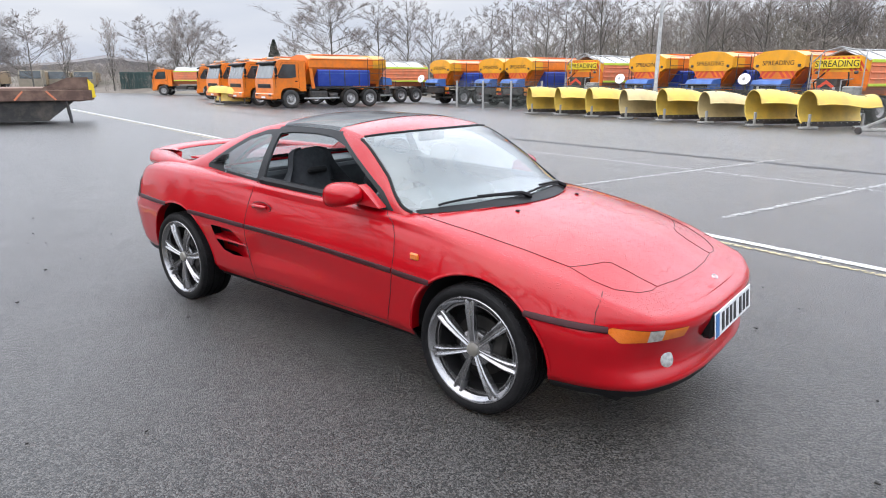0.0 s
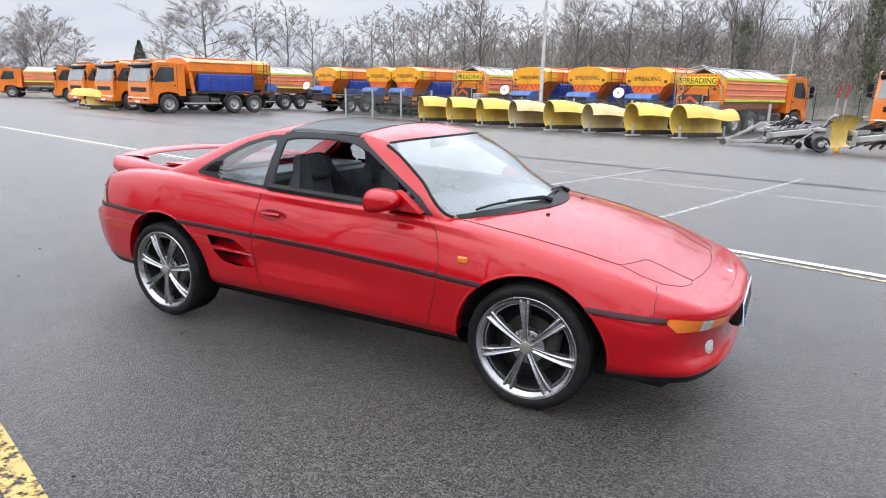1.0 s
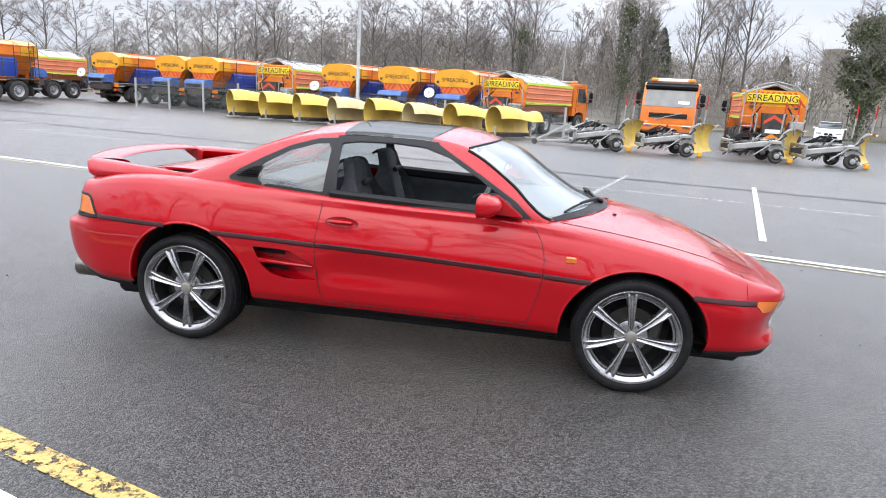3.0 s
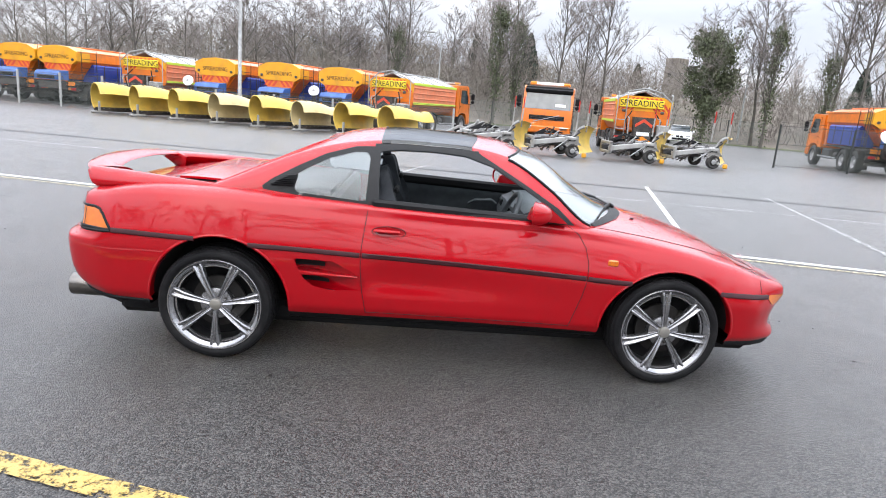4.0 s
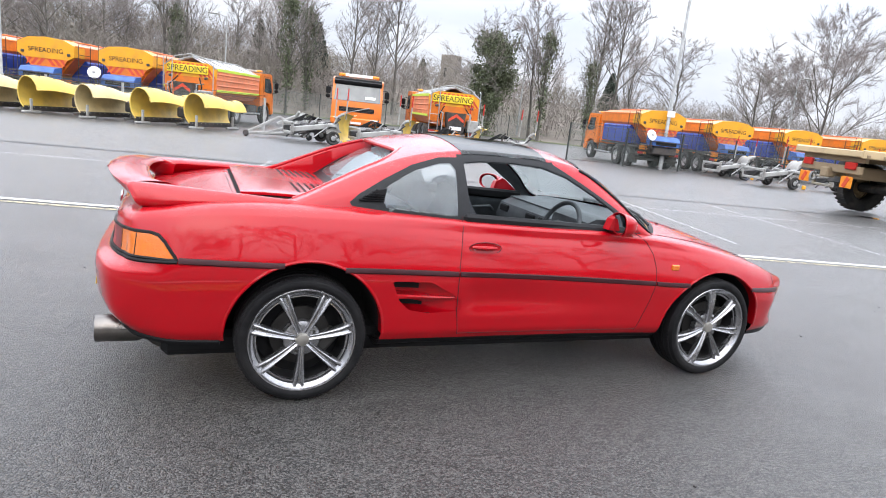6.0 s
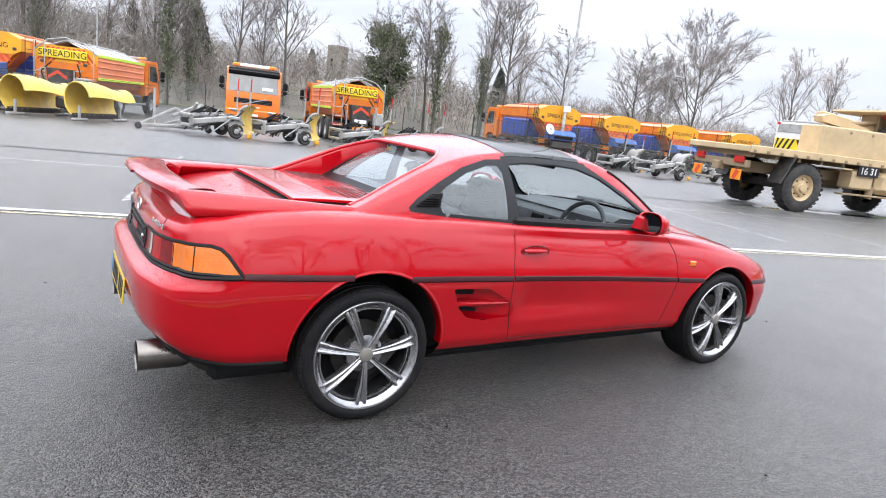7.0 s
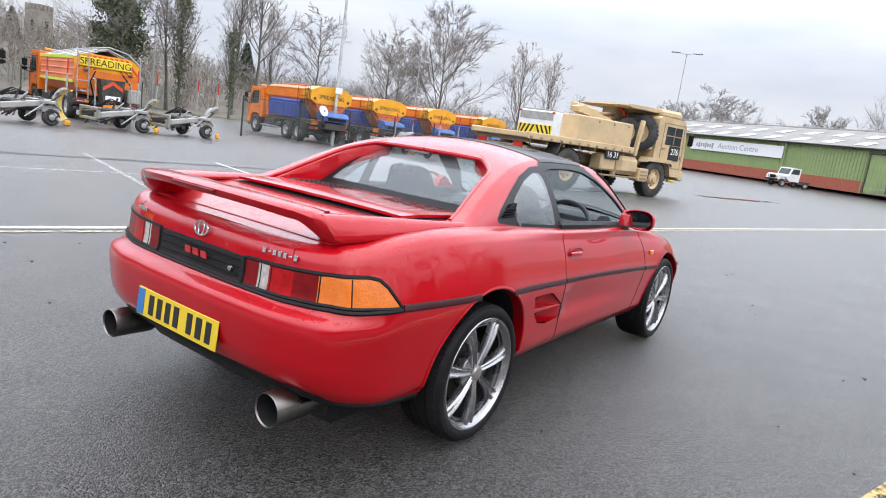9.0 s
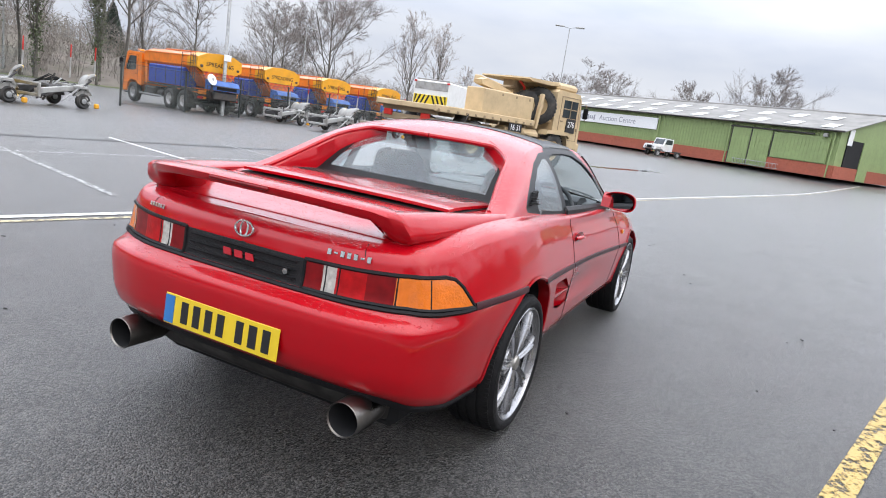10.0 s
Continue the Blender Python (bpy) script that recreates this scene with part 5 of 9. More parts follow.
for flip in (False, True):
    def side(m):
        return mirrored(m) if flip else m
    part("side_repeater", REPEATER, None, car, "amber side repeater", side(on_wall(s_of_x(0.866), 0.662, 0.004)))
    part("fog_lamp", FOG, None, car, "oval clear driving lamp", side(on_wall(s_of_y_front(0.49), 0.352, 0.004) @ pose(0, 0, 0, 28, 0, 0)))
    pan = part("handle_recess", HANDLE_PAN, None, car, "", side(on_wall(s_of_x(-0.32), 0.738, 0.0)))
    part("recess_edge", HANDLE_RIM, None, pan)
    part("door_handle", HANDLE, None, pan, "red flap door handle")
    part("door_lock", LOCK, None, pan, "", pose(0.008, (0.062 if not flip else -0.062) * -1, 0))
BADGE = mat("badge_silver", (0.6, 0.6, 0.6), 0.25, 0.9)
BADGE_RED = mat("badge_red", (0.45, 0.01, 0.02), 0.3, coat=0.5)
ring = Shape().tube([(0, 0.05 * math.cos(a), 0.033 * math.sin(a)) for a in np.linspace(0, 2 * math.pi, 36, endpoint=False)], 0.005, 6, True)
ring.tube([(0, 0.02 * math.cos(a), 0.033 * math.sin(a)) for a in np.linspace(0, 2 * math.pi, 24, endpoint=False)], 0.004, 6, True)
part("badge", ring, BADGE, car, "oval silver badge", pose(-2.008, 0, 0.79, 0, 8, 0) @ Matrix.Scale(0.8, 4))
part("badge", ring.mesh("badge", BADGE), BADGE, car, "small silver nose badge", pose(1.955, 0, 0.592, 0, -60, 0) @ Matrix.Scale(0.4, 4))
red_bars = Shape()
for k in range(3):
    red_bars.prism([((k - 1) * 0.05 - 0.017, -0.012), ((k - 1) * 0.05 + 0.017, -0.012), ((k - 1) * 0.05 + 0.022, 0.012), ((k - 1) * 0.05 - 0.012, 0.012)], -0.002, 0.002, "x")
part("model_badge", red_bars, BADGE_RED, car, "red badge blocks on the black panel", pose(-2.024, 0, 0.70))
silver_bars = Shape()
for k in range(7):
    silver_bars.box(0, -0.066 + k * 0.024, 0, 0.003, 0.015, 0.021 if k not in (1, 5) else 0.007, 0.002)
yaw_r = on_wall(sr(0.42), 0.785, 0.003)
part("trim_badge", silver_bars, BADGE, car, "silver trim badge blocks", yaw_r @ pose(0, 0, 0, 0, -10, 0))
small_bars = Shape()
for k in range(6):
    small_bars.box(0, -0.04 + k * 0.016, 0, 0.003, 0.010, 0.015, 0.001)
part("maker_badge", small_bars, BADGE, car, "silver maker badge blocks", mirrored(on_wall(sr(0.45), 0.785, 0.003)) @ pose(0, 0, 0, 0, -10, 0))
part("boot_lock", Shape().lathe([(0, -0.004), (0.01, -0.003), (0.012, 0.004)], 16, Matrix.Rotation(radians(-90), 4, "Z")), CHROME, car, "", pose(-2.018, -0.20, 0.685))

# ---- door mirrors ----
def rim_point(a):
    """The mirror's outline, a rounded box with a flatter foot."""
    c, s = math.cos(a), math.sin(a)
    c, s = math.copysign(abs(c) ** 0.8, c), math.copysign(abs(s) ** 0.7, s)
    return 0.108 * c * (1 + 0.06 * c), (0.062 if s > 0 else 0.054) * s * (1.0 - 0.10 * c)


def mirror_shell():
    rows = []
    for u in np.linspace(0, 1, 16):
        r = math.sin(math.acos(1 - u)) if u < 1 else 1.0
        rows.append([(0.05 - 0.095 * u, r * rim_point(a)[0], r * rim_point(a)[1]) for a in np.linspace(0, 2 * math.pi, 33)])
    return Shape().sheet(rows)


MIRROR_GLASS = mat("mirror_silver", (0.75, 0.77, 0.78), 0.02, 1.0, 0.01)
for sd in (-1, 1):
    mm = pose(0.46, sd * 0.825, 0.898, 0, 0, sd * 15) @ Matrix.Scale(0.97, 4)
    mb = part("door_mirror", mirror_shell(), RED, car, "rounded red door mirror", mm)
    part("mirror_glass", Shape().lathe([(0, 0), (0.9, 0)], 32, Matrix.Rotation(radians(90), 4, "Z") @ Matrix.Diagonal((0.1, 1, 0.058, 1)) @ Matrix.Translation((0, 0.046, 0))), MIRROR_GLASS, mb)
    part("mirror_rim", Shape().tube([(-0.045, *rim_point(a)) for a in np.linspace(0, 2 * math.pi, 32, endpoint=False)], 0.004, 6, True), RED, mb)
    part("mirror_foot", Shape().prism([(0.61, 0.845), (0.40, 0.855), (0.42, 0.915), (0.47, 0.945), (0.50, 0.93)], sd * 0.70, sd * 0.755, "y"), RED, mb, "", mm.inverted())

# ---- wipers, washer jets ----
def screen_point(x, y, lift):
    return (x, y, shell_z(x, y) + lift)


for y0, y1, x0, x1 in ((-0.12, -0.56, 1.015, 0.825), (0.33, -0.08, 0.965, 1.015)):
    blade = Shape().tube([screen_point(x0 + (x1 - x0) * u - 0.005, y0 + (y1 - y0) * u, 0.014) for u in np.linspace(0, 1, 12)], 0.006, 6)
    arm = Shape().tube([screen_point(x0 + 0.025, y0 + 0.04, 0.012), screen_point(x0 - 0.01, y0, 0.022), screen_point((x0 + x1) / 2 - 0.015, (y0 * 0.45 + y1 * 0.55), 0.02)], [0.014, 0.011, 0.006], 6)
    wp = part("wiper_arm", arm, BLACK_TRIM, car, "black wiper resting on the windscreen")
    part("wiper_blade", blade, BLACK_TRIM, wp)
for y in (-0.3, 0.3):
    part("washer_jet", Shape().box(1.10, y, float(top_z(1.10, y)) + 0.004, 0.022, 0.017, 0.010, 0.004), STRIP, car)
cowl_rows = []
for y in np.linspace(-0.655, 0.655, 44):
    xa = 1.006 - 0.272 * (y / 0.68) ** 2
    xb = 1.082 - 0.325 * (y / 0.68) ** 2
    cowl_rows.append([(xa, y, shell_z(xa, y) + 0.004), ((xa + xb) / 2, y, max(shell_z(min((xa + xb) / 2, 1.05), y), float(top_z((xa + xb) / 2, y))) + 0.005), (xb, y, float(top_z(xb, y)) + 0.004)])
part("scuttle_panel", Shape().sheet(cowl_rows), BLACK_TRIM, car, "black scuttle panel")
part("quarter_vent", Shape().prism([(-0.83, 0.927), (-0.82, 0.99), (-0.85, 0.985), (-0.96, 0.935), (-0.96, 0.925)], -0.655, -0.625, "y"), DARK, car)
vent = Shape()
for k in range(6):
    z = 0.934 + k * 0.0095
    xe = -0.955 + (k / 5) * 0.085
    yv = -0.672 + (z - 0.93) * 0.55
    vent.box((-0.835 + xe) / 2, yv, z, abs(xe + 0.835), 0.012, 0.004, 0)
both_sides("quarter_louvre", vent, BLACK_TRIM, car, "black louvred vent behind the quarter window")

# ---- cabin inside ----
def cut_cells(src, keep):
    return [c for c in src if keep(shell[c[0], c[1]])]


part("headlining", skin_mesh("headlining", shell, shell_n, cut_cells(sets[0] + sets[1], lambda p: p[0] > -0.64 and (p[0] < 0.9)), VINYL, "both", -0.013), VINYL, car, "dark headlining and pillar trims")
for sd in ("right", "left"):
    part("door_card", skin_mesh("door_card", skin, skin_n, cells["door"], VINYL, sd, -0.06), VINYL, car, "black door trim")
for sd in (-1, 1):
    part("door_top", Shape().box(0.10, sd * 0.680, 0.842, 1.05, 0.05, 0.07, 0.015, Matrix.Rotation(radians(2), 3, "Y")), BLACK_TRIM, car, "dark door top trim")
    part("armrest", Shape().box(0.05, sd * 0.67, 0.62, 0.5, 0.07, 0.06, 0.02), VINYL, car)
    part("door_pull", Shape().tube([(0.2, sd * 0.665, 0.70), (0.24, sd * 0.64, 0.73), (0.36, sd * 0.64, 0.74), (0.4, sd * 0.665, 0.71)], 0.012, 8), VINYL, car)
part("bulkhead", Shape().box(-0.64, 0, 0.56, 0.06, 1.36, 0.64, 0.02), VINYL, car, "black trimmed bulkhead")
part("parcel_shelf", Shape().box(-0.80, 0, 0.885, 0.30, 1.1, 0.03, 0.01), VINYL, car)
part("tunnel", Shape().box(-0.05, 0, 0.42, 1.1, 0.24, 0.32, 0.04), VINYL, car, "centre console")
part("gear_lever", Shape().tube([(0.12, 0, 0.57), (0.10, 0, 0.68), (0.10, 0, 0.72)], [0.012, 0.008, 0.024], 10), VINYL, car)
dash = Shape().prism([(0.42, 0.60), (0.40, 0.70), (0.43, 0.79), (0.52, 0.83), (0.80, 0.81), (0.80, 0.5), (0.55, 0.45)], -0.60, 0.60, "y")
part("dashboard", dash, VINYL, car, "black moulded dashboard")
dash_rows = []
for y in np.linspace(-0.60, 0.60, 25):
    xe = 0.985 - 0.29 * (y / 0.68) ** 2
    dash_rows.append([(0.50, y, 0.832), (0.62, y, 0.838), ((0.62 + xe) / 2, y, 0.835), (xe, y, shell_z(xe, y) - 0.016)])
part("dash_top", Shape().sheet(dash_rows, 0.01), VINYL, car, "dark dashboard top under the windscreen")
part("instrument_hood", Shape().prism([(0.40, 0.80), (0.41, 0.85), (0.46, 0.875), (0.60, 0.87), (0.68, 0.835), (0.5, 0.79)], -0.55, -0.17, "y"), VINYL, car, "hooded instrument binnacle")
for y in (-0.05, 0.12, 0.5):
    part("dash_vent", Shape().box(0.415, y, 0.755, 0.02, 0.12, 0.05, 0.008), DARK, car)
part("floor_mat", Shape().box(0.1, 0, 0.285, 1.5, 1.3, 0.02, 0), FABRIC, car)
wheel_m = pose(0.335, -0.36, 0.765, 0, -68, 0)
sw = part("steering_wheel", Shape().tube([(0.182 * math.cos(a), 0.182 * math.sin(a), 0) for a in np.linspace(0, 2 * math.pi, 48, endpoint=False)], 0.0145, 10, True), VINYL, car, "black three-spoke steering wheel", wheel_m)
part("wheel_boss", Shape().box(0, 0, -0.012, 0.13, 0.16, 0.05, 0.02), VINYL, sw)
for a in (90, -90, 180):
    part("wheel_spoke", Shape().tube([(0.04 * math.cos(radians(a)), 0.04 * math.sin(radians(a)), -0.01), (0.175 * math.cos(radians(a)), 0.175 * math.sin(radians(a)), 0)], 0.014, 8, flat=0.6), VINYL, sw)
part("steering_column", Shape().tube([(0.36, -0.36, 0.755), (0.6, -0.36, 0.66)], 0.04, 12), VINYL, car)
part("rear_view_mirror", Shape().box(0.30, 0, 1.125, 0.03, 0.22, 0.055, 0.012), BLACK_TRIM, car, "black rear-view mirror")
part("mirror_stalk", Shape().tube([(0.31, 0, 1.13), (0.37, 0, 1.17)], 0.01, 8), BLACK_TRIM, car)


def seat_rows(pts, half, bolster, n=15):
    """A cushion as a padded sheet along (x, z) points, with raised side bolsters."""
    line = spl([(i, *p) for i, p in enumerate(pts)])
    uu = np.linspace(0, len(pts) - 1, 26)
    rows = []
    for i, u in enumerate(uu):
        x, z = line(np.array([u]))[0]
        x1, z1 = line(np.array([min(u + 0.05, len(pts) - 1)]))[0]
        x0, z0 = line(np.array([max(u - 0.05, 0)]))[0]
        tx, tz = x1 - x0, z1 - z0
        ln = math.hypot(tx, tz) or 1
        nx, nz = -tz / ln, tx / ln
        f = u / (len(pts) - 1)
        hw, bo = half(f), bolster(f)
        row = []
        for v in np.linspace(-1, 1, n):
            lift = bo * max(0, abs(v) - 0.45) / 0.4 if abs(v) < 0.85 else bo * (1 - ((abs(v) - 0.85) / 0.15) ** 2 * 1.3)
            row.append((x + nx * lift, v * hw, z + nz * lift))
        rows.append(row)
    return rows


def make_seat(y, dx=0.0):
    base = seat_rows([(0.22, 0.44), (0.20, 0.50), (0.05, 0.505), (-0.18, 0.46), (-0.26, 0.44)], lambda f: 0.25, lambda f: 0.045)
    back = seat_rows([(-0.22, 0.44), (-0.30, 0.60), (-0.36, 0.78), (-0.40, 0.92), (-0.43, 1.04), (-0.46, 1.075), (-0.50, 1.05)], lambda f: (0.25 - 0.085 * float(ease(0.36, 0.6, f))) * math.sqrt(max(0.12, 1 - (max(0, f - 0.48) / 0.36) ** 2)), lambda f: 0.10 * (1 - float(ease(0.35, 0.6, f))) + 0.012)
    shell_b = [[(x - 0.05, yy * 1.0, z - 0.01) for x, yy, z in row] for row in back]
    st = part("seat", Shape().sheet(base, 0.14), FABRIC, car, "black bucket seat with a high one-piece back", pose(dx, y, -0.035))
    bk = Shape()
    nr_, nc_ = len(back), len(back[0])
    bk.sheet(back)
    bk.sheet(shell_b)
    for i in range(nr_ - 1):
        for j in (0, nc_ - 1):
            o = nr_ * nc_
            bk.f.append((i * nc_ + j, (i + 1) * nc_ + j, o + (i + 1) * nc_ + j, o + i * nc_ + j))
    part("backrest", bk, FABRIC, st, "", smooth=60)
    part("headrest_slot", Shape().box(-0.385, 0, 0.945, 0.03, 0.15, 0.036, 0.012), DARK, st)
    part("seat_bolster_seam", Shape().tube([(-0.395, -0.15 + 0.3 * u, 0.865 + 0.01 * math.sin(math.pi * u)) for u in np.linspace(0, 1, 9)], 0.006, 6), DARK, st)


make_seat(-0.36, 0.08)
make_seat(0.36, 0.08)


# ==== the yard ====
ORANGE = mat("lorry_orange", (0.78, 0.19, 0.012), 0.35, vary=0.08, scale=2, coat=0.3, dirt=(0.25, 0.13, 0.07), dirt_amount=0.45, per_object=0.06)
PALE_ORANGE = mat("faded_orange", (0.72, 0.22, 0.10), 0.5, vary=0.12, scale=2, dirt=(0.4, 0.25, 0.18), dirt_amount=0.5)
AMBER_YELLOW = mat("hopper_yellow", (0.80, 0.36, 0.012), 0.4, vary=0.08, scale=2, coat=0.2, dirt=(0.3, 0.2, 0.08), dirt_amount=0.35)
SIGN_YELLOW = mat("sign_yellow", (0.82, 0.60, 0.03), 0.4, vary=0.05)
CHEVRON_RED = mat("chevron_red", (0.62, 0.07, 0.03), 0.4, vary=0.08)
LIME = mat("reflective_lime", (0.55, 0.72, 0.08), 0.4, vary=0.05)
TANK_BLUE = mat("tank_blue", (0.014, 0.05, 0.32), 0.4, vary=0.12, scale=3, coat=0.1, dirt=(0.1, 0.1, 0.15), dirt_amount=0.3)
SHEET_BLUE = mat("faded_blue_cover", (0.05, 0.13, 0.38), 0.5, vary=0.2, scale=3)
CHASSIS = mat("grimy_chassis", (0.035, 0.034, 0.033), 0.7, vary=0.3, scale=5, dirt=(0.16, 0.13, 0.10), dirt_amount=0.6)
LORRY_TYRE = mat("lorry_tyre", (0.03, 0.03, 0.03), 0.75, vary=0.25, scale=8, dirt=(0.14, 0.12, 0.1), dirt_amount=0.5)
LORRY_RIM = mat("lorry_rim", (0.42, 0.42, 0.42), 0.5, 0.3, 0.15, 10, dirt=(0.15, 0.12, 0.1), dirt_amount=0.6)
GALV = mat("galvanised_steel", (0.4, 0.41, 0.41), 0.5, 0.5, 0.2, 8, dirt=(0.13, 0.11, 0.09), dirt_amount=0.55)
PALE_GREY = mat("pale_grey_paint", (0.36, 0.36, 0.345), 0.5, vary=0.15, scale=4, dirt=(0.13, 0.11, 0.09), dirt_amount=0.7)
DARK_STEEL = mat("dark_steel", (0.06, 0.06, 0.062), 0.55, 0.3, 0.25, 8, dirt=(0.2, 0.14, 0.1), dirt_amount=0.4)
BLADE_YELLOW = mat("plough_yellow", (0.76, 0.53, 0.10), 0.5, vary=0.14, scale=1.5, dirt=(0.34, 0.25, 0.12), dirt_amount=0.55, dscale=2.0, per_object=0.08)
BLADE_PALE = mat("faded_plough_cream", (0.66, 0.53, 0.27), 0.6, vary=0.12, scale=1.5, dirt=(0.34, 0.26, 0.15), dirt_amount=0.6, dscale=3.0)
CAB_GLASS = mat("cab_glass", (0.045, 0.055, 0.06), 0.06, vary=0.3, scale=1.5, coat=0.2, spec=0.4)
# grey base stands in for the sky mirrored in the cab windscreens
SCREEN_GREY = mat("sky_grey_cab_windscreen", (0.12, 0.135, 0.14), 0.08, vary=0.35, scale=1.2, coat=0.8)
WHITE_PAINT = mat("white_paint", (0.78, 0.78, 0.77), 0.35, vary=0.04, scale=2, coat=0.3, dirt=(0.4, 0.38, 0.33), dirt_amount=0.3)
DISH_WHITE = mat("dish_white", (0.82, 0.82, 0.82), 0.4, vary=0.05)
NET = mat("hopper_net", (0.55, 0.55, 0.53), 0.8, vary=0.2, scale=3, dirt=(0.3, 0.28, 0.25), dirt_amount=0.5)
TAN = mat("desert_tan", (0.56, 0.42, 0.24), 0.6, vary=0.08, scale=2, dirt=(0.3, 0.22, 0.14), dirt_amount=0.45)
# about half-bright copy of TAN: shade of underparts and fittings put into the colour
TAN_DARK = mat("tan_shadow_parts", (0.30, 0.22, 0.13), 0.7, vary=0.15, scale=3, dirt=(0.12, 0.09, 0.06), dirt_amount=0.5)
LAMP_RED = mat("lamp_red", (0.5, 0.02, 0.015), 0.3, vary=0.1)
LAMP_AMBER = mat("lamp_amber", (0.8, 0.26, 0.02), 0.3, vary=0.1)
CHROME_LAMP = mat("headlamp", (0.6, 0.62, 0.63), 0.1, 0.6)
CONCRETE = mat("concrete_post", (0.36, 0.36, 0.35), 0.85, vary=0.12, scale=4, bump=0.2)


def at(x, y, rz, dz=0.0, s=1.0):
    return pose(x, y, gz(x, y) + dz, 0, 0, rz) @ Matrix.Scale(s, 4)


def copies(master, poses):
    """Copies of a thing at poses that may hold a scale."""
    for m in poses:
        o = copy_thing(master, m)
        o.scale = m.to_scale()


LW_TYRE = Shape().lathe([(0.29, 0.03), (0.31, 0.0), (0.40, -0.02), (0.48, -0.005), (0.515, 0.03), (0.52, 0.06), (0.51, 0.14), (0.52, 0.22), (0.515, 0.27), (0.46, 0.31), (0.3, 0.29)], 28).mesh("tyre", LORRY_TYRE)
LW_RIM = Shape().lathe([(0.0, 0.045), (0.09, 0.04), (0.11, 0.06), (0.12, 0.11), (0.19, 0.13), (0.235, 0.10), (0.27, 0.05), (0.295, 0.025), (0.31, 0.02), (0.3, 0.08)], 24).mesh("rim", LORRY_RIM)
LW_NUT = Shape().lathe([(0, -0.02), (0.02, -0.018), (0.022, 0.02)], 6).mesh("wheel_nut", DARK_STEEL)


def lorry_wheel(parent, x, sd, y=1.22, r=0.52):
    m = pose(x, sd * y, r, 0, 0, 0 if sd < 0 else 180) @ Matrix.Scale(r / 0.52, 4)
    w = part("wheel", LW_RIM, None, parent, "grimy steel lorry wheel", m)
    part("tyre", LW_TYRE, None, w)
    for k in range(8):
        part("wheel_nut", LW_NUT, None, w, "", pose(0.16 * math.cos(k * 0.785), 0.11, 0.16 * math.sin(k * 0.785)))


def mudguard(parent, x, sd, y=1.08, r=0.60, w=0.30):
    rows = []
    for a in np.linspace(radians(12), radians(168), 12):
        rows.append([(x + r * math.cos(a), sd * (y - w / 2), 0.52 + r * math.sin(a)), (x + r * math.cos(a), sd * (y + w / 2), 0.52 + r * math.sin(a))])
    part("mudguard", Shape().sheet(rows, 0.02), CHASSIS, parent)


def lorry_chassis(t, rear=(-1.6, -2.95), front=2.35, back=-4.0):
    part("chassis_frame", Shape().box((front + back) / 2, 0.42, 0.86, front - back, 0.1, 0.24, 0.02).box((front + back) / 2, -0.42, 0.86, front - back, 0.1, 0.24, 0.02), CHASSIS, t, "grimy dark chassis")
    for sd in (-1, 1):
        lorry_wheel(t, 2.3, sd)
        for x in rear:
            lorry_wheel(t, x, sd)
            mudguard(t, x, sd)
        part("side_tank", Shape().box(0.5, sd * 0.95, 0.72, 1.1, 0.5, 0.5, 0.08), CHASSIS, t)
        part("side_guard", Shape().box(0.35, sd * 1.2, 0.55, 2.3, 0.04, 0.09, 0.01), GALV, t)
        part("air_tank", Shape().tube([(-0.75, sd * 0.95, 0.7), (-0.2, sd * 0.95, 0.7)], 0.16, 12), DARK_STEEL, t)
    part("axle", Shape().tube([(2.3, -1, 0.52), (2.3, 1, 0.52)], 0.09, 8), CHASSIS, t)
    for x in rear:
        part("axle", Shape().tube([(x, -1, 0.52), (x, 1, 0.52)], 0.12, 8), CHASSIS, t)


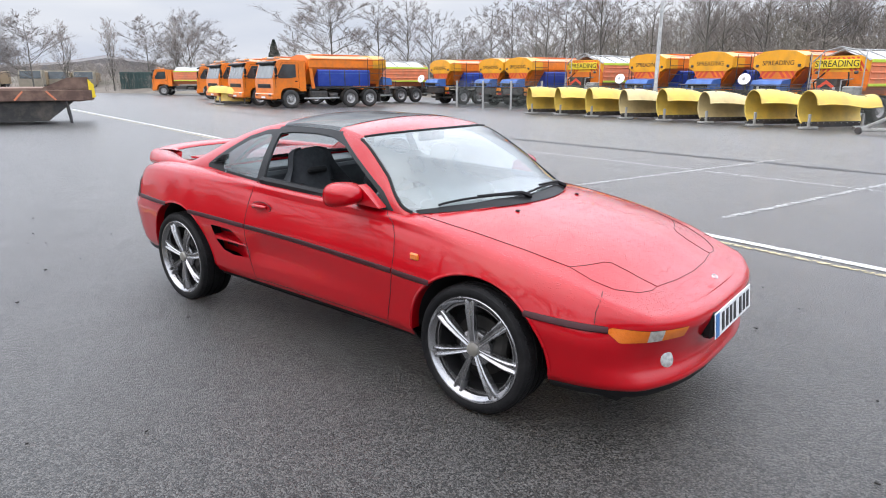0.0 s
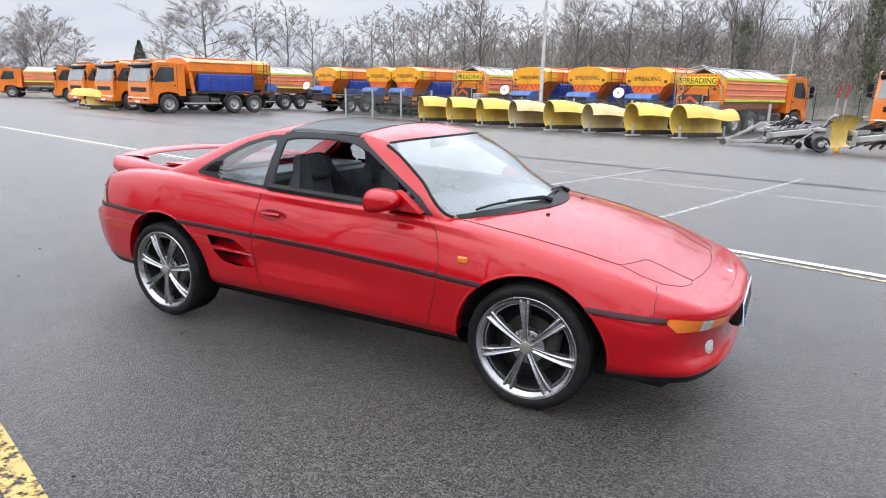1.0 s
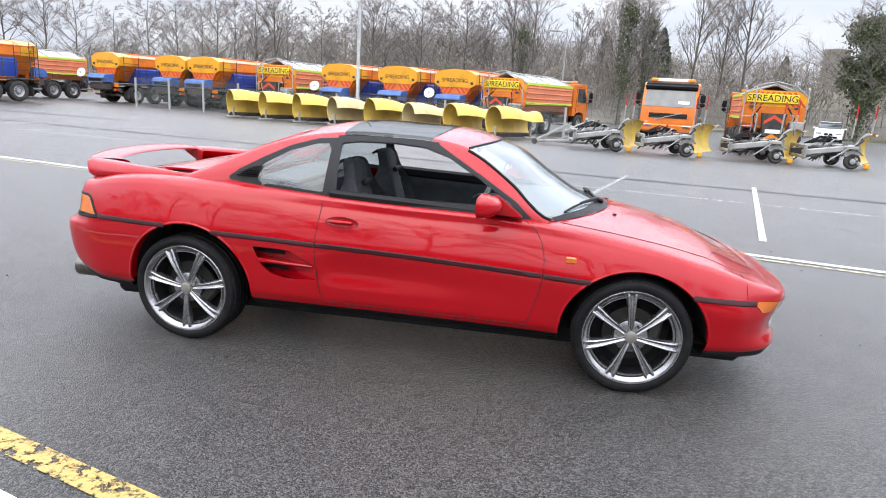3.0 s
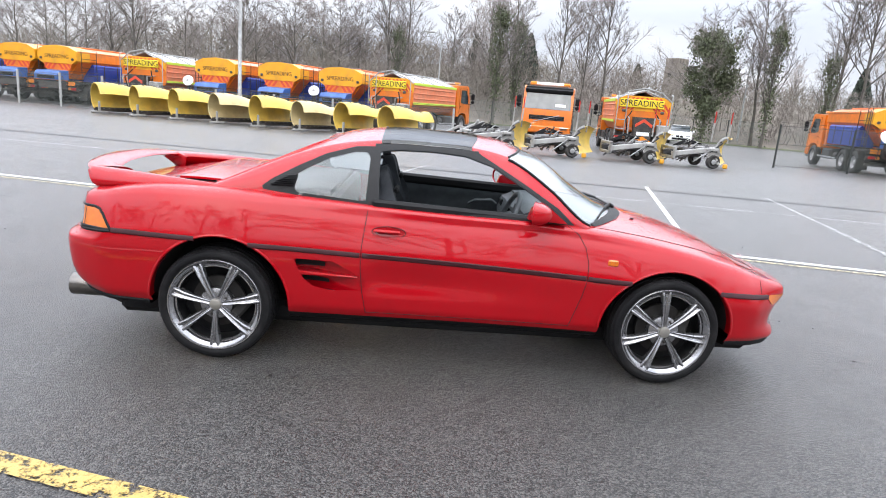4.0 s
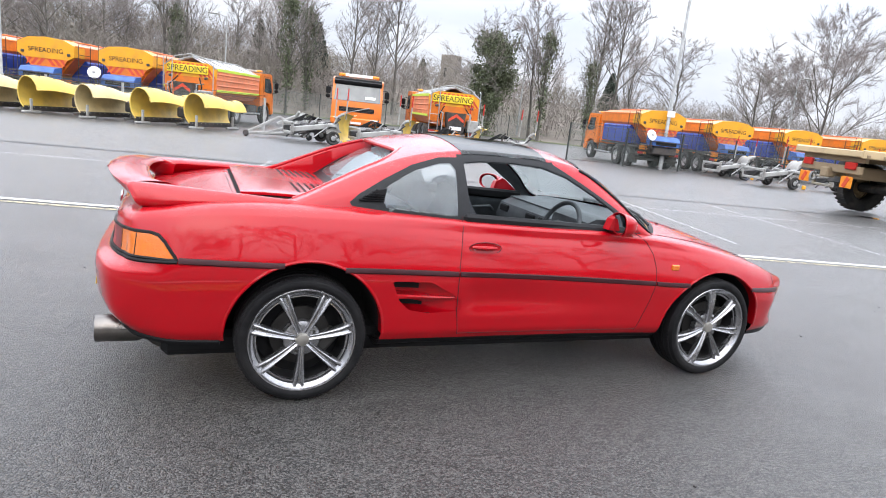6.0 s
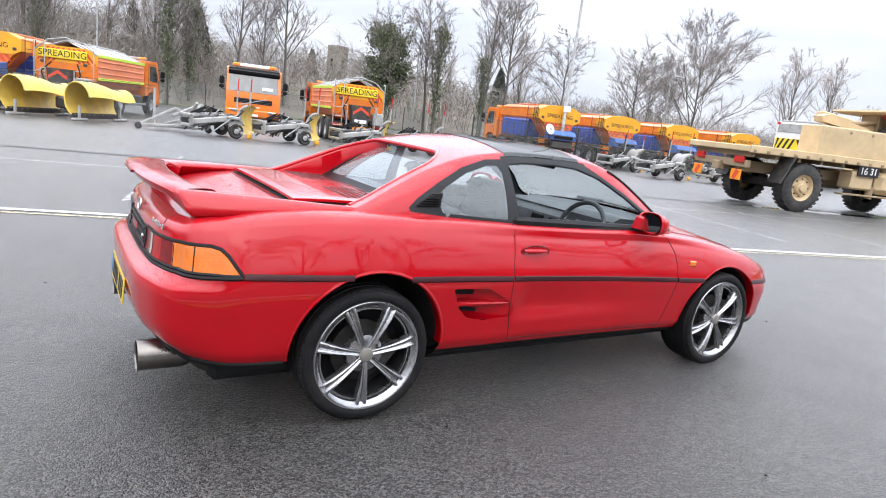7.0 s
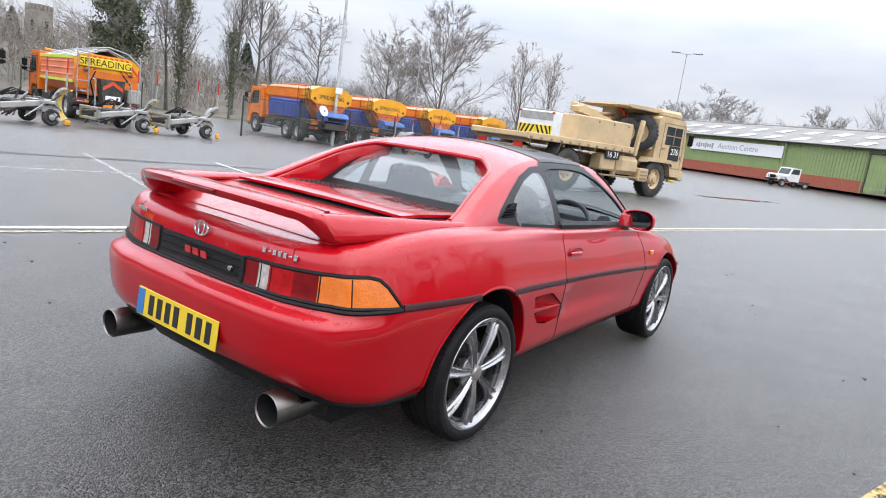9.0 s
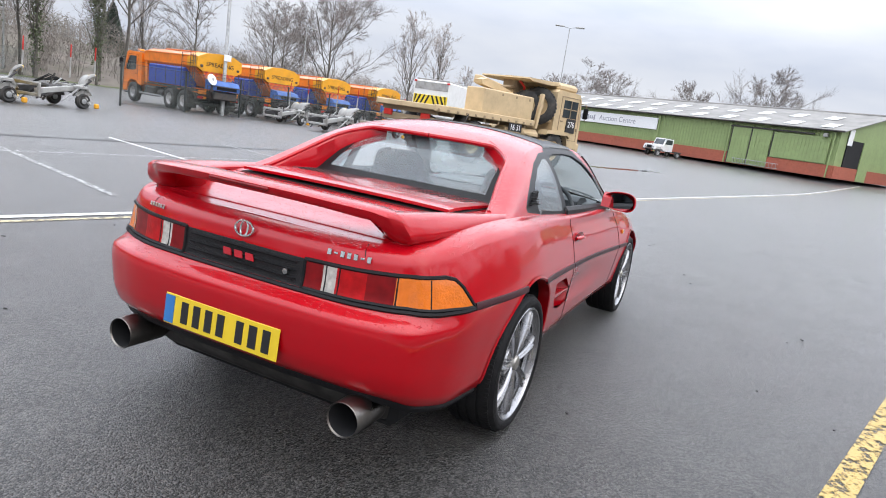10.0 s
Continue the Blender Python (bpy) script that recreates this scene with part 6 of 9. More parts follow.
def lorry_cab(t, colour=ORANGE, roof=2.62):
    x0, x1 = 1.35, 3.35
    prof = [(x0, 0.95), (x0, roof), (x1 - 0.55, roof + 0.06), (x1 - 0.32, roof - 0.02), (x1 - 0.04, 1.72), (x1, 1.55), (x1, 0.62), (x1 - 0.3, 0.55), (2.95, 0.55), (2.9, 0.9), (2.75, 1.1), (2.3, 1.17), (1.85, 1.1), (1.7, 0.95)]
    cab = part("cab", Shape().prism(prof, -1.22, 1.22, "y"), colour, t, "orange lorry cab")
    scr = [(x1 - 0.285, roof - 0.12), (x1 - 0.005, 1.66)]
    part("windscreen", Shape().sheet([[(scr[0][0] + 0.012, y * 0.95, scr[0][1]), (scr[1][0] + 0.012, y, scr[1][1])] for y in np.linspace(-1.12, 1.12, 5)]), SCREEN_GREY, cab, "wide lorry windscreen")
    part("sun_visor", Shape().prism([(x1 - 0.30, roof - 0.02), (x1 - 0.08, roof - 0.10), (x1 - 0.10, roof - 0.20), (x1 - 0.30, roof - 0.14)], -1.15, 1.15, "y"), BLACK_TRIM, cab)
    part("grille", Shape().box(x1 + 0.005, 0, 1.25, 0.03, 1.7, 0.22, 0.01), BLACK_TRIM, cab)
    for k in range(3):
        part("grille_bar", Shape().box(x1 + 0.02, 0, 1.18 + k * 0.07, 0.02, 1.6, 0.02, 0.005), DARK_STEEL, cab)
    part("bumper", Shape().box(x1 - 0.05, 0, 0.68, 0.28, 2.46, 0.36, 0.06), colour, cab)
    part("number_plate", Shape().box(x1 + 0.095, 0, 0.62, 0.01, 0.5, 0.11, 0), PLATE_WHITE, cab)
    for sd in (-1, 1):
        part("headlamp", Shape().box(x1 + 0.06, sd * 0.88, 0.75, 0.06, 0.42, 0.17, 0.03), CHROME_LAMP, cab)
        part("side_window", Shape().prism([(1.95, 1.72), (1.95, 2.42), (2.72, 2.42), (3.08, 1.80), (3.0, 1.66), (2.45, 1.66)], sd * 1.222, sd * 1.232, "y"), CAB_GLASS, cab)
        part("door_gap", Shape().tube([(1.78, sd * 1.222, 1.12), (1.78, sd * 1.222, 2.5), (2.78, sd * 1.222, 2.5), (3.2, sd * 1.222, 1.75), (3.2, sd * 1.222, 1.1)], 0.010, 5), GAP, cab)
        part("door_handle", Shape().box(1.95, sd * 1.235, 1.5, 0.16, 0.02, 0.05, 0.005), BLACK_TRIM, cab)
        mb = part("mirror_arm", Shape().tube([(3.1, sd * 1.2, 2.3), (3.25, sd * 1.42, 2.28), (3.25, sd * 1.42, 1.7), (3.12, sd * 1.2, 1.65)], 0.02, 6), BLACK_TRIM, cab)
        part("mirror_head", Shape().box(3.24, sd * 1.42, 2.08, 0.10, 0.22, 0.34, 0.04), BLACK_TRIM, mb)
        part("mirror_head", Shape().box(3.24, sd * 1.42, 1.80, 0.10, 0.22, 0.16, 0.04), BLACK_TRIM, mb)
        part("step", Shape().box(2.95, sd * 1.15, 0.45, 0.4, 0.2, 0.06, 0.01), BLACK_TRIM, cab)
    bar = part("beacon_bar", Shape().box(2.75, 0, roof + 0.14, 0.26, 1.5, 0.12, 0.03), PALE_GREY, cab, "roof light bar")
    for y in (-0.6, 0.6):
        part("beacon", Shape().box(2.75, y, roof + 0.15, 0.28, 0.3, 0.13, 0.04), LAMP_AMBER, bar)
    for y in (-0.85, 0, 0.85):
        part("wiper", Shape().tube([(3.33, y, 1.66), (3.25, y + 0.45, 1.85)], 0.012, 5), BLACK_TRIM, cab)


def chevrons(t, x, y0, y1, z0, z1, n, name="chevron"):
    """Slanting red bars on a rear board, falling away from the middle."""
    w = (y1 - y0) / n
    for k in range(n):
        a = y0 + k * w
        for sd in (-1, 1):
            h = (z1 - z0)
            pts = [(sd * a, z1), (sd * (a + w * 0.56), z1), (sd * min(y1, a + w * 0.56 + h * 0.8), z0), (sd * min(y1, a + h * 0.8), z0)]
            if pts[2][0] != pts[3][0]:
                part(name, Shape().prism(pts, x - 0.006, x + 0.002, "x"), CHEVRON_RED, t)


def rear_frame(t, back):
    part("rear_crossmember", Shape().box(back, 0, 0.78, 0.12, 2.4, 0.16, 0.02), CHASSIS, t)
    for sd in (-1, 1):
        lb = part("lamp_board", Shape().box(back - 0.07, sd * 0.9, 0.82, 0.05, 0.55, 0.2, 0.01), DARK_STEEL, t)
        part("tail_lamp", Shape().box(back - 0.105, sd * 0.98, 0.82, 0.03, 0.28, 0.12, 0.01), LAMP_RED, lb)
        part("indicator", Shape().box(back - 0.105, sd * 0.73, 0.82, 0.03, 0.16, 0.12, 0.01), LAMP_AMBER, lb)
    part("underrun_bar", Shape().box(back, 0, 0.5, 0.1, 2.35, 0.12, 0.02), CHASSIS, t)


def blue_gritter(disc=False):
    t = thing("gritter_lorry", "orange gritting lorry, blue brine tanks, yellow hopper end" + (" and spinner disc" if disc else ""), "lorry", group="parked gritting lorries")
    lorry_chassis(t)
    lorry_cab(t)
    f, b = 1.15, -4.15
    sec = [(-1.2, 2.72), (-1.2, 2.28), (-0.42, 1.32), (0.42, 1.32), (1.2, 2.28), (1.2, 2.72), (0.75, 2.92), (0, 2.99), (-0.75, 2.92)]
    hop = part("hopper", Shape().prism(sec, b + 0.25, f, "x"), ORANGE, t, "tapered orange salt hopper")
    part("end_plate", Shape().prism([(-1.22, 2.74), (-1.22, 2.26), (-0.95, 2.1), (0.95, 2.1), (1.22, 2.26), (1.22, 2.74), (0.76, 2.95), (0, 3.02), (-0.76, 2.95)], b, b + 0.95, "x"), AMBER_YELLOW, hop, "yellow hopper end plate")
    part("chute", Shape().prism([(-0.93, 2.1), (0.93, 2.1), (0.42, 1.35), (0.36, 0.95), (-0.36, 0.95), (-0.42, 1.35)], b + 0.03, b + 0.22, "x"), ORANGE, hop, "orange chute")
    part("top_rail", Shape().box((f + b) / 2, -1.2, 2.74, f - b - 0.3, 0.06, 0.07, 0.01).box((f + b) / 2, 1.2, 2.74, f - b - 0.3, 0.06, 0.07, 0.01), ORANGE, hop)
    letters("SPREADING", 0.29, BLACK_INK, hop, pose(b - 0.003, 0, 2.44, 90, 0, -90))
    for sd in (-1, 1):
        tk = part("brine_tank", Shape().prism([(sd * 0.52, 1.22), (sd * 1.2, 1.22), (sd * 1.22, 1.3), (sd * 1.22, 2.08), (sd * 1.15, 2.16), (sd * 1.0, 2.16), (sd * 0.5, 1.5)], -2.95, 0.55, "x"), TANK_BLUE, t, "long blue plastic brine tank")
        for x in (-2.2, -1.2, -0.2):
            part("tank_strap", Shape().box(x, sd * 1.228, 1.69, 0.06, 0.012, 0.86, 0), DARK_STEEL, tk)
        part("strut", Shape().prism([(0.75, 1.1), (0.95, 1.1), (1.1, 2.2), (0.9, 2.2)], sd * 1.1, sd * 1.18, "y"), ORANGE, hop)
        part("camera_lamp", Shape().box(b - 0.02, sd * 1.0, 2.33, 0.06, 0.14, 0.12, 0.02), DARK_STEEL, hop)
    part("platform", Shape().box(-1.5, 0, 1.12, 5.2, 2.35, 0.07, 0.01), CHASSIS, t)
    lad = part("ladder", Shape().tube([(b + 0.1, 1.28, 1.0), (b + 0.1, 1.28, 2.95)], 0.018, 6).tube([(b + 0.55, 1.28, 1.0), (b + 0.55, 1.28, 2.95)], 0.018, 6), DARK_STEEL, t, "steel access ladder")
    for k in range(7):
        part("rung", Shape().tube([(b + 0.1, 1.28, 1.1 + k * 0.28), (b + 0.55, 1.28, 1.1 + k * 0.28)], 0.014, 5), DARK_STEEL, lad)
    cover = part("spreader_cover", Shape().prism([(b - 0.75, 1.25), (b - 0.75, 1.5), (b - 0.6, 1.68), (b, 1.75), (b, 1.25)], -0.7, 0.75, "y"), SHEET_BLUE, t, "faded blue cover over the spreader drive")
    part("spreader_frame", Shape().box(b - 0.35, 0, 1.0, 0.6, 1.3, 0.4, 0.05), DARK_STEEL, t)
    part("hand_rail", Shape().tube([(b - 0.8, -1.1, 0.8), (b - 0.8, -1.1, 1.45), (b - 0.8, 1.1, 1.45), (b - 0.8, 1.1, 0.8)], 0.02, 6), DARK_STEEL, t)
    if disc:
        dish = part("spinner_disc", Shape().lathe([(0, -0.03), (0.08, -0.05), (0.10, -0.03), (0.27, 0.0), (0.275, 0.03), (0, 0.03)], 28, pose(b - 0.95, 0.95, 1.75, -22, 0, -75)), DISH_WHITE, t, "white spinner disc tipped up")
        part("disc_hub", Shape().lathe([(0, -0.075), (0.06, -0.07), (0.075, -0.04)], 16, pose(b - 0.95, 0.95, 1.75, -22, 0, -75)), PALE_GREY, dish)
        part("disc_arm", Shape().tube([(b - 0.4, 0.6, 0.9), (b - 0.85, 0.9, 1.2), (b - 0.93, 0.95, 1.72)], 0.06, 8), DARK_STEEL, dish)
    # red stripes on the chute below the lettering
    chevrons(hop, b + 0.024, 0.04, 0.86, 1.8, 2.08, 3)
    # flat near-black box gives the opening its shade
    part("cover_opening", Shape().box(b - 0.753, 0.02, 1.38, 0.012, 1.1, 0.2, 0.004), DARK, cover, "dark opening in the cover")
    for sd in (-1, 1):
        rail = part("side_rail", Shape().tube([(b + 0.3, sd * 1.27, 1.15), (b + 0.3, sd * 1.27, 2.85), (b + 1.35, sd * 1.27, 2.85), (b + 1.35, sd * 1.27, 1.15)], 0.018, 6), CHASSIS, t, "dark guard rail beside the hopper")
        for z in (1.55, 1.95, 2.4):
            part("rail_bar", Shape().tube([(b + 0.3, sd * 1.27, z), (b + 1.35, sd * 1.27, z)], 0.014, 5), CHASSIS, rail)
        part("marker_board", Shape().box(b - 0.02, sd * 0.88, 1.08, 0.03, 0.42, 0.2, 0.01), LAMP_AMBER, t, "orange reflective marker board")
        part("mud_flap", Shape().box(-3.62, sd * 1.08, 0.5, 0.03, 0.5, 0.5, 0.01), CHASSIS, t)
        part("tank_seam", Shape().box(-1.2, sd * 1.226, 1.95, 3.4, 0.014, 0.03, 0.004), SHEET_BLUE, t)
    part("hopper_lid", Shape().box((f + b) / 2 + 0.3, 0, 3.0, 3.2, 0.9, 0.05, 0.015), ORANGE, hop)
    rear_frame(t, b + 0.1)
    return t


def net_gritter():
    t = thing("gritter_lorry", "orange gritting lorry with a net-covered hopper and chevron board", "lorry", group="parked gritting lorries")
    lorry_chassis(t)
    lorry_cab(t)
    f, b = 1.15, -4.0
    sec = [(-1.22, 2.42), (-1.22, 1.55), (-0.9, 1.15), (0.9, 1.15), (1.22, 1.55), (1.22, 2.42)]
    hop = part("hopper", Shape().prism(sec, b, f, "x"), PALE_ORANGE, t, "ribbed pale orange hopper")
    for sd in (-1, 1):
        for z in (1.75, 2.0, 2.25):
            part("rib", Shape().box((f + b) / 2, sd * 1.23, z, f - b - 0.1, 0.05, 0.06, 0.015), PALE_ORANGE, hop)
        part("lime_band", Shape().box((f + b) / 2, sd * 1.232, 1.52, f - b, 0.03, 0.10, 0), LIME, hop)
        part("lime_band", Shape().box((f + b) / 2, sd * 1.232, 2.44, f - b, 0.03, 0.12, 0), LIME, hop)
    rows = []
    for x in np.linspace(b + 0.1, f - 0.05, 14):
        rows.append([(x, y, 2.45 + 0.42 * (1 - abs(y) / 1.2) + 0.025 * math.sin(x * 3.1 + y * 4)) for y in np.linspace(-1.2, 1.2, 9)])
    part("net_cover", Shape().sheet(rows, 0.02), NET, hop, "pale net tarpaulin over the hopper")
    for x in np.linspace(b + 0.1, f - 0.1, 5):
        part("hoop", Shape().tube([(x, -1.2, 2.46), (x, -0.6, 2.71), (x, 0, 2.92), (x, 0.6, 2.71), (x, 1.2, 2.46)], 0.03, 6), GALV, hop)
    part("ridge_pole", Shape().tube([(b, 0, 2.92), (f, 0, 2.92)], 0.03, 6), GALV, hop)
    brd = part("rear_board", Shape().prism([(-1.2, 2.02), (1.2, 2.02), (1.24, 2.45), (0.8, 2.66), (-0.8, 2.66), (-1.24, 2.45)], b - 0.05, b, "x"), AMBER_YELLOW, t, "yellow board with red chevrons")
    chevrons(brd, b - 0.055, 0.03, 1.2, 2.04, 2.6, 6)
    part("tailgate", Shape().prism([(-1.18, 1.3), (1.18, 1.3), (1.2, 2.02), (-1.2, 2.02)], b - 0.04, b, "x"), ORANGE, t, "orange lower tailgate")
    sg = part("sign", Shape().box(b - 0.12, 0.1, 2.34, 0.04, 1.9, 0.36, 0.02), SIGN_YELLOW, t, "yellow warning sign")
    letters("SPREADING", 0.36, BLACK_INK, sg, pose(b - 0.145, 0.1, 2.34, 90, 0, -90))
    un = part("spreader_unit", Shape().prism([(-0.45, 1.75), (0.45, 1.75), (0.3, 0.6), (-0.3, 0.6)], b - 0.75, b - 0.15, "x"), CHASSIS, t, "grimy dark spreader chute")
    part("chute_board", Shape().prism([(-0.36, 1.32), (0, 1.56), (0.36, 1.32), (0.36, 1.46), (0, 1.7), (-0.36, 1.46)], b - 0.77, b - 0.755, "x"), CHEVRON_RED, un)
    part("number_plate", Shape().box(b - 0.77, 0, 1.05, 0.02, 0.55, 0.16, 0), PLATE_WHITE, un)
    part("chute_board", Shape().prism([(-0.35, 0.75), (0, 0.95), (0.35, 0.75), (0.35, 0.62), (-0.35, 0.62)], b - 0.77, b - 0.755, "x"), LAMP_AMBER, un)
    part("control_box", Shape().box(b - 0.4, -0.85, 1.2, 0.5, 0.5, 0.55, 0.04), PALE_GREY, t)
    for y in (-1.15, 0.75, 1.15):
        part("grab_rail", Shape().tube([(b - 0.25, y, 0.9), (b - 0.25, y, 2.75), (b - 0.05, y, 2.8)], 0.025, 6), GALV, t)
    part("ladder_rail", Shape().tube([(b - 0.3, 0.75, 0.8), (b - 0.3, 1.15, 0.8)], 0.02, 6).tube([(b - 0.27, 0.75, 1.2), (b - 0.27, 1.15, 1.2)], 0.02, 6).tube([(b - 0.25, 0.75, 1.6), (b - 0.25, 1.15, 1.6)], 0.02, 6), GALV, t)
    for sd in (-1, 1):
        part("hydraulic_hose", Shape().tube([(b - 0.2, sd * 0.5, 2.0), (b - 0.5, sd * 0.75, 1.6), (b - 0.45, sd * 0.6, 1.0), (b - 0.2, sd * 0.7, 0.7)], 0.03, 6), BLACK_TRIM, t)
        part("step_frame", Shape().tube([(b - 0.1, sd * 0.65, 1.75), (b - 0.8, sd * 0.65, 1.7), (b - 0.8, sd * 0.65, 0.55), (b - 0.1, sd * 0.65, 0.6)], 0.03, 6), GALV, t)
        part("net_stay", Shape().tube([(b - 0.05, sd * 1.2, 2.45), (b - 0.12, sd * 0.7, 2.85), (b - 0.1, 0, 3.0)], 0.03, 6), GALV, hop)
    part("step_plate", Shape().box(b - 0.55, 0, 0.62, 0.5, 1.5, 0.05, 0.01), GALV, t, "steel step plate")
    for y in (-0.8, 0.85):
        part("work_lamp", Shape().box(b - 0.2, y, 2.0, 0.1, 0.16, 0.12, 0.03), DARK_STEEL, t)
    rear_frame(t, b + 0.05)
    return t


blue = blue_gritter()
blue_disc = blue_gritter(True)
net = net_gritter()
# rear end of the hopper stands 4.15 behind the origin
def rear_at(x, y, rz, s=1.0, off=4.15):
    c, n = math.cos(radians(rz)), math.sin(radians(rz))
    return at(x + c * off * s, y + n * off * s, rz, 0, s)


blue.matrix_basis = at(-27.5, 22.4, 258, 0, 0.98)
copies(blue, [rear_at(-22.0, 32.2, 74, 1.0), rear_at(-19.55, 31.6, 74, 1.0), rear_at(-7.7, 30.4, 71, 1.0),
              rear_at(23.45, 21.4, 77, 0.9), rear_at(28.55, 21.6, 77, 0.9), rear_at(33.95, 21.2, 77, 0.9),
              at(-32.1, 23.6, 258, 0, 0.98), at(-36.6, 24.8, 258, 0, 0.98)])
blue_disc.matrix_basis = rear_at(18.9, 21.2, 77, 0.92)
copies(blue_disc, [rear_at(-26.5, 32.5, 74, 1.0), rear_at(-11.2, 31.2, 71, 1.0), rear_at(-4.4, 29.2, 70, 0.98)])
net.matrix_basis = rear_at(-1.7, 27.3, 64, 0.97, 4.0)
copies(net, [rear_at(8.9, 22.7, 80, 0.93, 4.0), rear_at(-15.2, 32.0, 80, 1.05, 4.0), at(-31.5, 31.0, 258, 0, 1.0), at(-63.0, 34.5, 225, 0, 1.0), at(-47, 30, 240, 0, 1.0)])


def cab_lorry():
    """A gritter seen head on: the cab and a flat load bed."""
    t = thing("tipper_lorry", "orange lorry facing out with a roof light bar", "lorry", group="parked gritting lorries")
    lorry_chassis(t)
    lorry_cab(t, roof=2.68)
    part("body", Shape().box(-1.4, 0, 1.75, 4.8, 2.3, 1.1, 0.05), CHASSIS, t, "dark load body")
    part("header_band", Shape().box(3.06, 0, 2.56, 0.14, 2.3, 0.34, 0.04, Matrix.Rotation(radians(-18), 3, "Y")), BLACK_TRIM, t, "black band over the windscreen")
    part("permit", Shape().box(3.318, 0.62, 1.86, 0.01, 0.5, 0.14, 0, Matrix.Rotation(radians(-20), 3, "Y")), DISH_WHITE, t)
    part("light_bar", Shape().box(2.75, 0, 2.86, 0.3, 1.9, 0.16, 0.04), DISH_WHITE, t, "white roof light bar")
    for y in (-0.8, 0.8):
        part("beacon", Shape().box(2.75, y, 2.865, 0.32, 0.36, 0.17, 0.05), LAMP_AMBER, t)
    part("diagonal_bar", Shape().box(3.385, 0, 1.22, 0.02, 1.3, 0.04, 0.008, Matrix.Rotation(radians(16), 3, "X")), GALV, t)
    return t


man = cab_lorry()
man.matrix_basis = at(6.9, 32.0, 256, 0, 1.03)


# ---- snow plough blades ----
def blade_shape(length, h_left, h_right, dip, curl=232):
    hh = spl([(0, h_left * 0.97), (0.16, h_left), (0.45, h_left * dip), (0.8, h_right * 0.95), (1, h_right)])
    rows = []
    for u in np.linspace(0, 1, 22):
        h = float(hh(u))
        row = []
        for a in np.linspace(0, 1, 15):
            ang = radians(-64 + curl * a)
            r = h * 0.50
            row.append((length * u + 0.10 * a * (u - 0.5), r * (0.75 + 0.2 * min(1.0, max(0.0, (ang - 1.1) / 0.9))) * math.cos(ang) - r * 0.32, r + r * math.sin(ang) * 1.0))
        rows.append(row)
    z0 = min(p[2] for row in rows for p in row)
    return [[(p[0], p[1], p[2] - z0 + 0.16) for p in row] for row in rows]


def plough(label, material, length=2.15, hl=1.04, hr=0.90, dip=0.95):
    t = thing("snow_plough", label, "snow plough", group="row of snow ploughs")
    rows = blade_shape(length, hl, hr, dip)
    back = [[(x, y + 0.035, z) for x, y, z in row] for row in rows]
    bl = Shape().sheet(rows)
    bl.sheet(back)
    n, c = len(rows), len(rows[0])
    o = n * c
    for i in range(n - 1):
        for j in (0, c - 1):
            bl.f.append((i * c + j, (i + 1) * c + j, o + (i + 1) * c + j, o + i * c + j))
    for j in range(c - 1):
        for i in (0, n - 1):
            bl.f.append((i * c + j, i * c + j + 1, o + i * c + j + 1, o + i * c + j))
    mb = part("mouldboard", bl, material, t, "curved steel mouldboard", smooth=50)
    part("rolled_edge", Shape().tube([row[-1] for row in rows], 0.022, 6), material, mb)
    part("rolled_edge", Shape().tube(rows[0], 0.02, 6), material, mb)
    part("cutting_edge", Shape().box(length / 2, rows[0][0][1] + 0.02, 0.13, length, 0.04, 0.16, 0.01), DARK_STEEL, t, "worn rubber and steel cutting edge")
    for k in range(10):
        part("edge_bolt", Shape().lathe([(0, -0.012), (0.018, -0.01), (0.02, 0.01)], 6, pose(0.15 + k * (length - 0.3) / 9, rows[0][0][1], 0.17)), GALV, t)
    for k in range(4):
        x = 0.3 + k * (length - 0.6) / 3
        part("rib", Shape().tube([(x, row_y + 0.06, row_z) for _, row_y, row_z in rows[3 + k * 5][2:12]], 0.035, 6), DARK_STEEL, t)
    part("push_frame", Shape().box(length / 2, 0.75, 0.45, 1.1, 0.5, 0.35, 0.05), DARK_STEEL, t)
    part("push_beam", Shape().tube([(0.5, 0.45, 0.4), (length - 0.5, 0.45, 0.4)], 0.06, 8), DARK_STEEL, t)
    for x in (0.10, length - 0.2):
        lg = part("stand_leg", Shape().box(x, -0.18, 0.22, 0.07, 0.07, 0.44, 0.01), PALE_GREY, t, "pale grey parking stand")
        part("stand_foot", Shape().box(x, -0.18, 0.04, 0.62, 0.12, 0.08, 0.02), PALE_GREY, lg)
    return t


p_yellow = plough("yellow curved snow plough blade resting on grey stands", BLADE_YELLOW)
p_cream = plough("faded cream snow plough blade resting on grey stands", BLADE_PALE, hl=1.0, hr=0.85)
spots = [at(-1.7 - 1.76 * k, 21.3 + 0.4 * k, 50, 0, 1.1) for k in range(8)]
p_yellow.matrix_basis = spots[0]
copies(p_yellow, [spots[1], spots[3], spots[5], spots[6], spots[7], at(-34.6, 20.4, 20), at(-36.3, 21.1, 20)])
p_cream.matrix_basis = at(-1.7 - 1.76 * 2, 21.25 + 0.8, 50, 0, 1.06)
copies(p_cream, [spots[4]])


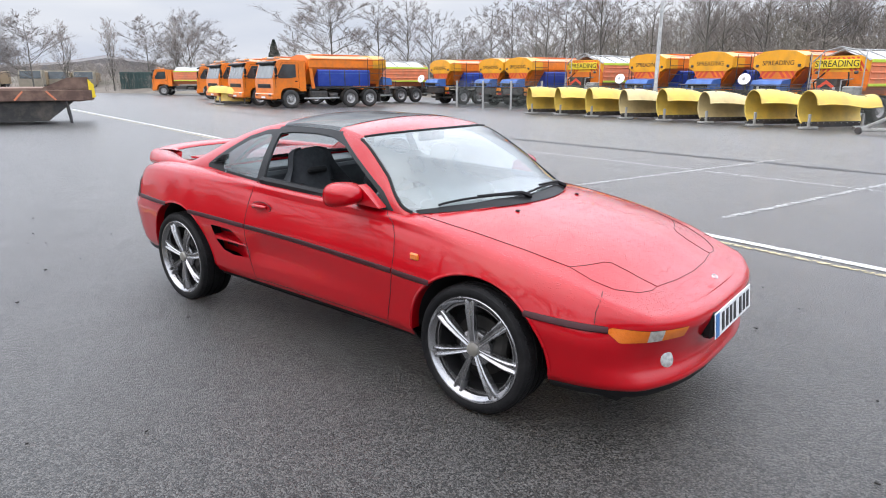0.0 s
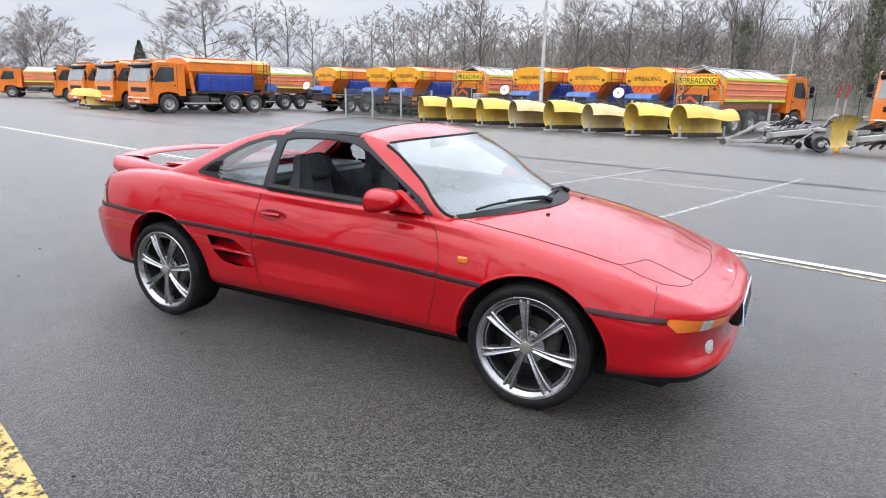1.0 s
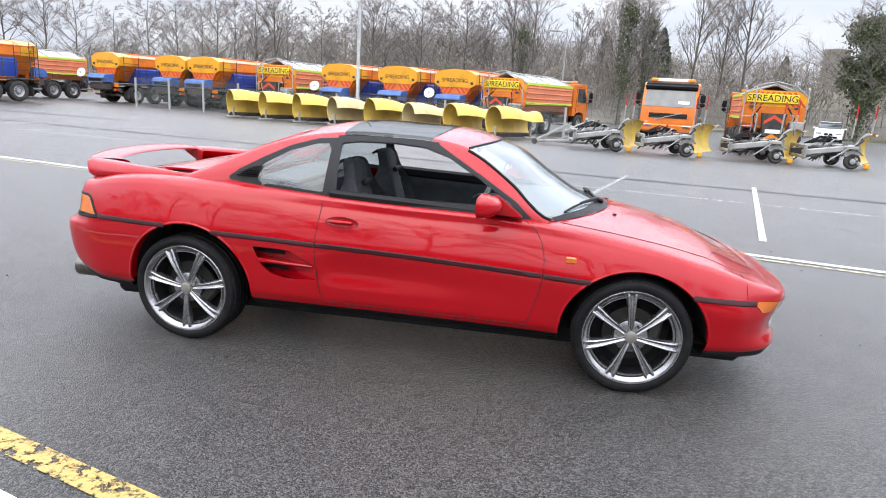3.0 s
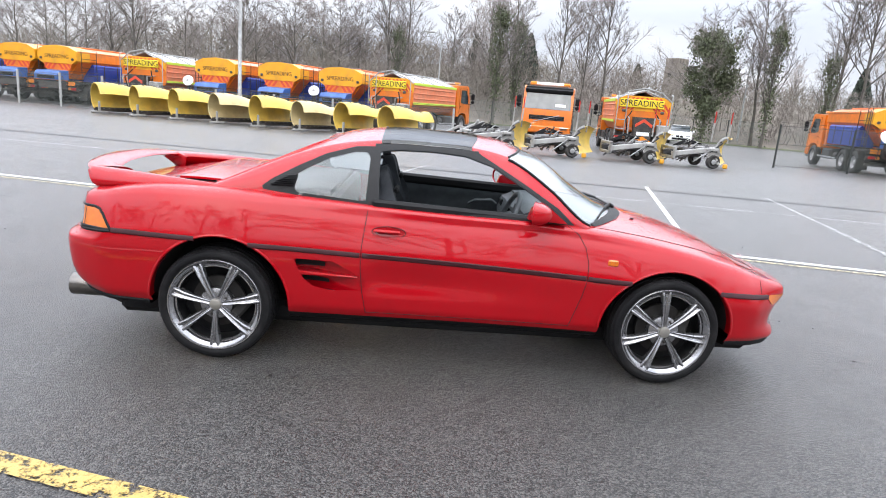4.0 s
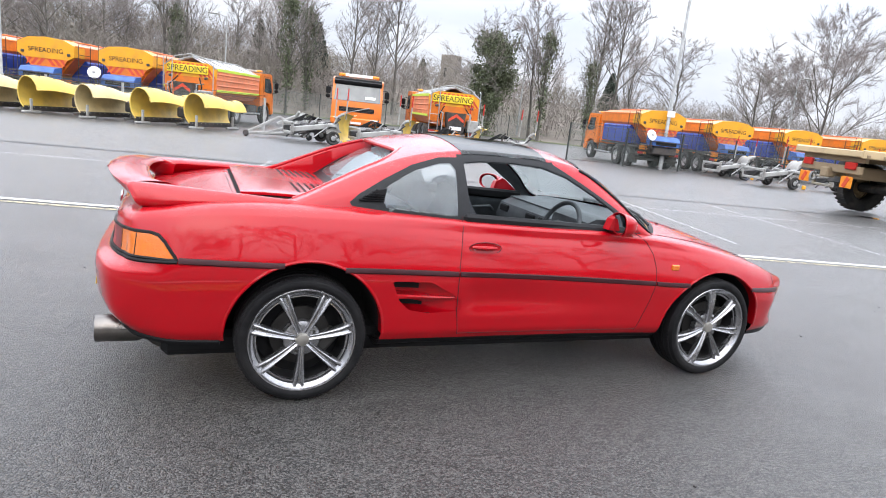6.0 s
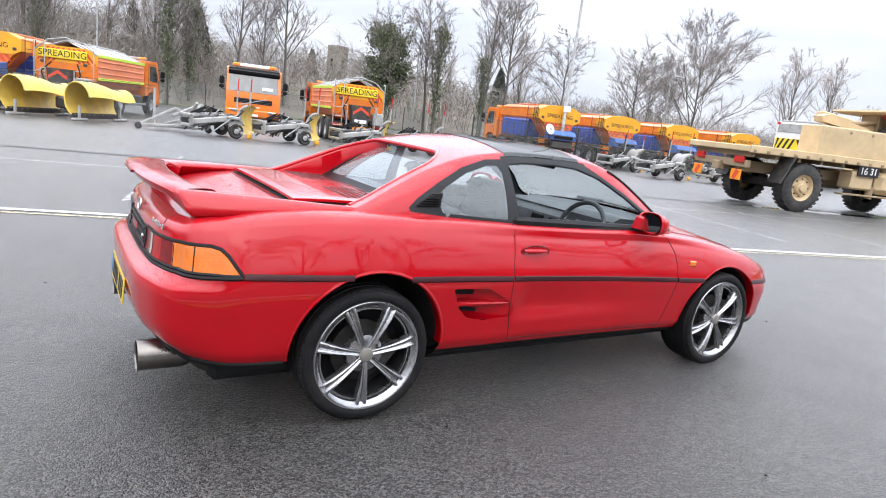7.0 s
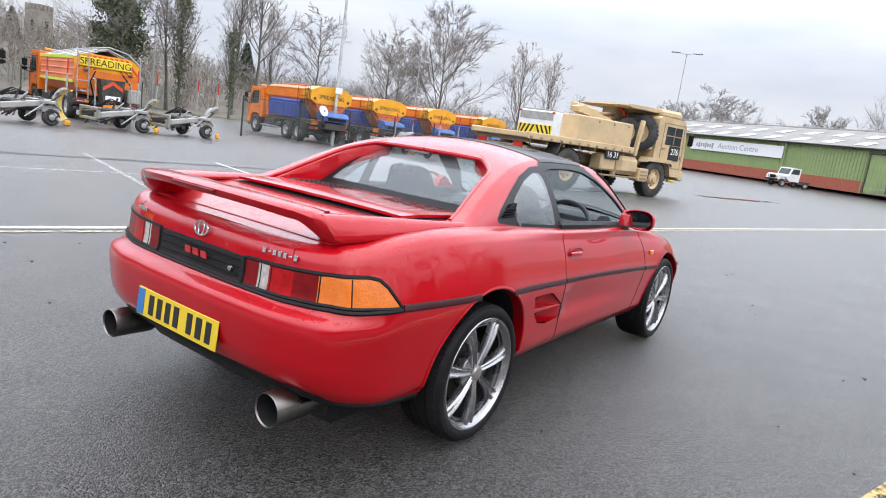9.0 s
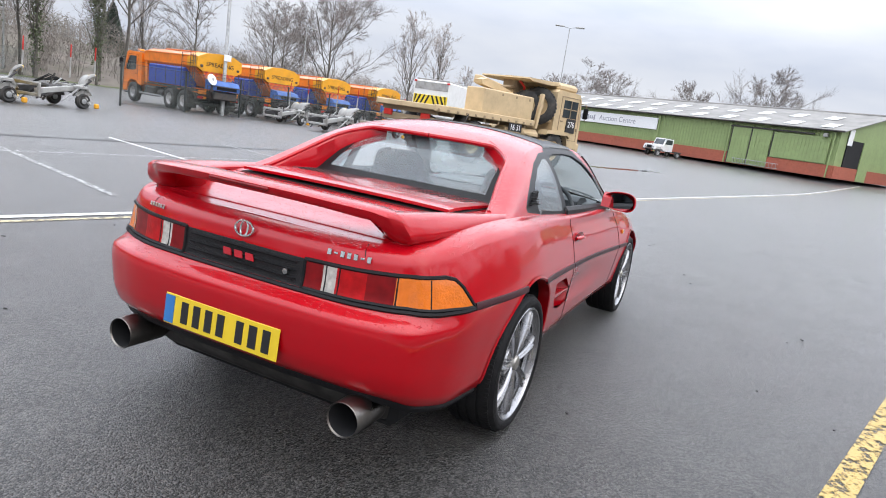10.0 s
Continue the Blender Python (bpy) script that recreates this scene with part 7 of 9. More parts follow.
# ---- ploughs still on their hitch frames ----
def hitch_plough():
    t = thing("hitch_plough", "grey plough hitch frame on a small wheel with a yellow blade", "snow plough", group="ploughs on hitch frames")
    c30, s30 = math.cos(radians(-34)), math.sin(radians(-34))
    rows = [[(-y * 0.9, x - 0.2, z) for x, y, z in row] for row in blade_shape(1.9, 1.0, 0.95, 0.97, 150)]
    rows = [[(x * c30 - y * s30, x * s30 + y * c30, z) for x, y, z in row] for row in rows]
    part("mouldboard", Shape().sheet(rows), BLADE_YELLOW, t, "yellow plough blade seen from its end", smooth=50)
    part("blade_backing", Shape().sheet([[(x - 0.07, y, z) for x, y, z in row] for row in rows]), PALE_GREY, t, "", smooth=50)
    part("end_plate", Shape().tube([(x - 0.03, y, z) for x, y, z in rows[0]], 0.055, 6), PALE_GREY, t)
    part("toe", Shape().box(0.05, -0.2, 0.12, 0.16, 0.1, 0.16, 0.03), AMBER_YELLOW, t)
    for k in range(5):
        q = rows[0][2 + k * 2]
        part("bolt_head", Shape().lathe([(0, -0.03), (0.03, -0.025), (0.03, 0.02)], 8, pose(q[0] - 0.03, q[1] - 0.05, q[2])), DARK_STEEL, t)
    for y in (0.1, 0.9):
        part("drawbar", Shape().box(-0.95, y, 0.55, 1.7, 0.13, 0.17, 0.02, Matrix.Rotation(radians(-9), 3, "Y")), PALE_GREY if y < 0.5 else DARK_STEEL, t, "grimy drawbar")
        part("brace", Shape().tube([(-1.75, y, 0.25), (-1.0, y, 0.62), (-0.25, y, 0.35)], 0.045, 6), DARK_STEEL, t)
        part("ram", Shape().tube([(-1.5, y, 0.3), (-0.5, y, 0.72)], 0.05, 8), DARK_STEEL, t)
    part("cross_beam", Shape().box(-1.75, 0.5, 0.62, 0.09, 1.1, 0.1, 0.02).box(-1.75, 0.5, 0.3, 0.09, 1.1, 0.1, 0.02).box(-1.75, 0.0, 0.46, 0.09, 0.1, 0.4, 0.02).box(-1.75, 1.0, 0.46, 0.09, 0.1, 0.4, 0.02), PALE_GREY, t)
    part("cross_beam", Shape().box(-0.45, 0.5, 0.66, 0.3, 1.5, 0.10, 0.02), PALE_GREY, t)
    part("hydraulic_unit", Shape().box(-1.0, 0.5, 0.5, 0.6, 0.5, 0.3, 0.05), DARK_STEEL, t, "dark hydraulic block")
    part("side_plate", Shape().prism([(-0.6, 0.38), (-0.6, 0.66), (-0.25, 0.8), (-0.12, 0.5), (-0.22, 0.36)], -0.12, -0.08, "y"), PALE_GREY, t, "pale grey side plate")
    for y in (-0.1, 1.2):
        w = part("jockey_wheel", Shape().lathe([(0.0, 0.02), (0.1, 0.0), (0.13, 0.03), (0.17, 0.0), (0.2, -0.01), (0.24, 0.03), (0.24, 0.12), (0.2, 0.16), (0.0, 0.14)], 24, pose(-0.35, y - 0.05, 0.24)), LORRY_TYRE, t, "small support wheel")
        part("wheel_centre", Shape().lathe([(0, -0.005), (0.05, -0.01), (0.09, 0.01)], 16, pose(-0.35, y - 0.055, 0.24)), GALV, w)
        part("mudguard", Shape().sheet([[(-0.35 + 0.33 * math.cos(a), y - 0.05, 0.27 + 0.33 * math.sin(a)), (-0.35 + 0.33 * math.cos(a), y + 0.14, 0.27 + 0.33 * math.sin(a))] for a in np.linspace(0.6, 2.6, 8)], 0.02), PALE_GREY, t)
    for y in (0.0, 1.1):
        mk = part("marker_rod", Shape().tube([(0.1, y, 0.9), (0.12, y, 1.55)], 0.025, 6), PALE_GREY, t)
        part("marker_tip", Shape().tube([(0.12, y, 1.5), (0.13, y, 1.95)], 0.02, 6), LAMP_RED, mk)
    lattice = random.Random(19)
    for k in range(12):
        x0, y0 = lattice.uniform(-1.85, -0.5), lattice.choice((-0.05, 0.15, 0.5, 0.85, 1.05))
        a = (x0, y0, lattice.uniform(0.12, 0.45))
        b = (x0 + lattice.uniform(0.3, 0.8), y0 + lattice.uniform(-0.2, 0.2), lattice.uniform(0.55, 1.05))
        part("lattice_bar", Shape().tube([a, b], lattice.uniform(0.018, 0.034), 5), (DARK_STEEL, GALV, CHASSIS)[k % 3], t)
    for k in range(5):
        part("hose", Shape().tube([(-1.7 + 0.1 * k, 0.3 + 0.1 * k, 0.7), (-1.2, 0.35 + 0.08 * k, 0.95 - 0.05 * k), (-0.6, 0.4 + 0.05 * k, 0.8)], 0.018, 5), BLACK_TRIM, t)
    return t


hp = hitch_plough()
hp.matrix_basis = at(3.2, 18.6, 8)
copies(hp, [at(5.4, 18.2, 5), at(8.15, 18.2, 2), at(10.3, 18.0, 4), at(22.0, 18.6, 0), at(20.9, 15.0, -4, 0, 1.05), at(23.9, 14.3, -8, 0, 1.0)])


def frame_pile():
    t = thing("towing_frame", "white-painted tubular hitch frame lying on the tarmac", "steel frame")
    bars = [((-1.2, 0, 0.12), (0.2, 0.1, 0.2)), ((-1.2, 0, 0.12), (-0.1, 0.3, 0.75)), ((-0.1, 0.3, 0.75), (0.9, 0.2, 0.15)), ((0.2, 0.1, 0.2), (0.7, 0.6, 0.95)), ((0.7, 0.6, 0.95), (1.0, 0.5, 0.1)), ((-0.6, 0.8, 0.1), (0.6, 0.9, 0.55)), ((-0.2, 0.2, 0.5), (0.6, 0.6, 0.9)), ((-0.9, 0.1, 0.15), (0.9, 0.9, 0.12)), ((0.2, 0.9, 0.3), (0.55, 0.3, 1.0))]
    for a, b in bars:
        part("bar", Shape().box(*((Vector(a) + Vector(b)) / 2), (Vector(b) - Vector(a)).length, 0.09, 0.09, 0.015, (Vector(b) - Vector(a)).to_track_quat("X", "Z").to_matrix()), PALE_GREY, t)
    for x, y in ((-1.2, 0.0), (0.95, 0.5)):
        part("foot_wheel", Shape().lathe([(0, -0.05), (0.09, -0.05), (0.11, 0), (0.09, 0.05), (0, 0.05)], 14, pose(x, y, 0.11)), DARK_STEEL, t)
    return t


frame_pile().matrix_basis = at(1.3, 19.6, -8)


# ---- sandy army lorry ----
def army_lorry():
    t = thing("army_lorry", "sand-coloured four-wheel-drive army flatbed lorry with folded crane", "lorry")
    tyre = Shape().lathe([(0.34, 0.05), (0.36, 0.0), (0.46, -0.02), (0.58, 0.0), (0.635, 0.04), (0.645, 0.10), (0.645, 0.3), (0.63, 0.36), (0.5, 0.4), (0.34, 0.36)], 36)
    for k in range(30):
        a = 2 * math.pi * k / 30
        m = Matrix.Rotation(-a, 4, "Y")
        for y in (0.06, 0.33):
            c = m @ Vector((0.645, y, 0))
            tyre.box(c.x, c.y, c.z, 0.022, 0.13, 0.075, 0.006, m.to_3x3())
    tyre_me = tyre.mesh("tyre", LORRY_TYRE)
    rim_me = Shape().lathe([(0, -0.02), (0.1, -0.02), (0.12, 0.03), (0.17, 0.04), (0.2, 0.10), (0.29, 0.10), (0.32, 0.04), (0.355, 0.02), (0.36, 0.08)], 28).mesh("rim", TAN)
    for x in (2.25, -2.3):
        for sd in (-1, 1):
            w = part("wheel", rim_me, None, t, "tan steel wheel with a chunky tyre", pose(x, sd * 1.22, 0.66, 0, 0, 0 if sd < 0 else 180))
            part("tyre", tyre_me, None, w)
            for k in range(8):
                part("wheel_nut", LW_NUT, None, w, "", pose(0.235 * math.cos(k * 0.785), 0.085, 0.235 * math.sin(k * 0.785)))
        part("axle", Shape().tube([(x, -1, 0.66), (x, 1, 0.66)], 0.13, 10), CHASSIS, t)
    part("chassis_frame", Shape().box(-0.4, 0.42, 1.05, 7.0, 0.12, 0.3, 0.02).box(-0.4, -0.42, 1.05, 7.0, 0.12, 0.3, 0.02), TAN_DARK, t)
    bed = part("load_bed", Shape().box(-1.75, 0, 1.52, 5.0, 2.5, 0.16, 0.02), TAN, t, "flat sand-coloured load bed")
    for sd in (-1, 1):
        part("bed_rail", Shape().box(-1.75, sd * 1.25, 1.52, 5.0, 0.06, 0.2, 0.02), TAN, bed)
        for k in range(12):
            part("lashing_ring", Shape().box(-4.1 + k * 0.42, sd * 1.285, 1.48, 0.10, 0.02, 0.07, 0.01), TAN_DARK, bed)
    for x in np.linspace(-4.0, 0.4, 7):
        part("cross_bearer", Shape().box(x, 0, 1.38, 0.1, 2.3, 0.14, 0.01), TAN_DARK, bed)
    part("cargo_box", Shape().box(-0.7, -0.8, 1.98, 2.7, 0.75, 0.76, 0.03), TAN, t, "sand-coloured stowage box on the bed")
    for k in range(3):
        part("box_bracket", Shape().box(-1.1 + k * 0.75, -1.17, 2.25, 0.08, 0.03, 0.08, 0.01), TAN_DARK, t)
    boom = part("crane_boom", Shape().prism([(-1.7, 2.48), (-1.75, 2.62), (-1.45, 2.7), (-0.05, 2.42), (0.1, 2.3), (-0.2, 2.28)], -0.75, -0.45, "y"), TAN, t, "folded crane boom")
    part("boom_tip", Shape().box(-0.2, -0.05, 2.56, 2.0, 0.28, 0.26, 0.03, Matrix.Rotation(radians(7), 3, "Y")), TAN, boom)
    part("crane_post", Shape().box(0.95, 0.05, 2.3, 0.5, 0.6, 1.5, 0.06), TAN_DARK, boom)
    part("boom_ram", Shape().tube([(-0.9, -0.4, 2.5), (0.7, -0.2, 2.65)], 0.06, 8), TAN_DARK, boom)
    part("hose", Shape().tube([(0.7, -0.4, 2.9), (0.9, -0.5, 2.7), (1.0, -0.4, 2.4)], 0.04, 6), LAMP_RED, boom)
    spare = part("spare_wheel", rim_me, None, t, "spare wheel behind the cab", pose(1.35, -0.85, 2.15, 0, 0, -62))
    part("tyre", tyre_me, None, spare)
    sp2 = part("spare_wheel", rim_me, None, t, "spare wheel rim behind the cab", pose(0.95, -0.75, 2.1, 0, 0, -20) @ Matrix.Scale(0.8, 4))
    part("tyre", tyre_me, None, sp2)
    part("spare_bracket", Shape().box(1.05, -1.15, 1.95, 0.14, 0.14, 1.2, 0.02, Matrix.Rotation(radians(8), 3, "Y")), TAN, t)
    part("stowage_locker", Shape().box(1.75, -0.75, 2.0, 0.42, 0.8, 0.75, 0.05), TAN, t, "sand locker behind the cab")
    cab = part("cab", Shape().prism([(1.95, 1.0), (1.95, 2.72), (2.1, 2.82), (3.45, 2.8), (3.62, 2.6), (3.78, 1.75), (3.80, 1.0), (3.7, 0.8), (3.15, 0.8), (3.0, 1.15), (2.7, 1.38), (1.95, 1.38)], -1.22, 1.22, "y"), TAN, t, "square armoured sand cab")
    part("cab_hatch_rack", Shape().prism([(0.3, 2.95), (0.32, 3.0), (2.15, 3.04), (2.2, 2.95), (1.9, 2.9), (0.6, 2.9)], -1.05, 1.0, "y"), TAN, t, "flat roof rack and hatch over the cab")
    part("roof_hatch", Shape().box(2.8, 0, 2.93, 1.35, 2.2, 0.3, 0.1), TAN, cab)
    for sd in (-1, 1):
        part("side_window", Shape().box(2.95, sd * 1.224, 2.2, 0.95, 0.02, 0.62, 0.01), CAB_GLASS, cab)
        part("window_bar", Shape().box(2.95, sd * 1.24, 2.2, 0.04, 0.02, 0.62, 0.005).box(2.95, sd * 1.24, 2.2, 0.95, 0.02, 0.04, 0.005), TAN_DARK, cab)
        part("door_edge", Shape().tube([(2.3, sd * 1.222, 1.42), (2.3, sd * 1.222, 2.62), (3.5, sd * 1.222, 2.62), (3.62, sd * 1.222, 1.7), (3.62, sd * 1.222, 1.1), (3.1, sd * 1.222, 1.1)], 0.014, 5), TAN_DARK, cab)
        part("door_handle", Shape().box(2.45, sd * 1.24, 1.75, 0.18, 0.03, 0.05, 0.01), TAN_DARK, cab)
        part("hinge", Shape().box(3.55, sd * 1.24, 1.5, 0.10, 0.04, 0.12, 0.01), TAN_DARK, cab)
        part("front_mudguard", Shape().prism([(1.5, 1.2), (1.6, 1.38), (2.95, 1.38), (3.1, 1.15), (2.95, 1.25), (1.65, 1.25)], sd * 0.95, sd * 1.3, "y"), TAN, t)
        part("mirror_arm", Shape().tube([(3.6, sd * 1.2, 2.5), (3.7, sd * 1.42, 2.45), (3.7, sd * 1.42, 1.9)], 0.02, 6), TAN_DARK, cab)
        part("mirror_head", Shape().box(3.7, sd * 1.42, 2.15, 0.08, 0.2, 0.4, 0.03), BLACK_TRIM, cab)
        part("rear_mudguard", Shape().box(-2.95, sd * 1.05, 1.1, 0.05, 0.5, 0.85, 0.01, Matrix.Rotation(radians(24), 3, "Y")), CHASSIS, t)
        lb = part("lamp_unit", Shape().box(-4.12, sd * 0.8, 1.22, 0.08, 0.36, 0.18, 0.02), LAMP_RED, t, "red rear lamp")
        part("chevron_flap", Shape().box(-4.15, sd * 0.8, 0.82, 0.03, 0.4, 0.28, 0.01), LAMP_AMBER, lb)
        part("stripe", Shape().box(-4.17, sd * 0.8, 0.82, 0.012, 0.12, 0.26, 0, Matrix.Rotation(radians(30), 3, "X")), CHEVRON_RED, lb)
    part("number_panel", Shape().box(3.1, -1.238, 1.62, 0.62, 0.02, 0.5, 0), BLACK_INK, cab)
    letters("276", 0.30, DISH_WHITE, cab, pose(3.1, -1.252, 1.66, 90, 0, 0))
    part("number_panel", Shape().box(-0.28, -1.24, 1.28, 0.72, 0.02, 0.28, 0), BLACK_INK, t)
    letters("16 31", 0.26, DISH_WHITE, t, pose(-0.28, -1.254, 1.28, 90, 0, 0))
    part("battery_box", Shape().box(-0.35, -0.95, 1.02, 0.75, 0.5, 0.5, 0.05), TAN, t)
    part("fuel_tank", Shape().box(0.72, -0.95, 1.0, 1.1, 0.55, 0.62, 0.14), TAN, t, "rounded sand fuel tank")
    part("step_box", Shape().box(1.55, -1.05, 0.75, 0.55, 0.4, 0.45, 0.03), TAN, t)
    for k in range(3):
        part("step_slot", Shape().box(1.55, -1.256, 0.62 + k * 0.12, 0.4, 0.01, 0.05, 0), TAN_DARK, t)
    part("side_step", Shape().box(0.3, -1.1, 0.62, 2.6, 0.25, 0.05, 0.01), TAN_DARK, t)
    part("far_tank", Shape().box(0.3, 0.95, 0.95, 1.6, 0.5, 0.6, 0.1), TAN_DARK, t)
    part("tow_hitch", Shape().box(-4.1, 0, 1.0, 0.25, 0.3, 0.25, 0.03), TAN_DARK, t)
    part("rear_beam", Shape().box(-4.05, 0, 1.12, 0.12, 2.2, 0.2, 0.02), TAN_DARK, t)
    part("tow_loop", Shape().tube([(-4.2 - 0.08 * math.cos(a), 0.4, 0.85 + 0.1 * math.sin(a)) for a in np.linspace(0, 6.28, 14, endpoint=False)], 0.025, 6, True), GALV, t)
    part("bumper", Shape().box(3.95, 0, 0.85, 0.3, 2.3, 0.35, 0.05), TAN, t)
    part("tow_arm", Shape().box(4.15, -0.6, 0.62, 0.4, 0.1, 0.1, 0.02).box(4.15, 0.6, 0.62, 0.4, 0.1, 0.1, 0.02), SIGN_YELLOW, t)
    part("water_stain_cylinder", Shape().tube([(0.05, -1.1, 0.55), (0.05, -1.1, 0.9)], 0.1, 10), TAN_DARK, t)
    return t


army_lorry().matrix_basis = at(17.35, 6.95, -16.5)


def box_body():
    t = thing("service_truck", "white box-bodied truck with yellow chevrons at the back", "truck")
    part("body", Shape().box(0, 0, 1.95, 5.2, 2.1, 1.9, 0.06), WHITE_PAINT, t, "white box body")
    part("rear_shutter", Shape().box(-2.61, 0, 2.62, 0.03, 1.9, 0.4, 0.01), PALE_GREY, t)
    bd = part("chevron_board", Shape().box(-2.62, 0, 1.78, 0.03, 1.95, 0.72, 0.01), SIGN_YELLOW, t)
    for k in range(4):
        for sd in (-1, 1):
            a = 0.02 + k * 0.25
            part("stripe", Shape().prism([(sd * a, 2.13), (sd * (a + 0.11), 2.13), (sd * min(0.97, a + 0.42), 1.43), (sd * min(0.97, a + 0.31), 1.43)], -2.642, -2.634, "x"), BLACK_INK, bd)
    part("roof_rail", Shape().box(0, 0, 2.95, 5.0, 1.9, 0.08, 0.02), PALE_GREY, t)
    for y in (-0.95, 0.95):
        part("lamp", Shape().box(-2.62, y, 2.82, 0.05, 0.16, 0.1, 0.01), LAMP_RED, t)
    part("chassis", Shape().box(0, 0, 0.8, 6.0, 1.0, 0.3, 0.03), CHASSIS, t)
    part("cab", Shape().prism([(2.65, 0.6), (2.65, 2.5), (3.9, 2.5), (4.35, 1.6), (4.4, 0.6)], -1.05, 1.05, "y"), WHITE_PAINT, t)
    for x in (-1.4, 3.4):
        for sd in (-1, 1):
            lorry_wheel(t, x, sd, 1.02, 0.45)
    return t


box_body().matrix_basis = at(36.9, 18.3, 5, 0, 1.2)


# ---- small white cars ----
def white_car():
    t = thing("white_car", "white saloon car facing out, parked behind the fence", "car")
    body = Shape()
    prof = [(-2.2, 0.35), (-2.25, 0.75), (-2.1, 0.95), (-1.2, 1.0), (0.9, 0.98), (1.9, 0.82), (2.2, 0.62), (2.22, 0.3)]
    body.prism(prof, -0.88, 0.88, "y")
    part("body", body, WHITE_PAINT, t)
    part("cabin", Shape().prism([(-1.7, 0.98), (-1.1, 1.4), (0.05, 1.42), (0.85, 0.98)], -0.72, 0.72, "y"), CAB_GLASS, t)
    part("roof", Shape().box(-0.5, 0, 1.43, 1.2, 1.3, 0.04, 0.02), WHITE_PAINT, t)
    for sd in (-1, 1):
        part("headlamp", Shape().box(2.15, sd * 0.62, 0.68, 0.14, 0.36, 0.12, 0.03), CHROME_LAMP, t)
        part("kidney_grille", Shape().box(2.23, sd * 0.14, 0.62, 0.05, 0.24, 0.16, 0.03), BLACK_TRIM, t)
        part("door_mirror", Shape().box(0.6, sd * 0.98, 1.0, 0.12, 0.18, 0.12, 0.04), WHITE_PAINT, t)
        for x in (-1.35, 1.4):
            w = part("wheel", Shape().lathe([(0, 0.0), (0.2, 0.01), (0.22, 0.03), (0.31, 0.0), (0.32, 0.18), (0, 0.18)], 20, pose(x, sd * 0.9, 0.32, 0, 0, 0 if sd < 0 else 180)), LORRY_TYRE, t)
    part("lower_grille", Shape().box(2.24, 0, 0.42, 0.04, 1.1, 0.14, 0.02), BLACK_TRIM, t)
    return t


white_car().matrix_basis = at(20.6, 47.5, 248)


def pickup():
    t = thing("pickup_truck", "white short off-road truck with a bare rear chassis", "truck")
    part("bonnet", Shape().box(1.55, 0, 1.0, 1.3, 1.55, 0.5, 0.05), WHITE_PAINT, t)
    cab = part("cab", Shape().prism([(-0.3, 0.6), (-0.3, 1.95), (0.75, 1.98), (1.0, 1.3), (1.0, 0.6)], -0.82, 0.82, "y"), WHITE_PAINT, t)
    part("windscreen", Shape().sheet([[(0.80, y, 1.88), (1.02, y, 1.3)] for y in (-0.7, 0.7)]), CAB_GLASS, cab)
    for sd in (-1, 1):
        part("side_window", Shape().prism([(-0.15, 1.35), (-0.15, 1.85), (0.65, 1.85), (0.85, 1.35)], sd * 0.825, sd * 0.835, "y"), CAB_GLASS, cab)
        part("wing", Shape().prism([(0.95, 0.7), (1.0, 1.12), (2.2, 1.12), (2.25, 0.7), (2.1, 0.75), (1.9, 1.0), (1.4, 1.0), (1.2, 0.75)], sd * 0.7, sd * 0.88, "y"), WHITE_PAINT, t)
        part("headlamp", Shape().lathe([(0, -0.03), (0.09, -0.02), (0.1, 0.03)], 16, pose(2.22, sd * 0.6, 0.95, 0, 0, 90)), CHROME_LAMP, t)
        for x in (1.62, -1.15):
            lorry_wheel(t, x, sd, 0.85, 0.36)
    part("grille", Shape().box(2.22, 0, 0.95, 0.06, 0.8, 0.3, 0.02), BLACK_TRIM, t)
    part("bumper", Shape().box(2.35, 0, 0.65, 0.12, 1.6, 0.14, 0.03), BLACK_TRIM, t)
    part("chassis", Shape().box(-0.9, 0.35, 0.62, 2.2, 0.1, 0.16, 0.01).box(-0.9, -0.35, 0.62, 2.2, 0.1, 0.16, 0.01).box(-1.9, 0, 0.62, 0.12, 1.0, 0.16, 0.01), CHASSIS, t)
    return t


pickup().matrix_basis = at(60.0, 6.4, 140, 0, 0.86)


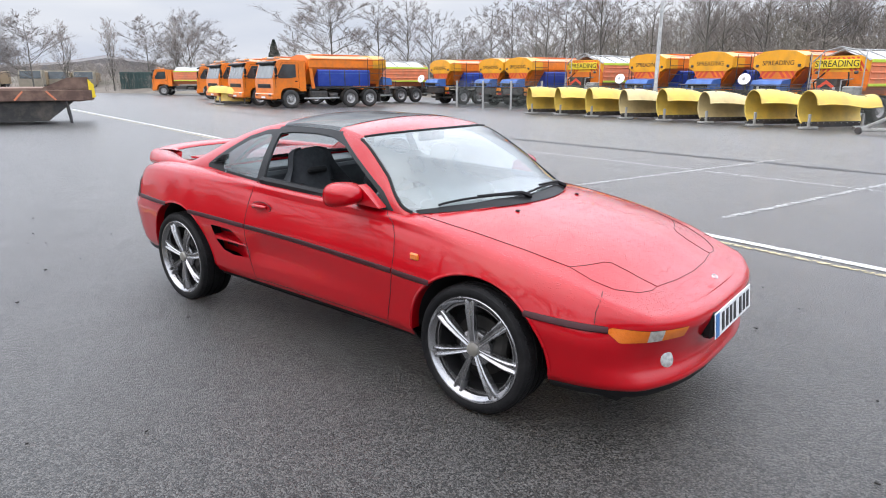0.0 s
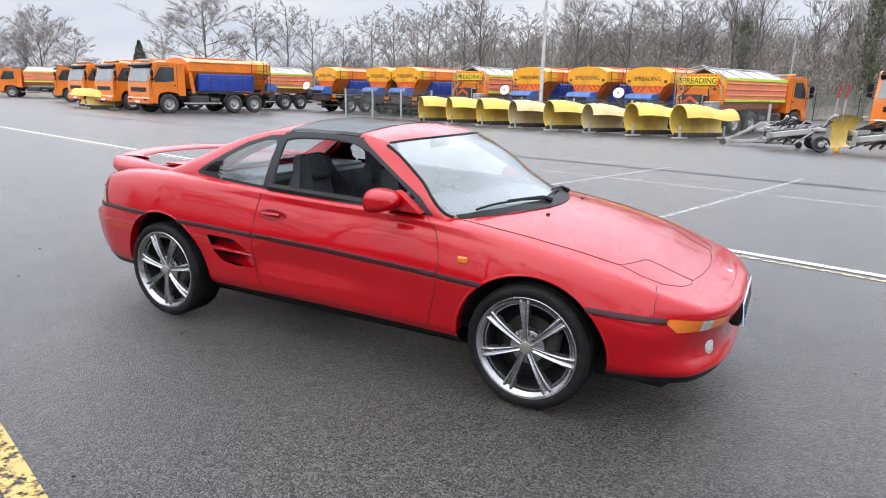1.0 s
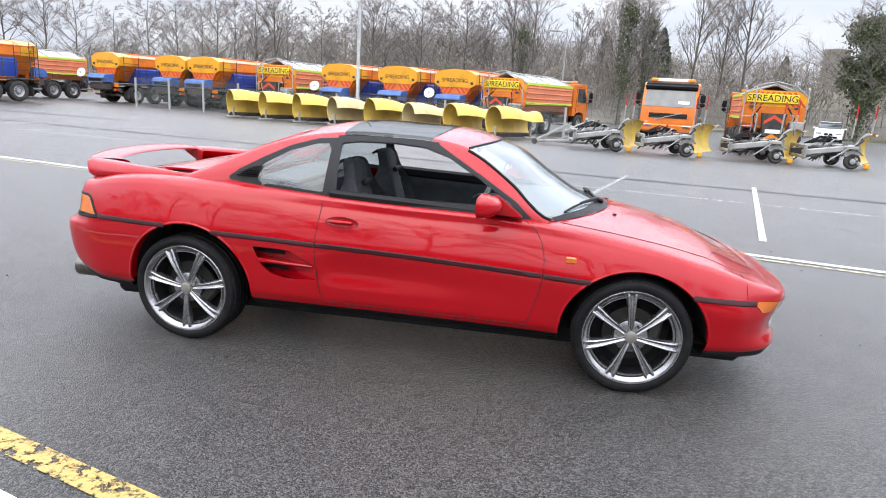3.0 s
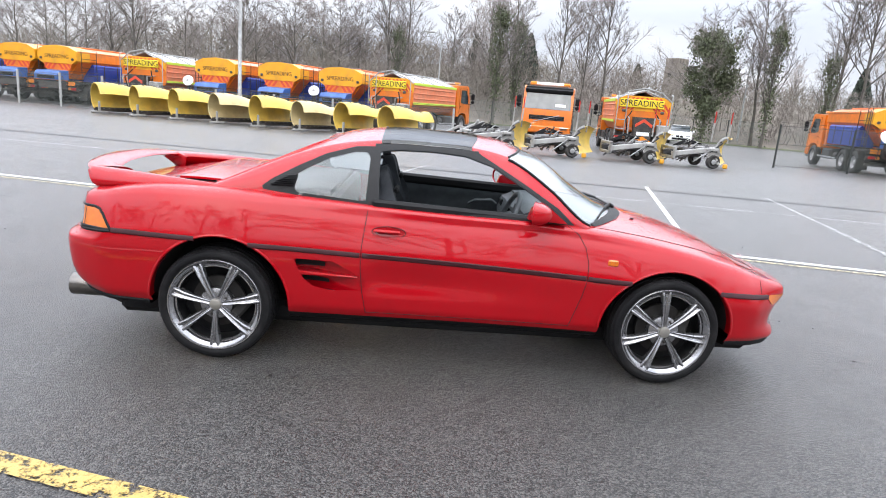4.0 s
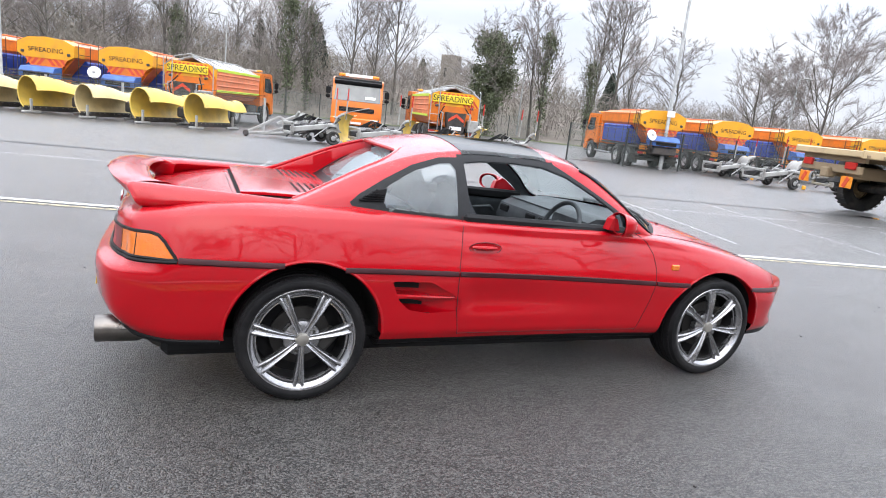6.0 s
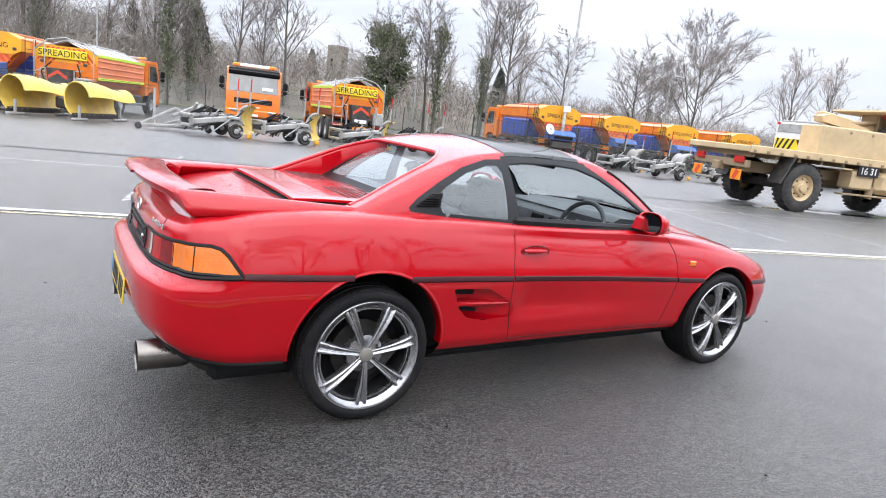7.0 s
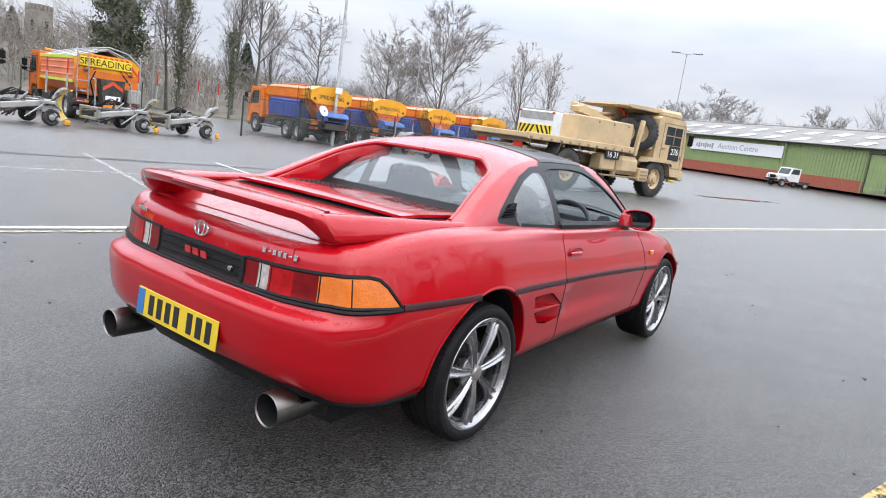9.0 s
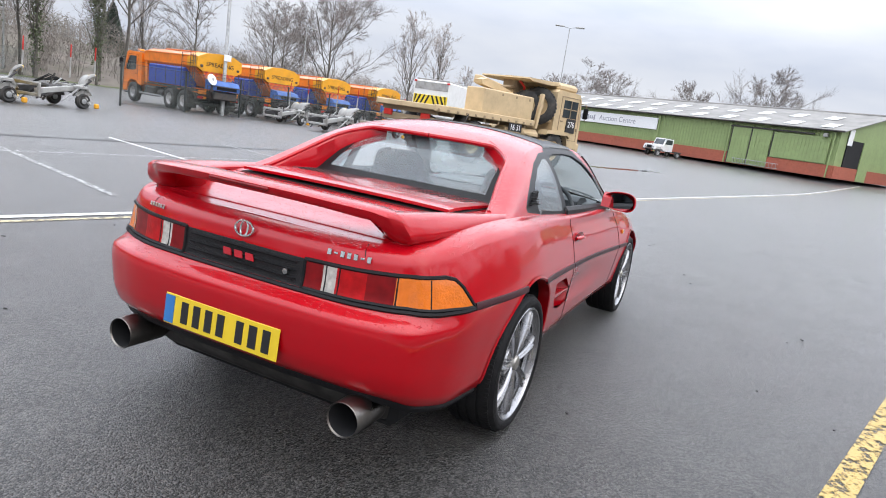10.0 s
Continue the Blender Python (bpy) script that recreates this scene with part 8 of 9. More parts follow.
# ---- low trailer, container and far lorries at the end of the yard ----
def flat_trailer():
    t = thing("flat_trailer", "long low rusty-decked flat trailer with a sloped end", "trailer")
    part("deck", Shape().box(-5.0, 0, 1.02, 10.5, 2.6, 0.09, 0.02), mat("worn_deck", (0.22, 0.14, 0.11), 0.8, vary=0.2, scale=2, dirt=(0.34, 0.27, 0.22), dirt_amount=0.5), t, "worn pinkish deck")
    side = mat("rusty_side_rail", (0.12, 0.07, 0.055), 0.7, vary=0.25, scale=3, dirt=(0.3, 0.2, 0.14), dirt_amount=0.6)
    for sd in (-1, 1):
        part("side_rail", Shape().box(-5.0, sd * 1.3, 0.84, 10.5, 0.08, 0.30, 0.01), side, t, "rusty brown side rail")
        for k in range(12):
            part("gusset", Shape().box(-9.6 + k * 0.8, sd * 1.345, 0.84, 0.34, 0.012, 0.05, 0, Matrix.Rotation(radians(48 if k % 2 else -48), 3, "Y")), PALE_ORANGE, t)
    part("wedge_end", Shape().prism([(-1.0, 1.06), (-0.35, 1.34), (0.2, 1.36), (0.3, 0.72), (-0.1, 0.66), (-1.0, 0.7)], -1.3, 1.3, "y"), side, t, "sloped rusty end")
    part("end_plate", Shape().prism([(0.18, 0.75), (0.18, 1.3), (0.32, 1.15), (0.34, 0.78)], -1.32, -1.2, "y"), SIGN_YELLOW, t)
    # solid dark block in place of the shadow and support under the deck
    part("belly_shade", Shape().prism([(-10, 0.7), (-0.2, 0.7), (-0.95, 0.12), (-9.5, 0.12)], -1.22, 1.22, "y"), CHASSIS, t)
    for x, y in ((-0.45, -1.25), (-0.45, 1.2)):
        part("landing_leg", Shape().tube([(x, y, 0.7), (x + 0.08, y, 0.05)], 0.045, 6), DARK_STEEL, t)
    part("head_rail", Shape().tube([(-4.6, 1.0, 1.06), (-4.6, 1.0, 1.75), (-2.4, 1.0, 1.75), (-2.4, 1.0, 1.06)], 0.03, 6), GALV, t)
    return t


flat_trailer().matrix_basis = at(-21.6, 6.9, 69, 0, 1.12)
cont = thing("storage_container", "dark green steel storage container at the yard's end", "container")
CONT_GREEN = mat("container_green", (0.035, 0.07, 0.065), 0.6, vary=0.15, scale=2)
part("body", Shape().box(0, 0, 1.3, 6.0, 2.6, 2.5, 0.04), CONT_GREEN, cont)
for k in range(14):
    part("corrugation", Shape().box(-2.8 + k * 0.43, -1.33, 1.3, 0.18, 0.06, 2.2, 0.02), CONT_GREEN, cont)
cont.matrix_basis = at(-80.0, 38.5, 60)
TANLORRY = mat("far_lorry_tan", (0.27, 0.235, 0.18), 0.7, vary=0.12, scale=2)


def far_lorry():
    t = thing("parked_lorry", "dull tan lorry parked in a row far off", "lorry", group="far row of lorries")
    part("cab", Shape().prism([(0.6, 0.7), (0.6, 2.6), (2.0, 2.6), (2.4, 1.6), (2.4, 0.7)], -1.2, 1.2, "y"), TANLORRY, t)
    part("windscreen", Shape().sheet([[(2.05, y, 2.5), (2.42, y, 1.65)] for y in (-1.05, 1.05)]), CAB_GLASS, t)
    part("body", Shape().box(-2.2, 0, 1.7, 5.0, 2.4, 1.5, 0.05), TAN_DARK, t)
    part("chassis", Shape().box(-1, 0, 0.75, 6.5, 1.2, 0.35, 0.03), CHASSIS, t)
    for x in (1.5, -2.0, -3.2):
        for sd in (-1, 1):
            lorry_wheel(t, x, sd)
    return t


fl = far_lorry()
fl.matrix_basis = at(-84, 27, -30)
copies(fl, [at(-86, 30.5, -30), at(-87, 34, -30), at(-82, 42.5, -35), at(-80, 46, -35), at(-88, 23.5, -30)])

# ---- fences ----
MESH_WIRE = mat("chain_link", (0.16, 0.18, 0.17), 0.6, 0.3, 0.1, 4)
_t = MESH_WIRE.node_tree
_co = _t.nodes.new("ShaderNodeTexCoord")
_alpha = []
for turn in (45, -45):
    _mp = _t.nodes.new("ShaderNodeMapping")
    _mp.inputs["Rotation"].default_value = (0, 0, radians(turn))
    _wv = _t.nodes.new("ShaderNodeTexWave")
    _wv.inputs["Scale"].default_value = 3.2
    _t.links.new(_co.outputs["UV"], _mp.inputs["Vector"])
    _t.links.new(_mp.outputs[0], _wv.inputs["Vector"])
    _gt = _t.nodes.new("ShaderNodeMath")
    _gt.operation = "GREATER_THAN"
    _gt.inputs[1].default_value = 0.965
    _t.links.new(_wv.outputs["Fac"], _gt.inputs[0])
    _alpha.append(_gt)
_mxm = _t.nodes.new("ShaderNodeMath")
_mxm.operation = "MAXIMUM"
_t.links.new(_alpha[0].outputs[0], _mxm.inputs[0])
_t.links.new(_alpha[1].outputs[0], _mxm.inputs[1])
_t.links.new(_mxm.outputs[0], _t.nodes["Principled BSDF"].inputs["Alpha"])
POST_DARK = mat("dark_fence_post", (0.035, 0.04, 0.038), 0.6, vary=0.2, scale=5)


def fence(x0, y0, x1, y1, height, gap, post_mat, label, rad=0.04):
    t = thing("fence", label, "fence", kind="structure")
    ln = math.hypot(x1 - x0, y1 - y0)
    n = max(1, round(ln / gap))
    post_me = Shape().tube([(0, 0, -0.1), (0, 0, height)], rad, 8).mesh("fence_post", post_mat)
    pts = []
    for i in range(n + 1):
        x, y = x0 + (x1 - x0) * i / n, y0 + (y1 - y0) * i / n
        z = gz(x, y)
        pts.append((x, y, z))
        part("fence_post", post_me, None, t, "", pose(x, y, z))
    for h in (0.1, height * 0.55, height - 0.06, height + 0.08):
        part("line_wire", Shape().tube([(x, y, z + h) for x, y, z in pts], 0.007, 4), DARK_STEEL, t)
    for (xa, ya, za), (xb, yb, zb) in zip(pts, pts[1:]):
        me = Shape().sheet([[(xa, ya, za + 0.02), (xb, yb, zb + 0.02)], [(xa, ya, za + height), (xb, yb, zb + height)]]).mesh("wire_mesh", MESH_WIRE, 0)
        uv = me.uv_layers.new(name="UVMap")
        for loop in me.loops:
            v = me.vertices[loop.vertex_index].co
            uv.data[loop.index].uv = (math.hypot(v.x - xa, v.y - ya) * 2, (v.z - za) * 2)
        part("wire_mesh", me, None, t)
    return t


fence(-21.0, 27.4, -15.0, 26.9, 1.55, 2.0, CONCRETE, "chain-link fence on grey concrete posts", 0.055)
fence(-15.0, 26.9, 1.2, 24.7, 1.35, 2.7, CONCRETE, "chain-link fence behind the plough blades", 0.05)
fence(14.3, 21.8, 42.0, 16.6, 1.75, 2.8, POST_DARK, "chain-link fence on dark posts in front of lorries")
fence(-30.0, 62.0, 30.5, 53.5, 2.2, 3.0, POST_DARK, "dark chain-link boundary fence below the wooded bank")

# ---- lamp posts ----
def lamp_post(x, y, height, double=False, head=True, yaw=0, rad=0.075):
    t = thing("lamp_post", "tall galvanised steel lamp post", "street lamp", at(x, y, yaw), "yard lamp posts")
    part("pole", Shape().tube([(0, 0, -0.1), (0, 0, 1.2), (0, 0, 1.25), (0, 0, height)], [rad * 1.25, rad * 1.25, rad, rad * 0.6], 12), GALV, t)
    if head:
        for sd in ((-1, 1) if double else (1,)):
            arm = part("arm", Shape().tube([(0, 0, height - 0.05), (sd * 0.7, 0, height + 0.08)], 0.035, 8), GALV, t)
            part("lantern", Shape().box(sd * 1.15, 0, height + 0.10, 1.0, 0.34, 0.14, 0.05), PALE_GREY, arm, "flat grey lantern")
    return t


lamp_post(19.0, 21.0, 11.0, head=False, rad=0.085)
lamp_post(-8.2, 25.0, 11.0, head=False, rad=0.085)
lamp_post(29.3, 55.5, 8.7)
lamp_post(-30.0, 58.0, 6.8, yaw=180)
lamp_post(1.2, 60.5, 8.1, yaw=180)
lamp_post(50.8, 42.0, 8.0)
lamp_post(70.0, 20.5, 12.4, double=True, yaw=106)
# warning plate and camera box on the near posts
sg = thing("pole_sign", "small white sign plate clamped to the lamp post", "sign", at(19.0, 20.88, 0, 2.6))
part("plate", Shape().box(0, 0, 0, 0.45, 0.02, 0.28, 0.01), DISH_WHITE, sg)
part("clamp", Shape().box(0, 0.06, 0, 0.08, 0.1, 0.06, 0.01), GALV, sg)

# ---- the long shed ----
SHED_GREEN = mat("pale_green_cladding", (0.26, 0.34, 0.14), 0.55, vary=0.08, scale=0.6, dirt=(0.18, 0.2, 0.1), dirt_amount=0.4)
BRICK = mat("red_brick", (0.36, 0.10, 0.06), 0.85, vary=0.15, scale=6, bump=0.3, bscale=20, dirt=(0.2, 0.08, 0.06), dirt_amount=0.4)
ROOF_GREY = mat("weathered_sheet_roof", (0.22, 0.215, 0.205), 0.85, vary=0.18, scale=0.9, dirt=(0.36, 0.35, 0.32), dirt_amount=0.5, dscale=0.8)
ROOFLIGHT = mat("translucent_rooflight", (0.62, 0.64, 0.63), 0.5, vary=0.08, scale=3)
shed = thing("long_shed", "long green-clad shed on a brick base with a grey sheet roof", "building")
LEN, DEP, EAVE, RIDGE = 46.0, 16.0, 3.7, 5.7
part("wall", Shape().prism([(0, 0), (0, EAVE), (-DEP / 2, RIDGE), (-DEP, EAVE), (-DEP, 0)], 0, LEN, "x"), SHED_GREEN, shed, "pale green cladding")
part("brick_base", Shape().box(LEN / 2, 0.06, 0.5, LEN, 0.12, 1.0, 0), BRICK, shed, "red brick plinth")
part("brick_base", Shape().box(-0.06, -DEP / 2, 0.5, 0.12, DEP + 0.1, 1.0, 0), BRICK, shed)
rib_me = Shape().box(0, 0, 2.35, 0.09, 0.05, 2.7, 0).mesh("cladding_rib", SHED_GREEN)
for k in range(150):
    part("cladding_rib", rib_me, None, shed, "", pose(0.15 + k * 0.305, 0.015, 0))
for sd in (0, 1):
    rows = []
    for i in range(25):
        x = -0.4 + i * (LEN + 0.8) / 24
        rows.append([(x, 0.35 - u * (DEP / 2 + 0.35), EAVE + 0.02 + u * (RIDGE - EAVE + 0.08) + 0.015 * math.sin(i * 5)) if sd == 0 else (x, -DEP - 0.35 + u * (DEP / 2 + 0.35), EAVE + 0.02 + u * (RIDGE - EAVE + 0.08)) for u in np.linspace(0, 1, 6)])
    part("roof_slope", Shape().sheet(rows, 0.06), ROOF_GREY, shed, "weathered grey roof sheeting")
random.seed(5)
for k in range(15):
    for row, u in enumerate((0.2, 0.62)):
        x = 1.5 + k * 3.05 + row * 1.5
        y = 0.35 - u * (DEP / 2 + 0.35)
        z = EAVE + 0.02 + u * (RIDGE - EAVE + 0.08) + 0.05
        part("rooflight", Shape().box(x, y, z, 1.05, 1.7, 0.03, 0, Matrix.Rotation(-math.atan2(RIDGE - EAVE, DEP / 2), 3, "X")), ROOFLIGHT, shed)
part("gutter", Shape().tube([(-0.4, 0.42, EAVE), (LEN + 0.4, 0.42, EAVE)], 0.07, 8), CHASSIS, shed)
part("ridge_cap", Shape().tube([(-0.4, -DEP / 2, RIDGE + 0.1), (LEN + 0.4, -DEP / 2, RIDGE + 0.1)], 0.12, 8), ROOF_GREY, shed)
for x0, x1, nm in ((0.6, 5.3, "sliding_door"), (5.4, 7.25, "sliding_door"), (7.3, 9.1, "sliding_door")):
    d = part(nm, Shape().box((x0 + x1) / 2, 0.13, 1.65 if nm else 0, x1 - x0, 0.08, 3.2 if x0 > 5 else 2.1, 0.01), SHED_GREEN, shed, "ribbed green sliding door")
    if x0 < 5:
        d.matrix_basis = pose(0, 0, 0.45)
    for k in range(int((x1 - x0) / 0.3)):
        part("door_rib", Shape().box(x0 + 0.15 + k * 0.3, 0.18, 1.65, 0.1, 0.03, 3.0 if x0 > 5 else 2.0, 0), SHED_GREEN, d)
    part("door_edge", Shape().box(x1 - 0.04, 0.175, 1.65, 0.08, 0.06, 3.2 if x0 > 5 else 2.1, 0), CHASSIS, d)
part("door_track", Shape().box(5.6, 0.2, 3.32, 7.4, 0.1, 0.12, 0.01), CHASSIS, shed)
for x in (0.35, 9.3, 17.0):
    part("downpipe", Shape().tube([(x, 0.2, 0), (x, 0.2, EAVE)], 0.06, 8), SHED_GREEN, shed)
board = part("sign_board", Shape().box(22.9, 0.14, 2.72, 11.4, 0.06, 1.15, 0.02), DISH_WHITE, shed, "long white sign board")
SIGN_INK = mat("sign_grey_lettering", (0.36, 0.36, 0.39), 0.5)
letters("Auction Centre", 0.78, SIGN_INK, board, pose(22.4, 0.18, 2.72, 90, 0, 180))
for k in range(8):
    part("name_bar", Shape().box(25.6 + k * 0.3, 0.175, 2.68, 0.22, 0.01, 0.36 if k % 3 else 0.55, 0), SIGN_INK, board)
# the shaded inside of the doorway is a near-black panel on the wall
part("gable_door", Shape().box(-0.04, -2.8, 1.6, 0.08, 3.0, 3.2, 0.01), DARK, shed, "open gable doorway")
part("gable_door_leaf", Shape().box(-0.12, -5.0, 1.6, 0.08, 1.8, 3.2, 0.01), SHED_GREEN, shed)
part("wall_lamp", Shape().box(1.0, 0.3, 3.3, 0.3, 0.3, 0.3, 0.03), PALE_GREY, shed)
part("notice", Shape().box(-0.1, -1.6, 3.4, 0.05, 0.8, 1.3, 0.01), DISH_WHITE, shed)
wall_dir = math.degrees(math.atan2(16.4 + 7.0, 69.0 - 56.0))
# the wall's outer face looks towards the yard
shed.matrix_basis = pose(56.0, -7.0, 0.9, 0, 0, wall_dir)
lad = thing("ladder", "long aluminium ladder lying on its side against the shed", "ladder")
part("stile", Shape().tube([(0, 0, 0.06), (4.2, 0, 0.06)], 0.03, 6), GALV, lad)
part("stile", Shape().tube([(0, 0.05, 0.45), (4.2, 0.05, 0.45)], 0.03, 6), GALV, lad)
for k in range(14):
    part("rung", Shape().tube([(0.15 + k * 0.3, 0, 0.06), (0.15 + k * 0.3, 0.05, 0.45)], 0.02, 5), GALV, lad)
lad.matrix_basis = shed.matrix_basis @ pose(4.2, 0.35, 0.05)

# ---- church tower far behind the trees ----
STONE = mat("church_stone", (0.22, 0.195, 0.16), 0.9, vary=0.15, scale=0.5, bump=0.3, bscale=3)
tower = thing("church_tower", "square stone church tower with battlements behind the trees", "church")
part("shaft", Shape().box(0, 0, 8, 4.8, 4.8, 28, 0.2), STONE, tower)
for k in range(4):
    for sx, sy in ((1, 0), (-1, 0), (0, 1), (0, -1)):
        o = -1.83 + k * 1.22
        part("merlon", Shape().box(2.25 * sx + (o if sx == 0 else 0), 2.25 * sy + (o if sy == 0 else 0), 22.5, 0.62, 0.62, 1.3, 0), STONE, tower)
for sx, sy in ((1, 0), (-1, 0), (0, 1), (0, -1)):
    part("belfry_window", Shape().box(2.37 * sx, 2.37 * sy, 17.5, 1.2 if sx == 0 else 0.14, 1.2 if sy == 0 else 0.14, 3.0, 0), DARK, tower)
part("string_course", Shape().box(0, 0, 14.5, 5.05, 5.05, 0.4, 0.05), STONE, tower)
tower.matrix_basis = pose(2 + 215 * math.cos(radians(69.55)), -3 + 215 * math.sin(radians(69.55)), -3.6, 0, 0, 25)

# ---- painted lines ----
painted_line("main_bay_line", -34, 11.09, 60, -9.66, 0.10, WHITE_LINE, "long worn white line across the tarmac")
painted_line("second_bay_line", -34, 10.91, 60, -9.84, 0.06, PALE_YELLOW_LINE, "thin yellowish line beside the white line")
painted_line("rear_bay_line", -12, 10.35, 16, 4.75, 0.08, FAINT_LINE, "faint white line across the far bays")
for k in range(-1, 7):
    x = 0.8 + 2.42 * k
    y = 4.5 - 0.222 * x
    painted_line("bay_divider", x, y, x + 1.6, y + 6.0, 0.08, WHITE_LINE if k == 1 else FAINT_LINE, "worn white bay divider")
for k in range(3):
    painted_line("bay_divider", -12.5 - 2.4 * k, 9.5 + 0.5 * k, -11.2 - 2.4 * k, 14.5 + 0.5 * k, 0.09, FAINT_LINE, "worn white bay divider")
painted_line("kerbside_yellow_line", -8, 0.015, 9, -4.983, 0.11, YELLOW_LINE, "broad flaking yellow line")
painted_line("kerbside_white_line", -8, -0.235, 9, -5.233, 0.10, WHITE_LINE, "white line beside the yellow one")


def wandering(name, pts, w, material, label, seed):
    random.seed(seed)
    line = spl([(i, *p) for i, p in enumerate(pts)])
    rows = []
    for u in np.linspace(0, len(pts) - 1, 30 * (len(pts) - 1)):
        x, y = line(np.array([u]))[0]
        ww = w * (0.5 + random.random())
        y += random.uniform(-0.03, 0.03)
        rows.append([(x, y - ww / 2, gz(x, y) + 0.005), (x, y + ww / 2, gz(x, y) + 0.005)])
    return tagged(new(name, Shape().sheet(rows).mesh(name, material)), label, "road seam", "", "structure")


WET = mat("standing_water", (0.02, 0.021, 0.023), 0.04, vary=0.1, spec=0.6)
wandering("tar_seam", [(-30, 15.6), (-20, 13.8), (-9, 11.7), (-1, 10.2), (8, 8.5), (20, 6.0)], 0.2, TAR, "dark wet tar seam across the yard", 3)
wandering("tar_seam", [(-40, 22.5), (-30, 19.5), (-22, 17.6), (-14, 16.6)], 0.22, TAR, "dark wet tar seam across the yard", 4)
wandering("puddle", [(14.0, 7.2), (16.0, 6.6), (18.5, 5.9), (20.5, 5.6)], 0.5, WET, "thin puddle under the army lorry", 5)
wandering("puddle", [(26.5, 5.3), (29, 4.4), (32.5, 3.2)], 0.7, WET, "long thin puddle on the tarmac", 6)
random.seed(11)
specks = Shape()
for k in range(110):
    x, y = random.uniform(-5, 6), random.uniform(-4.5, 4)
    if abs(x) < 2.2 and abs(y) < 0.9:
        continue
    r = random.uniform(0.004, 0.013)
    specks.box(x, y, 0.004, r * 2, r, 0.006, 0, Matrix.Rotation(random.uniform(0, 3), 3, "Z"))
tagged(new("grit", specks.mesh("grit", mat("dark_grit", (0.02, 0.018, 0.016), 0.8))), "dark grit and leaf crumbs scattered on the tarmac", "grit", "", "stuff")


# ==== trees and the wooded bank ====
BARK = mat("wet_bark", (0.12, 0.108, 0.098), 0.9, vary=0.3, scale=3, dirt=(0.12, 0.13, 0.07), dirt_amount=0.4)
TWIG = mat("bare_twigs", (0.225, 0.2, 0.188), 0.9, vary=0.3, scale=1.0)
TWIG_PALE = mat("pale_bare_twigs", (0.38, 0.345, 0.325), 0.9, vary=0.25, scale=1.0)
IVY = mat("dark_ivy", (0.092, 0.108, 0.056), 0.55, vary=0.4, scale=2.0)
CONIFER = mat("dark_conifer", (0.045, 0.06, 0.045), 0.8, vary=0.4, scale=1.5)
SCRUB = mat("brown_scrub", (0.24, 0.212, 0.19), 0.95, vary=0.3, scale=0.4, dirt=(0.12, 0.125, 0.075), dirt_amount=0.75, dscale=0.12)
BANK = mat("scrub_bank", (0.185, 0.16, 0.135), 0.95, vary=0.3, scale=0.5, bump=0.3, bscale=3, dirt=(0.12, 0.125, 0.075), dirt_amount=0.6, dscale=0.2)
GRASS = mat("verge_grass", (0.10, 0.12, 0.045), 0.9, vary=0.3, scale=1.5, bump=0.4, bscale=20)


class Tree:
    """A bare tree grown by repeated forking; trunk and limbs in one mesh, fine twigs in another."""

    def __init__(self, seed, height, spread, up, forks=3, twigs=6, lean=0.0, clear=0.3, reach=1.0):
        self.rng = random.Random(seed)
        self.limbs, self.twigs = Shape(), Shape()
        self.spread, self.up, self.forks, self.ntw = spread, up, forks, twigs
        r = height * 0.0115
        top = Vector((lean * height, 0, height * 0.96))
        pts, rad = [], []
        for i in range(9):
            u = i / 8
            pts.append(Vector((top.x * u + self.rng.uniform(-0.012, 0.012) * height * u, self.rng.uniform(-0.012, 0.012) * height * u, top.z * u)))
            rad.append(r * (1 - 0.88 * u) * (1.35 if i == 0 else 1))
        self.limbs.tube(pts, rad, 7)
        n = int(12 + height * 0.9)
        for k in range(n):
            u = clear + (0.97 - clear) * (k + self.rng.random()) / n
            i = min(7, int(u * 8))
            p = pts[i].lerp(pts[i + 1], u * 8 - i)
            a = self.rng.uniform(0, 6.283)
            d = Vector((math.cos(a), math.sin(a), 0)) * spread + Vector((0, 0, up * self.rng.uniform(0.6, 1.3)))
            ln = height * (0.30 * (1 - u) + 0.09) * reach * self.rng.uniform(0.7, 1.25)
            self.grow(p, d.normalized(), ln, r * (1 - 0.85 * u) * 0.5, 3)

    def grow(self, p, d, ln, r, depth):
        g = self.rng
        mid = p + d * ln * 0.5 + Vector((g.uniform(-1, 1), g.uniform(-1, 1), g.uniform(-0.3, 0.8))) * ln * 0.07
        end = p + d * ln + Vector((0, 0, ln * 0.10 * self.up))
        if depth >= 2:
            self.limbs.tube([p, mid, end], [r, r * 0.75, r * 0.45], 5)
        elif depth == 1:
            self.twigs.tube([p, mid, end], [max(r, 0.012), max(r * 0.7, 0.010), 0.006], 3)
        else:
            a = d.orthogonal().normalized() * 0.010
            b = d.cross(a)
            self.twigs.add([p + a, p - a * 0.5 + b * 0.87, p - a * 0.5 - b * 0.87, end], [(0, 1, 3), (1, 2, 3), (2, 0, 3)])
            return
        n = self.forks if depth > 1 else self.ntw
        for k in range(n):
            u = 0.3 + 0.7 * (k + g.random() * 0.6) / n
            q = p.lerp(mid, u * 2) if u < 0.5 else mid.lerp(end, min(1, u * 2 - 1))
            nd = (d + Vector((g.uniform(-1, 1), g.uniform(-1, 1), g.uniform(-0.6, 0.9) * self.up)) * (0.85 if depth > 2 else 1.25)).normalized()
            self.grow(q, nd, ln * g.uniform(0.42, 0.72), r * 0.5, depth - 1)


